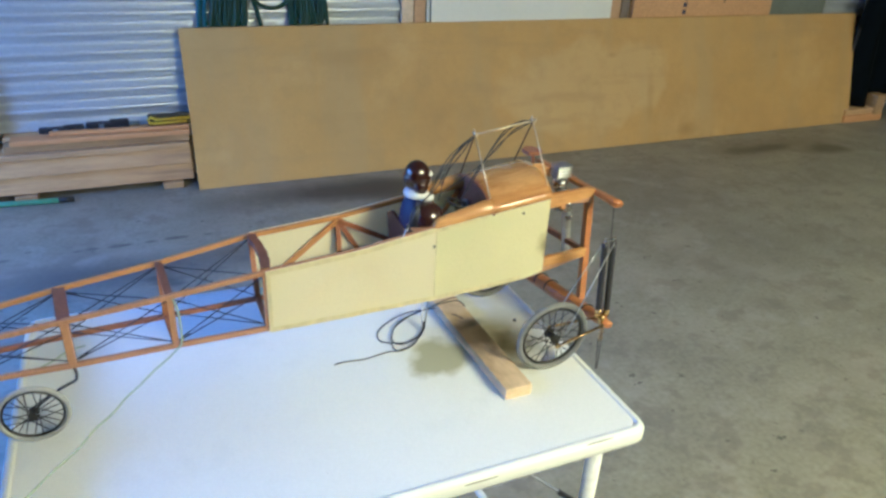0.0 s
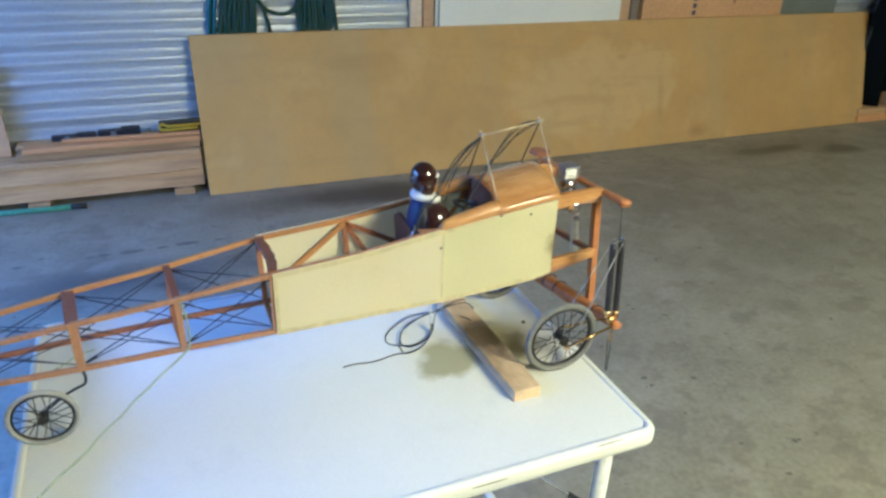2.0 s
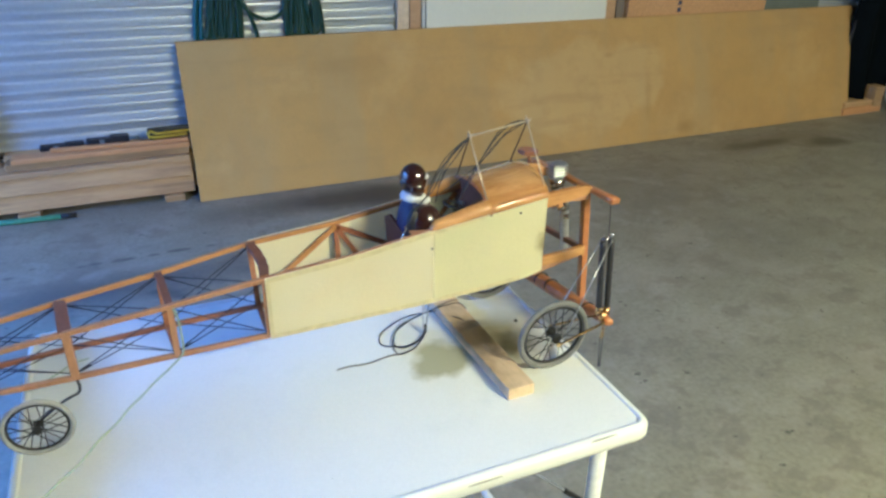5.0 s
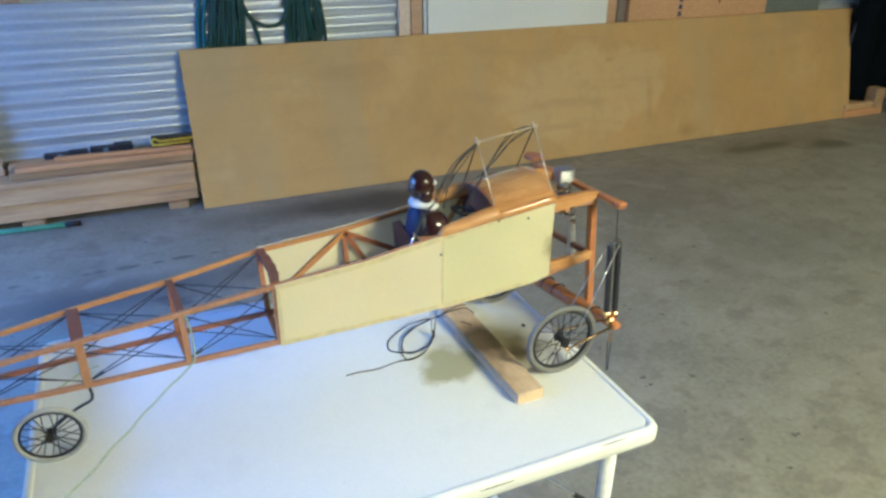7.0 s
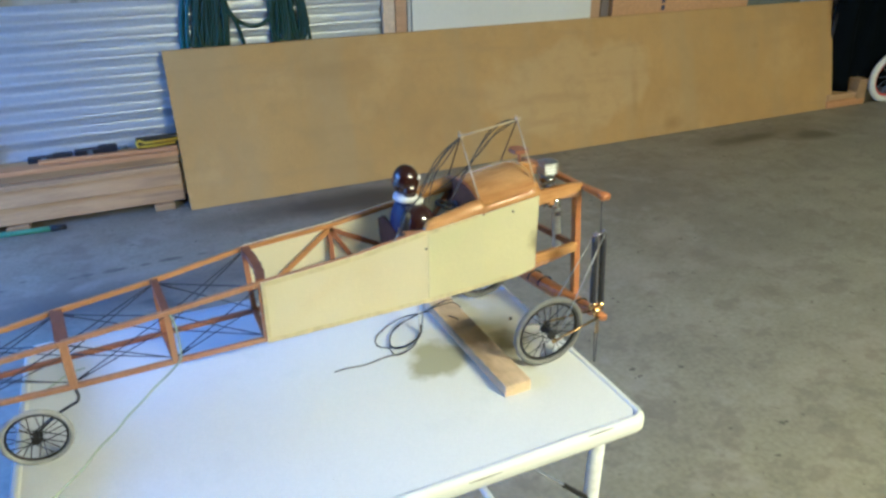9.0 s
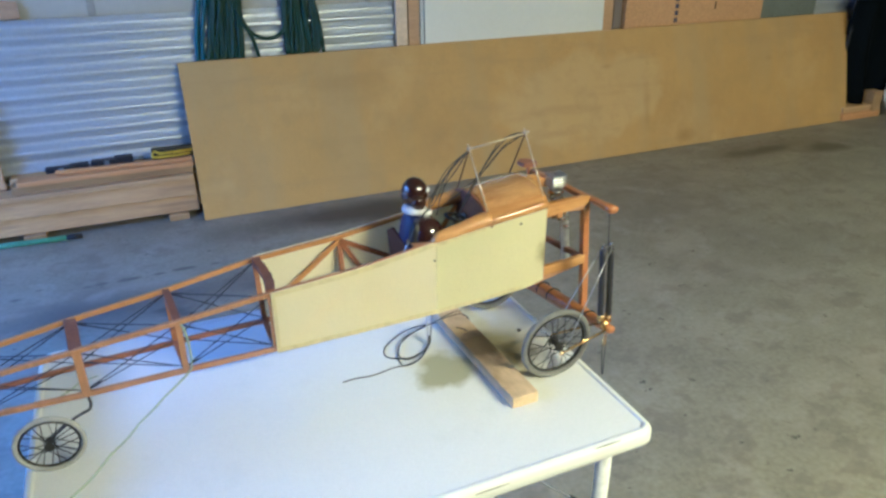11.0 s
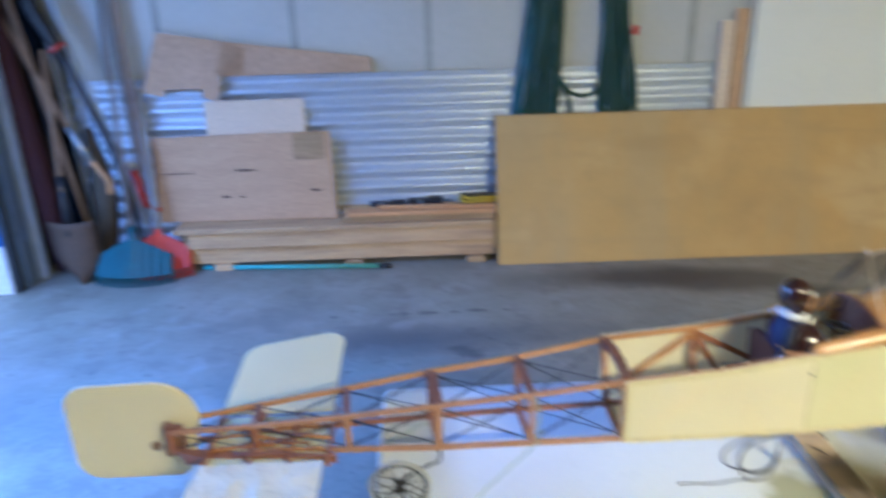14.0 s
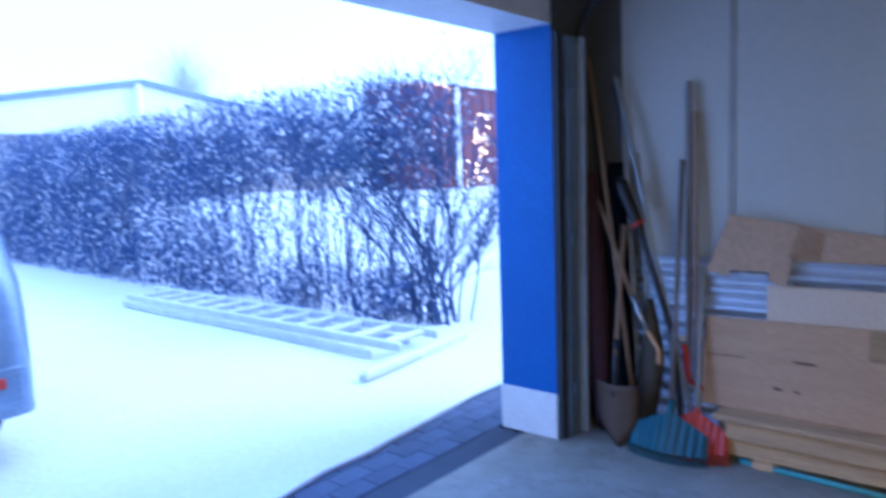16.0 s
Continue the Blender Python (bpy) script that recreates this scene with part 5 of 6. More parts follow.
# slack wires hanging from the cabane
WIRES = [(T1, [(-1.000, MY - 0.020, 1.093), (-1.031, MY - 0.028, 1.054), (-1.0376, MY - 0.03, 1.0386)], 0.0010),
         (T1, [(-0.992, MY - 0.010, 1.085), (-1.020, MY - 0.026, 1.050), (-1.036, MY - 0.03, 1.034)], 0.0010),
         (T1, [(-0.978, MY + 0.004, 1.088), (-1.005, MY - 0.010, 1.048), (-1.018, MY - 0.02, 1.018)], 0.0009),
         (T1, [(-0.968, MY + 0.010, 1.080), (-0.978, MY + 0.030, 1.048), (-0.983, MY + 0.050, 1.012)], 0.0010),
         (T1, [(-1.010, MY - 0.022, 1.076), (-1.0376, MY - 0.034, 1.0386), (-1.058, MY - 0.050, 1.030), (-1.072, MY - 0.060, 1.022), (-1.086, MY - 0.066, 1.003)], 0.0013),
         (T2, [(-0.872, MY + 0.002, 1.129), (-0.905, MY - 0.004, 1.108), (-0.940, MY - 0.012, 1.068), (-0.962, MY - 0.014, 1.035), (-0.979, MY - 0.015, 1.001)], 0.0013),
         (T2, [(-0.890, MY + 0.004, 1.104), (-0.925, MY + 0.002, 1.070), (-0.960, MY - 0.010, 1.028), (-0.976, MY - 0.012, 1.008)], 0.0010),
         (T2, [(-0.880, MY, 1.116), (-0.915, MY - 0.006, 1.086), (-0.965, MY - 0.012, 1.052), (-1.015, MY - 0.016, 1.026)], 0.0009),
         (T2, [(-0.865, MY, 1.131), (-0.893, MY, 1.121), (-0.918, MY - 0.004, 1.094), (-0.942, MY - 0.012, 1.066)], 0.0009)]
for j, (a, way, r) in enumerate(WIRES):
    way = [Vector(a)] + [Vector(p) + Vector((0, 0, 0.0012 * math.sin(5 * k + j))) for k, p in enumerate(way)]
    bm = B()
    tube(bm, smooth_pts(way, 5), r, 6)
    part("slack_wire", bm, M["wire"], plane, "slack dark wire", True)
for a, b in (((-1.086, MY - 0.066, 1.003), (-1.0975, MY - 0.068, 0.982)), ((-0.979, MY - 0.015, 1.001), (-0.983, MY - 0.016, 0.985))):
    bm = B()
    rod(bm, a, b, 0.0017, 8)
    part("wire_end", bm, M["chrome"], plane, "bright metal wire end", True)

# nose: longerons end in the upright frame
bm = B()
beam(bm, (-0.737, 1.2795, 0.7975), (-0.753, 1.2795, 1.0165), 0.013, 0.0125, 0.002, (1, 0, 0))
part("frame_post", bm, M["amber"], plane)
bm = B()
beam(bm, (-0.768, 1.413, 0.790), (-0.778, 1.413, 1.010), 0.013, 0.0115, 0.002, (1, 0, 0))
part("frame_post", bm, M["amber"], plane)
for side in (-1, 1):
    y = MY + side * 0.0645 - 0.005
    for prof in (((-0.838, 0.997), (-0.762, 1.010), (-0.748, 1.012), (-0.748, 1.0245), (-0.768, 1.0275), (-0.838, 1.0235)),
                 ((-0.834, 0.8870), (-0.748, 0.8945), (-0.748, 0.9115), (-0.834, 0.9045))):
        dx = 0.0 if side < 0 else -0.022
        bm = B()
        slab(bm, [(x + dx, y, z) for x, z in prof], (0, 0.010, 0))
        bmesh.ops.bevel(bm, geom=list(bm.edges), offset=0.0012, segments=1, affect="EDGES")
        part("nose_beam", bm, M["honey"], plane, "honey coloured nose beam")
bm = B()
beam(bm, (-0.748, 1.282, 0.9025), (-0.752, 1.400, 0.893), 0.008, 0.010, 0.001)
part("nose_strut", bm, M["dark_wood"], plane, "dark stained nose strut")


def shaped_beam(name, a, b, size, swell, material):
    """A bar from a to b whose half sizes (along x, along z) are scaled by swell(v)."""
    bm = B()
    a, b = Vector(a), Vector(b)
    prev = None
    for i in range(19):
        v = i / 18
        e = swell(v)
        c = a.lerp(b, v) + Vector((0, 0, 0.0008 * math.sin(11 * v)))
        ring = []
        for k in range(14):
            t = 2 * math.pi * k / 14
            cx, cz = math.cos(t), math.sin(t)
            ring.append(bm.verts.new(c + Vector((size[0] * e * math.copysign(abs(cx) ** 0.6, cx), 0, size[1] * e * math.copysign(abs(cz) ** 0.6, cz)))))
        if prev:
            for k in range(14):
                bm.faces.new((prev[k], prev[(k + 1) % 14], ring[(k + 1) % 14], ring[k]))
        else:
            bm.faces.new(ring[::-1])
        prev = ring
    bm.faces.new(prev)
    return part(name, bm, material, plane, smooth=True)


# the upper cross beam lies on the posts; the lower one is thick in the middle and set askew
shaped_beam("upper_beam", (-0.7395, 1.215, 1.0175), (-0.756, 1.452, 1.0150), (0.0085, 0.0052), lambda v: 0.9 + 0.25 * math.exp(-(v / 0.12) ** 2), M["amber"])
shaped_beam("lower_beam", (-0.738, 1.187, 0.7975), (-0.782, 1.490, 0.7875), (0.0135, 0.0115), lambda v: 0.52 + 0.48 * min(1, v / 0.35) ** 0.8 - 0.35 * max(0, v - 0.75), M["amber"])
for y in (1.245, 1.345, 1.375):
    bm = B()
    x = -0.738 - 0.044 * (y - 1.187) / 0.303
    torus(bm, (x, y, 0.7945), (0.14, 1, 0.05), 0.0142, 0.0014, 24, 6)
    part("strap", bm, M["black"], plane, "thin black strap", True)
bm = B()
slab(bm, [(-0.781, 1.444, 1.027), (-0.757, 1.438, 1.027), (-0.747, 1.452, 1.027), (-0.755, 1.474, 1.027), (-0.772, 1.480, 1.027), (-0.785, 1.466, 1.027)], (0, 0, 0.0075))
bmesh.ops.bevel(bm, geom=list(bm.edges), offset=0.0015, segments=2, affect="EDGES")
part("beam_paddle", bm, M["varnish_red"], plane, "red brown rounded paddle on a short stem")
bm = B()
rod(bm, (-0.766, 1.452, 1.010), (-0.766, 1.455, 1.0275), 0.0035, 10)
part("paddle_stem", bm, M["varnish_red"], plane, smooth=True)
# suspension and main wheels
M["tyre_pale"] = mat("pale_grey_rubber", (0.40, 0.41, 0.42), 0.65)


def spoked_wheel(centre, R, side, spokes, parent_name="wheel"):
    c = Vector(centre)
    ax = Vector((0.02, 1, 0.03)).normalized()
    bm = B()
    torus(bm, c, ax, R - R * 0.078, R * 0.078, 48, 12)
    w = part(parent_name, bm, M["tyre_grey" if parent_name == "wheel" else "tyre_pale"], plane, "grey rubber tyre on a black spoked rim" if parent_name == "wheel" else "pale grey rubber tyre on a black spoked rim", True)
    bm = B()
    torus(bm, c, ax, R * 0.808, R * 0.034, 44, 8, 1.5)
    part("rim", bm, M["rim"], w, "black rim", True)
    bm = B()
    rod(bm, c - ax * R * 0.19, c + ax * R * 0.19, R * 0.08, 14)
    rod(bm, c - ax * R * 0.17, c - ax * R * 0.14, R * 0.14, 14)
    rod(bm, c + ax * R * 0.14, c + ax * R * 0.17, R * 0.14, 14)
    part("hub", bm, M["rim"], w, "black hub")
    q = ax.to_track_quat("Z", "Y")
    for k in range(spokes):
        a = 2 * math.pi * k / spokes
        e = -1 if k % 2 else 1
        t = a + (1.15 if (k // 2) % 2 else -1.15)
        p0 = c + ax * R * 0.155 * e + q @ Vector((R * 0.12 * math.cos(t), R * 0.12 * math.sin(t), 0))
        p1 = c + q @ Vector((R * 0.79 * math.cos(a), R * 0.79 * math.sin(a), 0))
        bm = B()
        rod(bm, p0, p1, 0.0008, 5)
        part("spoke", bm, M["rim"], w)
    return w


RW = 0.067
for wy, s in ((1.184, -1), (1.438, 1)):
    wc = Vector((-0.856 if s < 0 else -0.850, wy, TZ + RW + 0.001))
    spoked_wheel(wc, RW, s, 24)
    by = 1.199 if s < 0 else 1.478
    bx = 0.0 if s < 0 else -0.040
    topv = Vector((-0.7555 + bx, by, 0.9615))
    for dx in (-0.0085, 0.0085):
        bm = B()
        n = 15
        tube(bm, [(-0.748 + bx - 0.0095 * k / n + dx, by, 0.822 + 0.133 * k / n) for k in range(n + 1)], [0.0053 + 0.0004 * (k % 2) for k in range(n + 1)], 10)
        part("bungee", bm, M["wire"], plane, "black rubber suspension cord", True)
    bm = B()
    rod(bm, topv + Vector((-0.014, 0, -0.002)), topv + Vector((0.010, 0, 0.0)), 0.0028, 10)
    ball(bm, topv + Vector((0.004, -0.002, 0.004)), (0.0036, 0.0036, 0.003), 10, 6)
    part("bungee_fitting", bm, M["chrome"], plane, "chrome fitting", True)
    bm = B()
    rod(bm, topv, (-0.7500, 1.212, 1.014) if s < 0 else (-0.756, 1.450, 1.015), 0.0008, 5)
    part("hanger_wire", bm, M["wire"], plane)
    for top_dx, dx, dy, dz, mt in ((0.001, 0.014, 0.018 * s, 0.012, M["alu"]), (-0.001, 0.008, -0.020 * s, 0.018, M["alu"])):
        bm = B()
        rod(bm, topv + Vector((top_dx, dy * 0.5, 0)), wc + Vector((dx, dy, dz)), 0.0011, 8)
        part("wheel_strut", bm, mt, plane, "thin metal strut", True)
    bm = B()
    rod(bm, (-0.747 + bx, by, 0.798), (-0.747 + bx, by, 0.814), 0.0066, 12)
    rod(bm, (-0.7565 + bx, by, 0.813), (-0.7565 + bx, by, 0.828), 0.0062, 10)
    rod(bm, (-0.7395 + bx, by, 0.811), (-0.7395 + bx, by, 0.825), 0.0062, 10)
    for k in range(5):
        torus(bm, (-0.742 + bx, by - 0.001, 0.788 - 0.0062 * k), (1, 0.2, 0) if k % 2 else (0.2, 1, 0), 0.0032, 0.0010, 10, 5)
    part("brass_collar", bm, M["brass"], plane, "polished brass collar", True)
    bm = B()
    fork_end = Vector((-0.768 + bx, wy + 0.017 * s, 0.816))
    rod(bm, wc + Vector((0.0, 0.018 * s, -0.009)), fork_end, 0.0022, 8)
    rod(bm, fork_end, (-0.747 + bx, by, 0.799), 0.0022, 8)
    ball(bm, wc + Vector((0.0, 0.018 * s, -0.008)), (0.005, 0.004, 0.005), 10, 6)
    part("axle_fork", bm, M["brass"], plane, "brass fork", True)
    bm = B()
    rod(bm, (-0.752 + bx, by + 0.012, 0.802), wc + Vector((0.0, 0.016, 0.008)), 0.0018, 8)
    part("axle_fork", bm, M["brass"], plane, "brass fork", True)
    for dx in (-0.004, 0.003):
        bm = B()
        rod(bm, (-0.742 + bx + dx, by, 0.762), (-0.742 + bx + dx * 0.4, by - 0.004, 0.700), 0.0009, 5)
        part("loose_wire", bm, M["wire"], plane)

# tail wheel on a bent wire
tw = Vector((-1.640, 1.283, TZ + 0.048))
spoked_wheel(tw, 0.048, -1, 22, "tail_wheel")
bm = B()
tube(bm, smooth_pts([(-1.577, 1.290, 0.856), (-1.578, 1.288, 0.843), (-1.577, 1.288, 0.833), (-1.580, 1.288, 0.823), (-1.590, 1.288, 0.8185), (-1.604, 1.288, 0.812), (-1.620, 1.290, 0.800), tw + Vector((0, 0.010, 0))], 4), 0.0021, 7)
part("tail_wheel_wire", bm, M["wire"], plane, "bent dark steel wire", True)

# engine: finned block, polished crankcase, exhaust
bm = B()
box(bm, (-0.787, MY - 0.009, 1.020), (-0.765, MY + 0.009, 1.045), 0.001)
eng = part("engine", bm, M["cast"], plane, "small cast aluminium model engine with cooling fins")
FINS = [((-0.791, MY - 0.013, 1.026 + 0.0058 * k), (-0.761, MY + 0.013, 1.0282 + 0.0058 * k)) for k in range(4)]
FINS += [((-0.790 + 0.0052 * k, MY - 0.0125, 1.0445), (-0.788 + 0.0052 * k, MY + 0.0125, 1.0485)) for k in range(6)]
for lo, hi in FINS:
    bm = B()
    box(bm, lo, hi, 0.0004)
    part("fin", bm, M["cast"], eng)
bm = B()
ball(bm, (-0.777, MY - 0.003, 1.012), (0.015, 0.014, 0.014), 18, 12)
part("crankcase", bm, M["chrome"], eng, "polished round crankcase", True)
bm = B()
rod(bm, (-0.777, MY - 0.012, 0.965), (-0.777, MY - 0.006, 1.012), 0.009, 14)
part("cylinder", bm, M["chrome"], eng, smooth=True)
bm = B()
pipe_way = smooth_pts([(-0.7585, MY - 0.004, 0.985), (-0.7555, MY - 0.003, 0.962), (-0.7525, MY - 0.003, 0.940), (-0.7495, MY - 0.003, 0.915), (-0.7470, MY - 0.003, 0.893), (-0.7455, MY - 0.003, 0.874)], 6)
tube(bm, pipe_way, [0.0074 + 0.0007 * (k % 2) for k in range(len(pipe_way))], 12)
part("exhaust", bm, M["cast"], eng, "ribbed bright exhaust pipe", True)
bm = B()
rod(bm, (-0.7456, MY - 0.003, 0.875), (-0.7452, MY - 0.003, 0.870), 0.0072, 12)
part("exhaust_end", bm, M["wire"], eng, "dark pipe end", True)
for z, r in ((1.003, 0.0125), (0.990, 0.0115), (0.972, 0.0105)):
    bm = B()
    torus(bm, (-0.777, MY - 0.009, z), (0, 0.1, 1), r, 0.0026, 18, 8)
    part("clamp_ring", bm, M["chrome"] if z > 0.98 else M["rust"], eng, smooth=True)
bm = B()
rod(bm, (-0.766, MY - 0.02, 0.95), (-0.757, MY - 0.022, 0.952), 0.0045, 10)
part("needle_valve", bm, M["chrome"], eng, smooth=True)
bm = B()
rod(bm, (-0.7575, MY - 0.003, 0.977), (-0.7550, MY - 0.003, 0.958), 0.0092, 16)
part("pipe_collar", bm, M["chrome"], eng, "wide bright pipe collar", True)
bm = B()
box(bm, (-0.80, MY - 0.05, 0.985), (-0.79, MY + 0.05, 0.995), 0.001)
part("bearer", bm, M["varnish"], plane, "wooden engine bearer")

# tail surfaces
def plate_outline(x0, x1, y0, y1, r0, r1, z):
    """Rounded at the tip (y1) only."""
    s = 1 if y1 > y0 else -1
    out = [(x0, y0, z), (x1, y0, z)]
    for cx, a0 in ((x1 - r1, 0), (x0 + r0, 90)):
        r = r1 if a0 == 0 else r0
        out += [(cx + r * math.cos(radians(a0 + 90 * k / 8)), y1 - s * r + s * r * math.sin(radians(a0 + 90 * k / 8)), z) for k in range(9)]
    return out


bm = B()
slab(bm, plate_outline(-1.928, -1.748, 1.395, 1.642, 0.03, 0.035, 0.846), (0, 0, 0.006))
for v in bm.verts:
    v.co.x += (v.co.y - 1.395) * 0.02 * -1
    if v.co.y > 1.55:
        v.co.y += -0.030 + 0.050 * max(0.0, min(1.0, (v.co.x + 1.928) / 0.14))
bmesh.ops.bevel(bm, geom=[e for e in bm.edges if e.calc_length() < 0.3], offset=0.0015, segments=1, affect="EDGES")
part("tailplane", bm, M["tail_fabric"], plane, "pale fabric covered tailplane half")
bm = B()
g = []
for top in (1, 0):
    sheet = []
    for i in range(31):
        row = []
        for k in range(23):
            x, y = -1.928 + 0.180 * k / 22, 1.262 - 0.242 * i / 30
            for cx, sg in ((-1.748 - 0.035, 1), (-1.928 + 0.035, -1)):
                if y < 1.055 and (x - cx) * sg > 0:
                    dv = Vector((x - cx, y - 1.055))
                    if dv.length > 0.035:
                        dv = dv.normalized() * 0.035
                        x, y = cx + dv.x, 1.055 + dv.y
            crumple = 0.0045 * noise.noise((x * 38, y * 24, 1.7)) + 0.0025 * abs(noise.noise((x * 90, y * 60, 4.2)))
            row.append(bm.verts.new((x, y, 0.852 + crumple if top else 0.845)))
        sheet.append(row)
    g.append(sheet)
for sheet in g:
    for i in range(30):
        for k in range(22):
            bm.faces.new((sheet[i][k], sheet[i][k + 1], sheet[i + 1][k + 1], sheet[i + 1][k]))
rim = [(0, k) for k in range(23)] + [(i, 22) for i in range(1, 31)] + [(30, k) for k in range(21, -1, -1)] + [(i, 0) for i in range(29, 0, -1)]
for (a, b), (c, e) in zip(rim, rim[1:] + rim[:1]):
    bm.faces.new((g[0][a][b], g[0][c][e], g[1][c][e], g[1][a][b]))
part("tailplane", bm, M["film"], plane, "tailplane half wrapped in clear crumpled film")
for x in (-1.742, -1.80, -1.86, -1.925):
    bm = B()
    beam(bm, (x, 1.262, 0.846), (x, 1.405, 0.846), 0.006, 0.009, 0.001)
    part("tail_spar", bm, M["varnish_red"], plane)
bm = B()
slab(bm, [(-1.96, 1.300, 0.826), (-1.73, 1.275, 0.838), (-1.73, 1.275, 0.850), (-1.93, 1.29, 0.845), (-1.975, 1.31, 0.842)], (0, 0.006, 0))
part("tail_plate", bm, M["varnish_red"], plane)
bm = B()
rr = 0.036
out = []
for cx, cz, a0, r in ((-1.944 - 0.065, 0.947 - 0.065, 0, 0.065), (-2.143 + rr, 0.944 - rr, 90, rr), (-2.143 + rr, 0.779 + rr, 180, rr), (-1.965 - 0.025, 0.779 + 0.03, 270, 0.03)):
    out += [(cx + r * math.cos(radians(a0 + 90 * k / 8)), MY - 0.003, cz + r * math.sin(radians(a0 + 90 * k / 8))) for k in range(9)]
slab(bm, out, (0, 0.006, 0))
part("rudder", bm, M["tail_fabric"], plane, "rounded pale yellow fabric rudder")
for lo, hi in (((-1.995, MY - 0.018, 0.826), (-1.987, MY + 0.018, 0.880)), ((-1.987, MY - 0.018, 0.872), (-1.966, MY - 0.010, 0.880)), ((-1.972, MY - 0.018, 0.826), (-1.966, MY - 0.010, 0.872))):
    bm = B()
    box(bm, lo, hi, 0.001)
    part("stern_post", bm, M["dark_wood"], plane)
bm = B()
box(bm, (-1.925, 1.266, 0.838), (-1.750, 1.393, 0.843), 0.001)
part("tailplane_centre", bm, M["fabric"], plane, "yellow fabric middle of the tailplane")
rn = random.Random(17)
for k in range(9):
    x0, y0 = rn.uniform(-1.93, -1.84), 1.286 + 0.009 * k
    bm = B()
    tube(bm, smooth_pts([(x0 + 0.035 * i, y0 + rn.uniform(-0.006, 0.006), 0.8475 + rn.uniform(-0.002, 0.004)) for i in range(4)], 3), [rn.uniform(0.0018, 0.0042) for i in range(10)], 6)
    part("tail_wrapping", bm, M["amber_film"] if k % 3 else M["dark_wood"], plane, "torn amber wrapping strip", True)
bm = B()
rod(bm, (-2.014, MY - 0.004, 0.838), (-2.014, MY - 0.008, 0.838), 0.008, 12)
part("rudder_horn", bm, M["handle"], plane)

# pilot doll: one plain mesh
bm = B()
mats = []
DX, DY = -1.052, MY - 0.014


def blob(centre, radii, mi, seg=16, ring=12):
    before = set(bm.faces)
    ball(bm, centre, radii, seg, ring)
    for f in bm.faces:
        if f not in before:
            f.material_index = mi


blob((DX - 0.006, DY + 0.004, 0.980), (0.021, 0.032, 0.050), 2)
blob((DX + 0.009, DY - 0.022, 0.988), (0.029, 0.027, 0.036), 0)
blob((DX + 0.018, DY + 0.030, 0.992), (0.024, 0.024, 0.028), 0)
blob((DX - 0.005, DY - 0.004, 1.0345), (0.0205, 0.0225, 0.0095), 1)
blob((DX + 0.010, DY - 0.010, 1.0275), (0.0135, 0.0115, 0.0075), 1)
blob((DX - 0.012, DY - 0.026, 0.985), (0.012, 0.012, 0.036), 4)
blob((DX - 0.003, DY - 0.001, 1.061), (0.0222, 0.0222, 0.0262), 0)
blob((DX - 0.002, DY - 0.016, 1.048), (0.012, 0.010, 0.014), 0)
blob((DX + 0.0105, DY + 0.003, 1.054), (0.0120, 0.0125, 0.017), 3)
blob((DX + 0.0110, DY - 0.004, 1.066), (0.0105, 0.0135, 0.004), 1)
doll = solo("pilot_doll", bm, [M["leather"], M["doll_white"], M["doll_blue"], M["doll_skin"], M["black"]], "small pilot doll with glossy brown helmet and white scarf", "doll", (DX, DY, 0.91), True)


# ---- outside ----
rnd = random.Random(11)
bm = B()
n = 60
g = []
for i in range(n + 1):
    u = i / n
    x = -4.56 - 150 * u ** 3
    row = []
    for k in range(n + 1):
        v = k / n * 2 - 1
        y = 3.0 + 160 * v * abs(v) ** 2.2
        edge = 0.105 * max(-6, min(4, y - 3.6)) + 0.02 * math.sin(y * 3.1) + 0.012 * math.sin(y * 9.7)
        row.append(bm.verts.new((x - (edge * (1 - u) if u < 0.3 else 0), y, 0.0 if i == 0 else 0.012 + 0.015 * noise.noise((x * 0.8, y * 0.8, 0)) + 1.05 * max(0, min(1, (y - 6.6) / 5)) * min(1, max(0, (-x - 4.6) / 1.5)))))
    g.append(row)
for i in range(n):
    for k in range(n):
        bm.faces.new((g[i][k], g[i + 1][k], g[i + 1][k + 1], g[i][k + 1]))
solo("ground", bm, M["snow"], "snow covered driveway and garden ground", "ground", kind="structure", smooth=True)

bm = B()
box(bm, (-4.70, -9, -0.10), (-3.97, 14, -0.035))
pave = solo("pavement", bm, M["joint"], "bare grey paving strip along the garage doorway", "pavement", kind="structure")
bm = B()
box(bm, (-4.20, OPEN_Y0, -0.05), (-3.985, 3.84, -0.012), 0.004)
part("threshold", bm, M["joint"], pave, "dark drain strip")

# car at the driveway's far side
car = thing("car", (-8.0, 1.0, 0), "blue grey parked car with snow on it", "car")
prof = [(0.0, 0.30), (0.0, 0.62), (0.02, 0.86), (0.06, 1.00), (0.16, 1.34), (0.34, 1.45), (1.9, 1.46), (2.55, 1.34), (3.05, 0.98), (3.9, 0.86), (4.2, 0.66), (4.25, 0.34), (3.9, 0.22), (0.3, 0.22)]
M["car_paint"] = mat("car_paint", (0.27, 0.36, 0.50), 0.3, 0.3, coat=0.6, bump=0)
M["glass"] = mat("dark_glass", (0.02, 0.025, 0.03), 0.05, bump=0)
bm = B()
C0 = Vector((-5.90, 1.95, 0))
rows = []
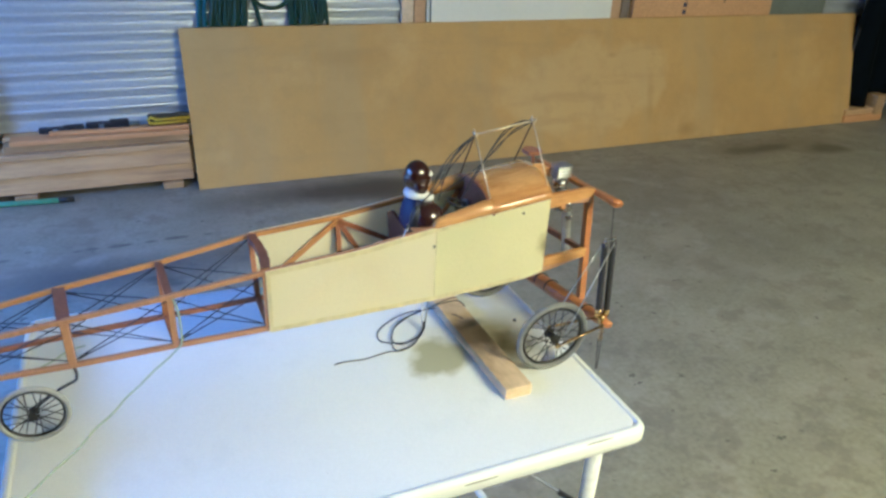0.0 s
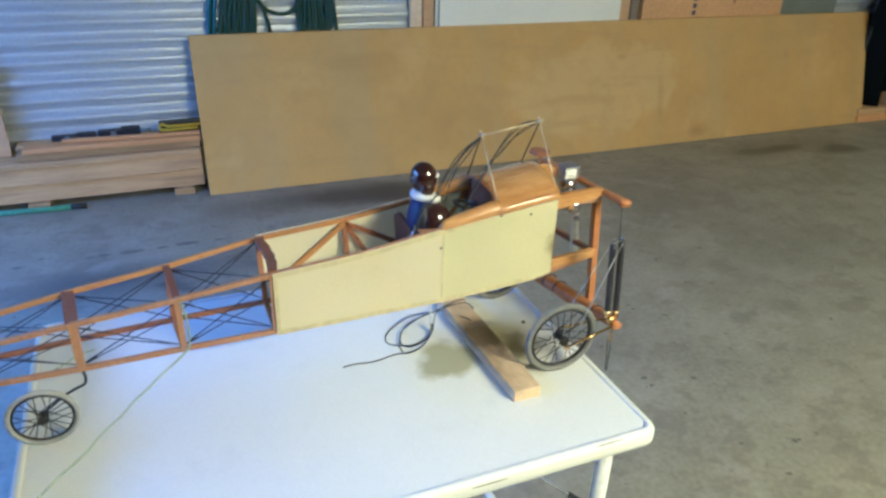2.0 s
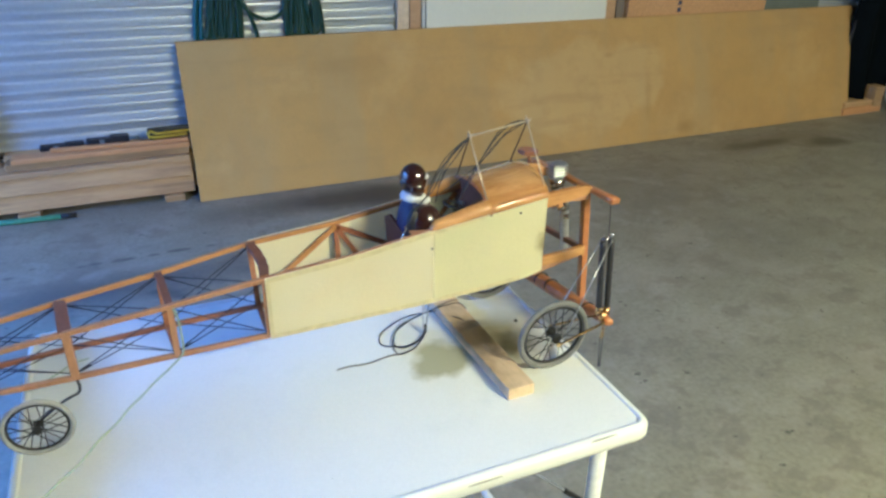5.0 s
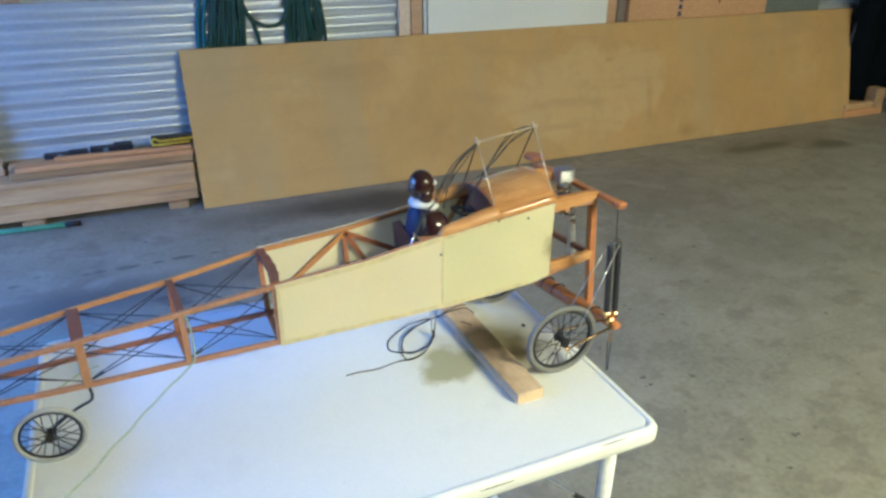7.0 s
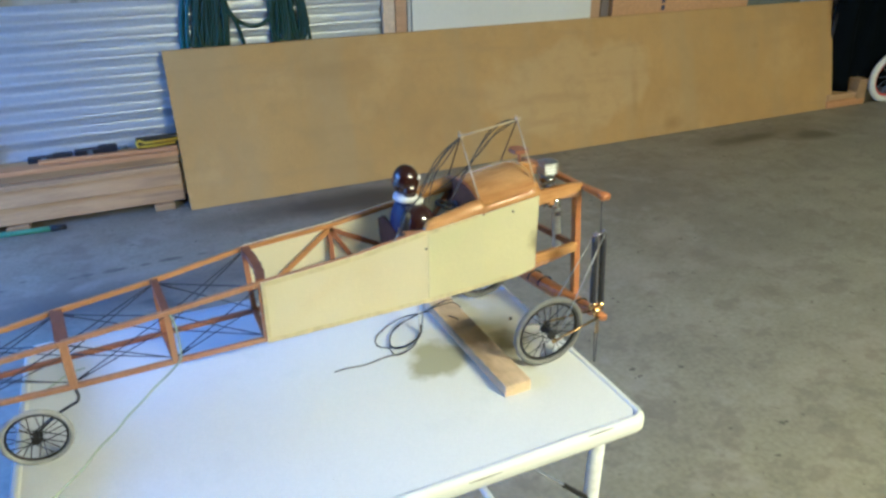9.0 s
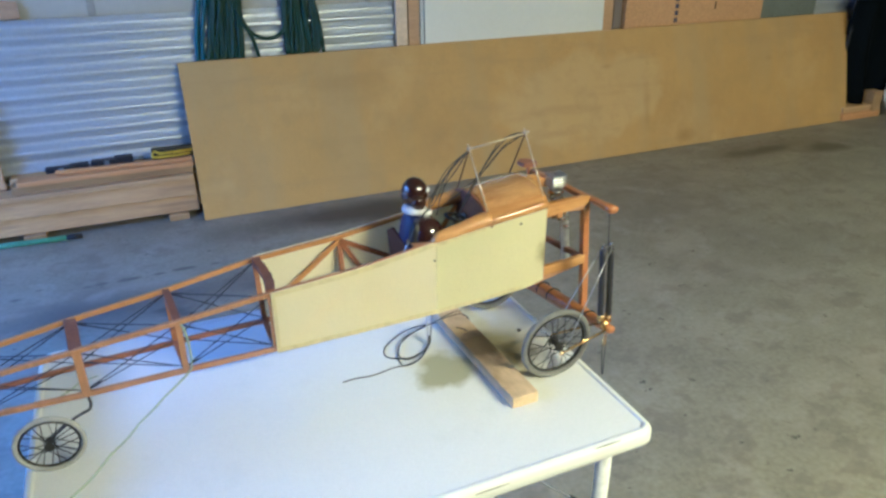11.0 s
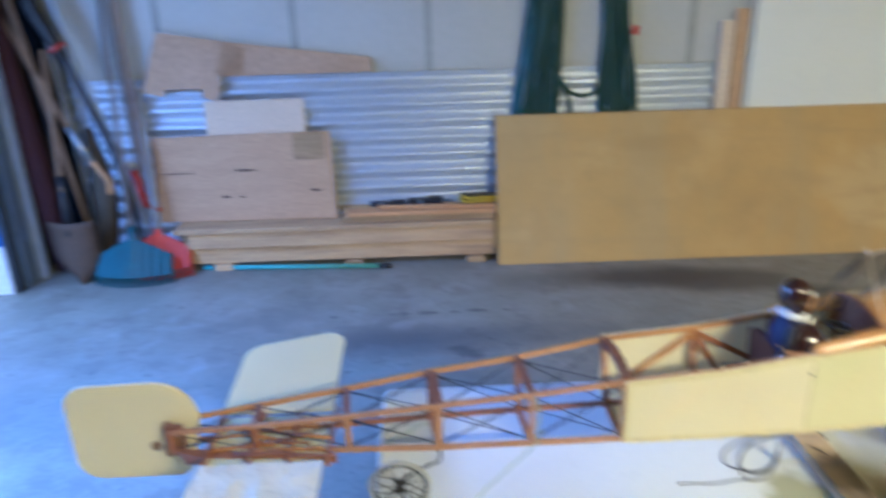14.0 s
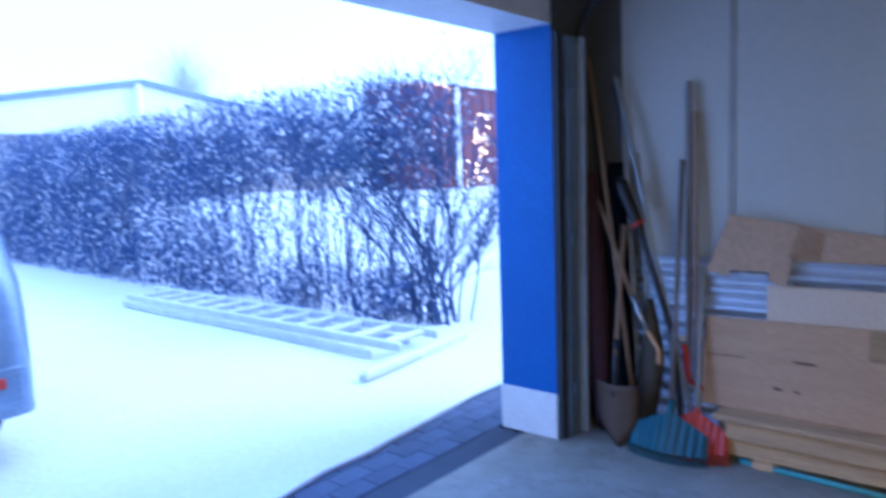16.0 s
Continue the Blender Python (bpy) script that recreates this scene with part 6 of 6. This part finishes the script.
for j, (w, dz) in enumerate(((0.0, 0), (0.05, 0.0), (0.14, 0), (1.56, 0), (1.65, 0), (1.70, 0))):
    sh = (0.10, 0.03, 0.0, 0.0, 0.03, 0.10)[j]
    rows.append([bm.verts.new((C0.x - (a * (1 - sh * 0.3) + sh * 0.6), C0.y - w - (0.05 if b > 1.0 else 0) * (1 if j < 3 else -1), b - (sh * 0.3 if b > 1.0 else 0))) for a, b in prof])
for a, b in zip(rows, rows[1:]):
    for k in range(len(prof)):
        bm.faces.new((a[k], a[(k + 1) % len(prof)], b[(k + 1) % len(prof)], b[k]))
bm.faces.new(rows[0])
bm.faces.new(rows[-1][::-1])
part("body", bm, M["car_paint"], car, "blue grey painted body", True)
bm = B()
slab(bm, [(C0.x - 0.063, C0.y - 0.13, 1.04), (C0.x - 0.063, C0.y - 1.57, 1.04), (C0.x - 0.132, C0.y - 1.50, 1.27), (C0.x - 0.132, C0.y - 0.19, 1.27)], (0.012, 0, 0.004))
part("rear_window", bm, M["glass"], car)
bm = B()
box(bm, (C0.x - 0.30, C0.y - 1.66, 0.34), (C0.x + 0.03, C0.y - 0.04, 0.58), 0.05)
part("bumper", bm, M["car_paint"], car, "blue grey painted bumper")
bm = B()
box(bm, (C0.x - 0.05, C0.y - 0.30, 0.47), (C0.x + 0.036, C0.y - 0.16, 0.53), 0.01)
part("reflector", bm, M["red"], car, "small red rear reflector")
for a in (0.75, 3.35):
    for w in (0.06, 1.58):
        bm = B()
        torus(bm, (C0.x - a, C0.y - w - 0.03, 0.31), (0, 1, 0), 0.235, 0.085, 32, 10)
        wh = part("wheel", bm, M["black"], car, "black tyre", True)
        bm = B()
        rod(bm, (C0.x - a, C0.y - w + 0.02, 0.31), (C0.x - a, C0.y - w - 0.10, 0.31), 0.19, 20)
        part("wheel_disc", bm, M["alu"], wh)
bm = B()
box(bm, (C0.x - 2.4, C0.y - 1.45, 1.43), (C0.x - 0.45, C0.y - 0.25, 1.50), 0.03)
part("snow_cap", bm, M["snow"], car, "snow on the roof")

M["frosted_alu"] = mat("frosted_aluminium", (0.62, 0.65, 0.70), 0.6, 0.25, bump=0)
# ladder lying on the snow
lad = thing("ladder", (-8.2, 5.0, 0), "long aluminium double ladder lying on the snow", "ladder")
A0, A1 = Vector((-5.605, 4.53, 0.130)), Vector((-10.3, 4.61, 0.130))
B0, B1 = Vector((-5.650, 5.05, 0.130)), Vector((-10.6, 5.12, 0.130))
for a, b in ((A0, A1), (B0, B1)):
    for drop in (0.0, 0.076):
        bm = B()
        beam(bm, a - Vector((0.3 * (drop > 0), 0.05 * (drop > 0), drop)), b - Vector((0, 0.05 * (drop > 0), drop)), 0.03, 0.060, 0.006)
        part("rail", bm, M["frosted_alu"], lad)
    bm = B()
    beam(bm, a + Vector((0, 0, 0.038)), b + Vector((0, 0, 0.038)), 0.034, 0.020, 0.007)
    part("snow_cap", bm, M["snow"], lad, "thin snow on the rail")
for k in range(12):
    x = -5.83 - 0.392 * k
    a, b = A0.lerp(A1, (x - A0.x) / (A1.x - A0.x)), B0.lerp(B1, (x - B0.x) / (B1.x - B0.x))
    bm = B()
    beam(bm, a, b, 0.075, 0.030, 0.004)
    rung = part("rung", bm, M["frosted_alu"], lad)
    bm = B()
    beam(bm, a + Vector((0, 0, 0.020)), b + Vector((0, 0, 0.020)), 0.085, 0.018, 0.006)
    part("snow_cap", bm, M["snow"], rung, "snow on the rung")
bm = B()
beam(bm, (-5.47, 3.97, 0.045), (-5.67, 5.44, 0.045), 0.07, 0.05, 0.012)
part("foot_bar", bm, M["frosted_alu"], lad)
bm = B()
beam(bm, (-5.48, 4.00, 0.077), (-5.67, 5.42, 0.077), 0.06, 0.016, 0.006)
part("snow_cap", bm, M["snow"], lad, "snow on the foot bar")

# the clipped hedge: stems, twigs and small snowy leaves
# bark and leaf colours hold the blue veil of glare over the hedge
M["bark"] = mat("glare_blue_bark", (0.068, 0.10, 0.20), 0.8, bump=0)
M["leaf"] = mat("glare_blue_leaf", (0.070, 0.120, 0.285), 0.7, bump=0)
M["far_twig"] = mat("haze_pale_twig", (0.62, 0.64, 0.68), 0.8, bump=0)
M["snow_clump"] = mat("snow_clump", (0.85, 0.87, 0.90), 0.8, bump=0)


def leaf_cloud(count, size, place, rn):
    """Small leaf-shaped flakes at the places that place() gives."""
    vs, fs = [], []
    while len(fs) < count:
        c = place()
        if c is None:
            continue
        z = size * rn.uniform(0.5, 1.5)
        ax = Vector((rn.gauss(0, 1), rn.gauss(0, 1), rn.gauss(0, 1))).normalized()
        t = ax.orthogonal().normalized()
        w = ax.cross(t)
        k = len(vs)
        vs += [c + t * z, c + w * z * 0.5 + ax * z * 0.2, c - t * z, c - w * z * 0.5 + ax * z * 0.2]
        fs.append((k, k + 1, k + 2, k + 3))
    bm = B()
    vv = [bm.verts.new(v) for v in vs]
    for f in fs:
        bm.faces.new([vv[k] for k in f])
    return bm


def hedge(p0, p1, height, thick, stems, leaves, snow, seed, label):
    rn = random.Random(seed)
    p0, p1 = Vector(p0), Vector(p1)
    d = p1 - p0
    side = Vector((-d.y, d.x, 0)).normalized()
    h = thing("hedge", ((p0.x + p1.x) / 2, (p0.y + p1.y) / 2, 0), label, "hedge")
    bm = B()
    for i in range(stems):
        u = ((i + rn.random()) / stems) ** 1.3
        q = p0 + d * u + side * rn.uniform(-0.3, 0.3) * thick
        top = height * rn.uniform(0.8, 1.0)
        lean = Vector((rn.uniform(-0.35, 0.35), rn.uniform(-0.25, 0.25), 0))
        pts = [q]
        for s in range(1, 6):
            pts.append(q + lean * (s / 5) ** 0.7 + Vector((rn.uniform(-0.10, 0.10), rn.uniform(-0.08, 0.08), top * s / 5)))
        pts = smooth_pts(pts, 2)
        tube(bm, pts, [0.013 * (1 - 0.85 * k / (len(pts) - 1)) for k in range(len(pts))], 4)
        for s in range(14):
            k = rn.randrange(1, len(pts) - 1)
            if pts[k].z < 1.2 and u < 0.4 and rn.random() < 0.7:
                continue
            b = pts[k]
            e = b + Vector((rn.uniform(-0.45, 0.45), rn.uniform(-0.35, 0.35), rn.uniform(0.15, 0.65)))
            e.z = min(e.z, height * 1.03)
            m = b.lerp(e, 0.5) + Vector((rn.uniform(-0.09, 0.09), rn.uniform(-0.06, 0.06), rn.uniform(-0.03, 0.06)))
            tube(bm, [b, m, e], [0.008, 0.005, 0.002], 3)
            for w in range(2):
                f = m.lerp(e, rn.random())
                tube(bm, [f, f + Vector((rn.uniform(-0.2, 0.2), rn.uniform(-0.2, 0.2), rn.uniform(0.0, 0.25)))], [0.0035, 0.0015], 3)
    tagged(part("branchwork", bm, M["bark"], h, "dark bare branches"), kind="stuff")

    # thin upright shoots that stand above the clipped top
    bm = B()
    for i in range(420):
        q = p0 + d * rn.random() ** 1.2 + side * rn.uniform(-0.45, 0.45) * thick
        z0 = height * rn.uniform(0.78, 0.95)
        z1 = height * rn.uniform(0.98, 1.10)
        e = Vector((rn.uniform(-0.08, 0.08), rn.uniform(-0.08, 0.08), 0))
        tube(bm, [q + Vector((0, 0, z0)), q + e * 0.6 + Vector((0, 0, (z0 + z1) / 2)), q + e + Vector((0, 0, z1))], [0.006, 0.004, 0.002], 3)
    tagged(part("topgrowth", bm, M["bark"], h, "thin upright shoots"), kind="stuff")

    def place(gaps, clear):
        u, z = rn.random() ** 1.25, height * 1.04 * rn.random()
        q = p0 + d * u + side * rn.uniform(-0.5, 0.5) * thick
        # the stems show bare against the snow between a dark foot and the crown, most of all at the near end
        low, top = 0.40 + 0.9 * max(0, u - 0.15), 1.85 - 1.3 * u
        bare = max(0.0, min(1.0, 1.7 - u / 0.26)) * max(0.0, min(1.0, (z - low) / 0.18, (top - z) / 0.25)) if top > low else 0.0
        dens = 1 - clear * bare
        if z > height * 0.92:
            dens *= 0.45
        if u < 0.10:
            dens *= 0.80
        nz = noise.noise((q.x * 1.5, z * 1.6, seed)) + 0.5 * noise.noise((q.x * 4.0, z * 4.0, seed + 3))
        if rn.random() > dens * (1 - gaps + gaps * min(1, max(0, 0.62 + 1.9 * nz))):
            return None
        return Vector((q.x, q.y, z))

    tagged(part("foliage", leaf_cloud(leaves, 0.0215, lambda: place(0.90, 0.95), rn), M["leaf"], h, "small dark leaves"), kind="stuff")
    tagged(part("snow_dusting", leaf_cloud(snow, 0.033, lambda: place(0.30, 0.85), rn), M["snow_clump"], h, "clumps of snow"), kind="stuff")
    return h


def shrub(base, height, limbs, seed, label):
    """Arching limbs that fan out from one foot, with bare twigs."""
    rn = random.Random(seed)
    base = Vector(base)
    h = thing("shrub", base, label, "shrub")
    bm = B()
    tips = []
    for i in range(limbs):
        a = radians(-66 + 140 * (i + rn.uniform(0.2, 0.8)) / limbs)
        out = Vector((0.80, 0.60, 0)) * math.sin(a) + Vector((-0.6, 0.8, 0)) * rn.uniform(-0.25, 0.25)
        L = height * rn.uniform(0.85, 1.1) * (0.62 + 0.38 * math.cos(a))
        pts = []
        for s in range(7):
            v = s / 6
            pts.append(base + Vector((rn.uniform(-0.05, 0.05), rn.uniform(-0.05, 0.05), 0)) * (s > 0) + out * L * 0.85 * v ** 1.35 + Vector((0, 0, L * (v ** 0.85))))
        pts = smooth_pts(pts, 3)
        r0 = rn.uniform(0.010, 0.021)
        foot = Vector((0.66, 0.75, 0)) * rn.gauss(0, 0.14) + Vector((-0.7, 0.7, 0)) * rn.gauss(0, 0.1)
        pts = [p + foot for p in pts]
        tube(bm, pts, [r0 * (1 - 0.88 * k / (len(pts) - 1)) for k in range(len(pts))], 5)
        for s in range(16):
            k = rn.randrange(4, len(pts) - 1)
            b = pts[k]
            g = (pts[k + 1] - pts[k - 1]).normalized()
            e = b + g * rn.uniform(0.2, 0.6) + Vector((rn.uniform(-0.4, 0.4), rn.uniform(-0.3, 0.3), rn.uniform(-0.05, 0.3)))
            m = b.lerp(e, 0.5) + Vector((rn.uniform(-0.05, 0.05), rn.uniform(-0.05, 0.05), 0.04))
            tube(bm, [b, m, e], [0.008, 0.005, 0.002], 3)
            tips.append(e)
            for w in range(3):
                f = m.lerp(e, rn.random())
                t = f + Vector((rn.uniform(-0.22, 0.22), rn.uniform(-0.2, 0.2), rn.uniform(0.0, 0.25)))
                tube(bm, [f, t], [0.0035, 0.0015], 3)
                tips.append(t)
    tagged(part("branchwork", bm, M["bark"], h, "dark bare branches"), kind="stuff")
    high = [t for t in tips if t.z > 1.15]

    def place():
        return rn.choice(high if rn.random() < 0.93 else tips) + Vector((rn.gauss(0, 0.06), rn.gauss(0, 0.06), rn.gauss(0, 0.05)))

    tagged(part("foliage", leaf_cloud(650, 0.022, place, rn), M["leaf"], h, "small dark leaves"), kind="stuff")
    tagged(part("snow_dusting", leaf_cloud(480, 0.026, place, rn), M["snow_clump"], h, "clumps of snow"), kind="stuff")
    return h


hedge((-6.42, 5.77, 0), (-20.0, 6.35, 0), 2.42, 0.9, 170, 84000, 8000, 5, "tall clipped dark hedge with bare stems and clumps of snow")
SHRUB = (-6.25, 5.92, 0)
shrub(SHRUB, 2.0, 17, 8, "bare branched shrub with snow clumps")

# far houses
M["house_wall"] = mat("house_wall", (0.42, 0.40, 0.40), 0.8)
M["brick_red"] = mat("red_house_boards", (0.17, 0.062, 0.075), 0.8)
house = thing("house", (-26, 11, 0), "low far house with a snowy gable roof", "house")
bm = B()
box(bm, (-31, 5.0, 0.0), (-22, 19.0, 2.9))
part("wall", bm, M["house_wall"], house)
bm = B()
slab(bm, [(-21.5, 2.0, 2.85), (-21.5, 10.9, 4.45), (-21.5, 20.0, 2.95)], (-10, 0, 0))
part("roof", bm, M["snow"], house, "snow covered roof")
bm = B()
for a, b in (((-21.45, 1.9, 2.80), (-21.45, 10.9, 4.40)), ((-21.45, 10.9, 4.40), (-21.45, 20.0, 2.90))):
    beam(bm, a, b, 0.06, 0.16, 0.01)
part("fascia", bm, M["steel"], house, "grey roof edge")
bm = B()
box(bm, (-22.1, 8.0, 1.0), (-21.98, 9.6, 2.2), 0.02)
part("window", bm, M["glass"], house)
bm = B()
rod(bm, (-21.3, 10.7, 0), (-21.3, 10.7, 4.3), 0.09, 10)
part("downpipe", bm, M["white_paint"], house, "pale downpipe", True)

shed = thing("house", (-15, 18, 0), "red boarded house behind the hedge", "house")
bm = B()
box(bm, (-17, 15.42, 0.0), (-15, 30, 4.05))
part("wall", bm, M["brick_red"], shed, "red boarded wall")
for k in range(26):
    bm = B()
    y = 15.44 + k * 0.5
    box(bm, (-15.0, y, 0.05), (-14.965, y + 0.44, 4.05), 0.008)
    part("board", bm, M["brick_red"], shed)
bm = B()
slab(bm, [(-14.90, 15.42, 4.055), (-14.90, 30.2, 4.055), (-17.0, 30.2, 4.16), (-17.0, 15.42, 4.16)], (0, 0, 0.03))
part("roof", bm, M["snow"], shed, "snow covered roof")
bm = B()
box(bm, (-14.99, 19.3, 0.9), (-14.93, 20.6, 2.6), 0.02)
w = part("window", bm, M["white_paint"], shed, "white window frame")
bm = B()
box(bm, (-14.93, 17.02, 0.05), (-14.86, 17.20, 4.0), 0.01)
part("post", bm, M["white_paint"], shed, "white boarded post")
bm = B()
box(bm, (-14.94, 19.42, 1.02), (-14.92, 20.48, 2.48), 0.004)
part("pane", bm, M["glass"], w)

# garland of warm bulbs on the shrub
M["bulb"] = bpy.data.materials.new("warm_bulb")
M["bulb"].use_nodes = True
bn = M["bulb"].node_tree.nodes["Principled BSDF"]
bn.inputs["Base Color"].default_value = (1, 0.8, 0.5, 1)
bn.inputs["Emission Color"].default_value = (1.0, 0.62, 0.25, 1)
bn.inputs["Emission Strength"].default_value = 10
garland = thing("light_garland", (-13.5, 17.0, 1), "garland of small warm bulbs hanging behind the hedge", "string lights")
for k in range(64):
    if k < 48:
        u = rnd.random()
        p = (-13.6 + rnd.uniform(-0.2, 0.2), 16.05 + 0.75 * u + rnd.uniform(-0.35, 0.35), 1.15 + 2.0 * u)
    else:
        u = (k - 48) / 15
        p = (-17.0 + 4.0 * u, 15.36, 4.02 + rnd.uniform(-0.06, 0.02)) if u < 0.5 else (-14.86, 15.4 + 3.0 * (u - 0.5), 4.0 + rnd.uniform(-0.06, 0.02))
    bm = B()
    ball(bm, p, (0.015, 0.015, 0.020), 6, 4)
    part("bulb", bm, M["bulb"], garland)
bm = B()
tube(bm, smooth_pts([(-13.6, 15.9, 0.0), (-13.62, 16.1, 1.5), (-13.6, 16.6, 3.0), (-13.9, 16.9, 3.7), (-14.6, 16.6, 4.0), (-14.84, 15.4, 4.02)], 5), 0.012, 6)
part("cord", bm, M["bark"], garland)

# far bare tree, its haze put into the pale twig colour
tree = thing("tree", (-32, 19.0, 0), "far leafless tree with a rounded twiggy crown", "tree")
bm = B()
tube(bm, [(-32, 18.3, 0), (-32, 18.35, 2.8), (-32.05, 18.4, 5.6)], [0.22, 0.17, 0.10], 8)
part("trunk", bm, M["bark"], tree)
bm = B()
rn = random.Random(21)
for k in range(340):
    a, el = rn.uniform(0, 6.283), rn.uniform(0.25, 1.5)
    L = rn.uniform(1.0, 2.7)
    p = Vector((-32, 18.5, rn.uniform(4.4, 5.6)))
    q = p + Vector((math.cos(a) * math.cos(el), math.sin(a) * math.cos(el), math.sin(el))) * L
    tube(bm, [p, p.lerp(q, 0.5) + Vector((rn.uniform(-0.15, 0.15), rn.uniform(-0.15, 0.15), 0.08)), q], [0.009, 0.006, 0.002], 3)
    for s in range(6):
        e = p.lerp(q, rn.uniform(0.3, 1))
        tube(bm, [e, e + Vector((rn.uniform(-0.5, 0.5), rn.uniform(-0.5, 0.5), rn.uniform(0.1, 0.6)))], [0.004, 0.002], 3)
part("crown", bm, M["far_twig"], tree, "bare pale twigs")

# ---- pavers ----
for j, x in enumerate((-4.24, -4.385, -4.53)):
    for k in range(24):
        y = -0.6 + k * 0.222 + 0.111 * (j % 2)
        if k == 0 and j == 0:
            bm = B()
            box(bm, (-0.0695, -0.108, -0.05), (0.0695, 0.108, 0.0), 0.004)
            first = part("paver", bm, M["paver"], pave)
            first.location = (x, y, -0.006)
            continue
        p = new("paver", first.data)
        p.parent = pave
        p.location = (x, y, -0.006 + rnd.uniform(-0.002, 0.002))
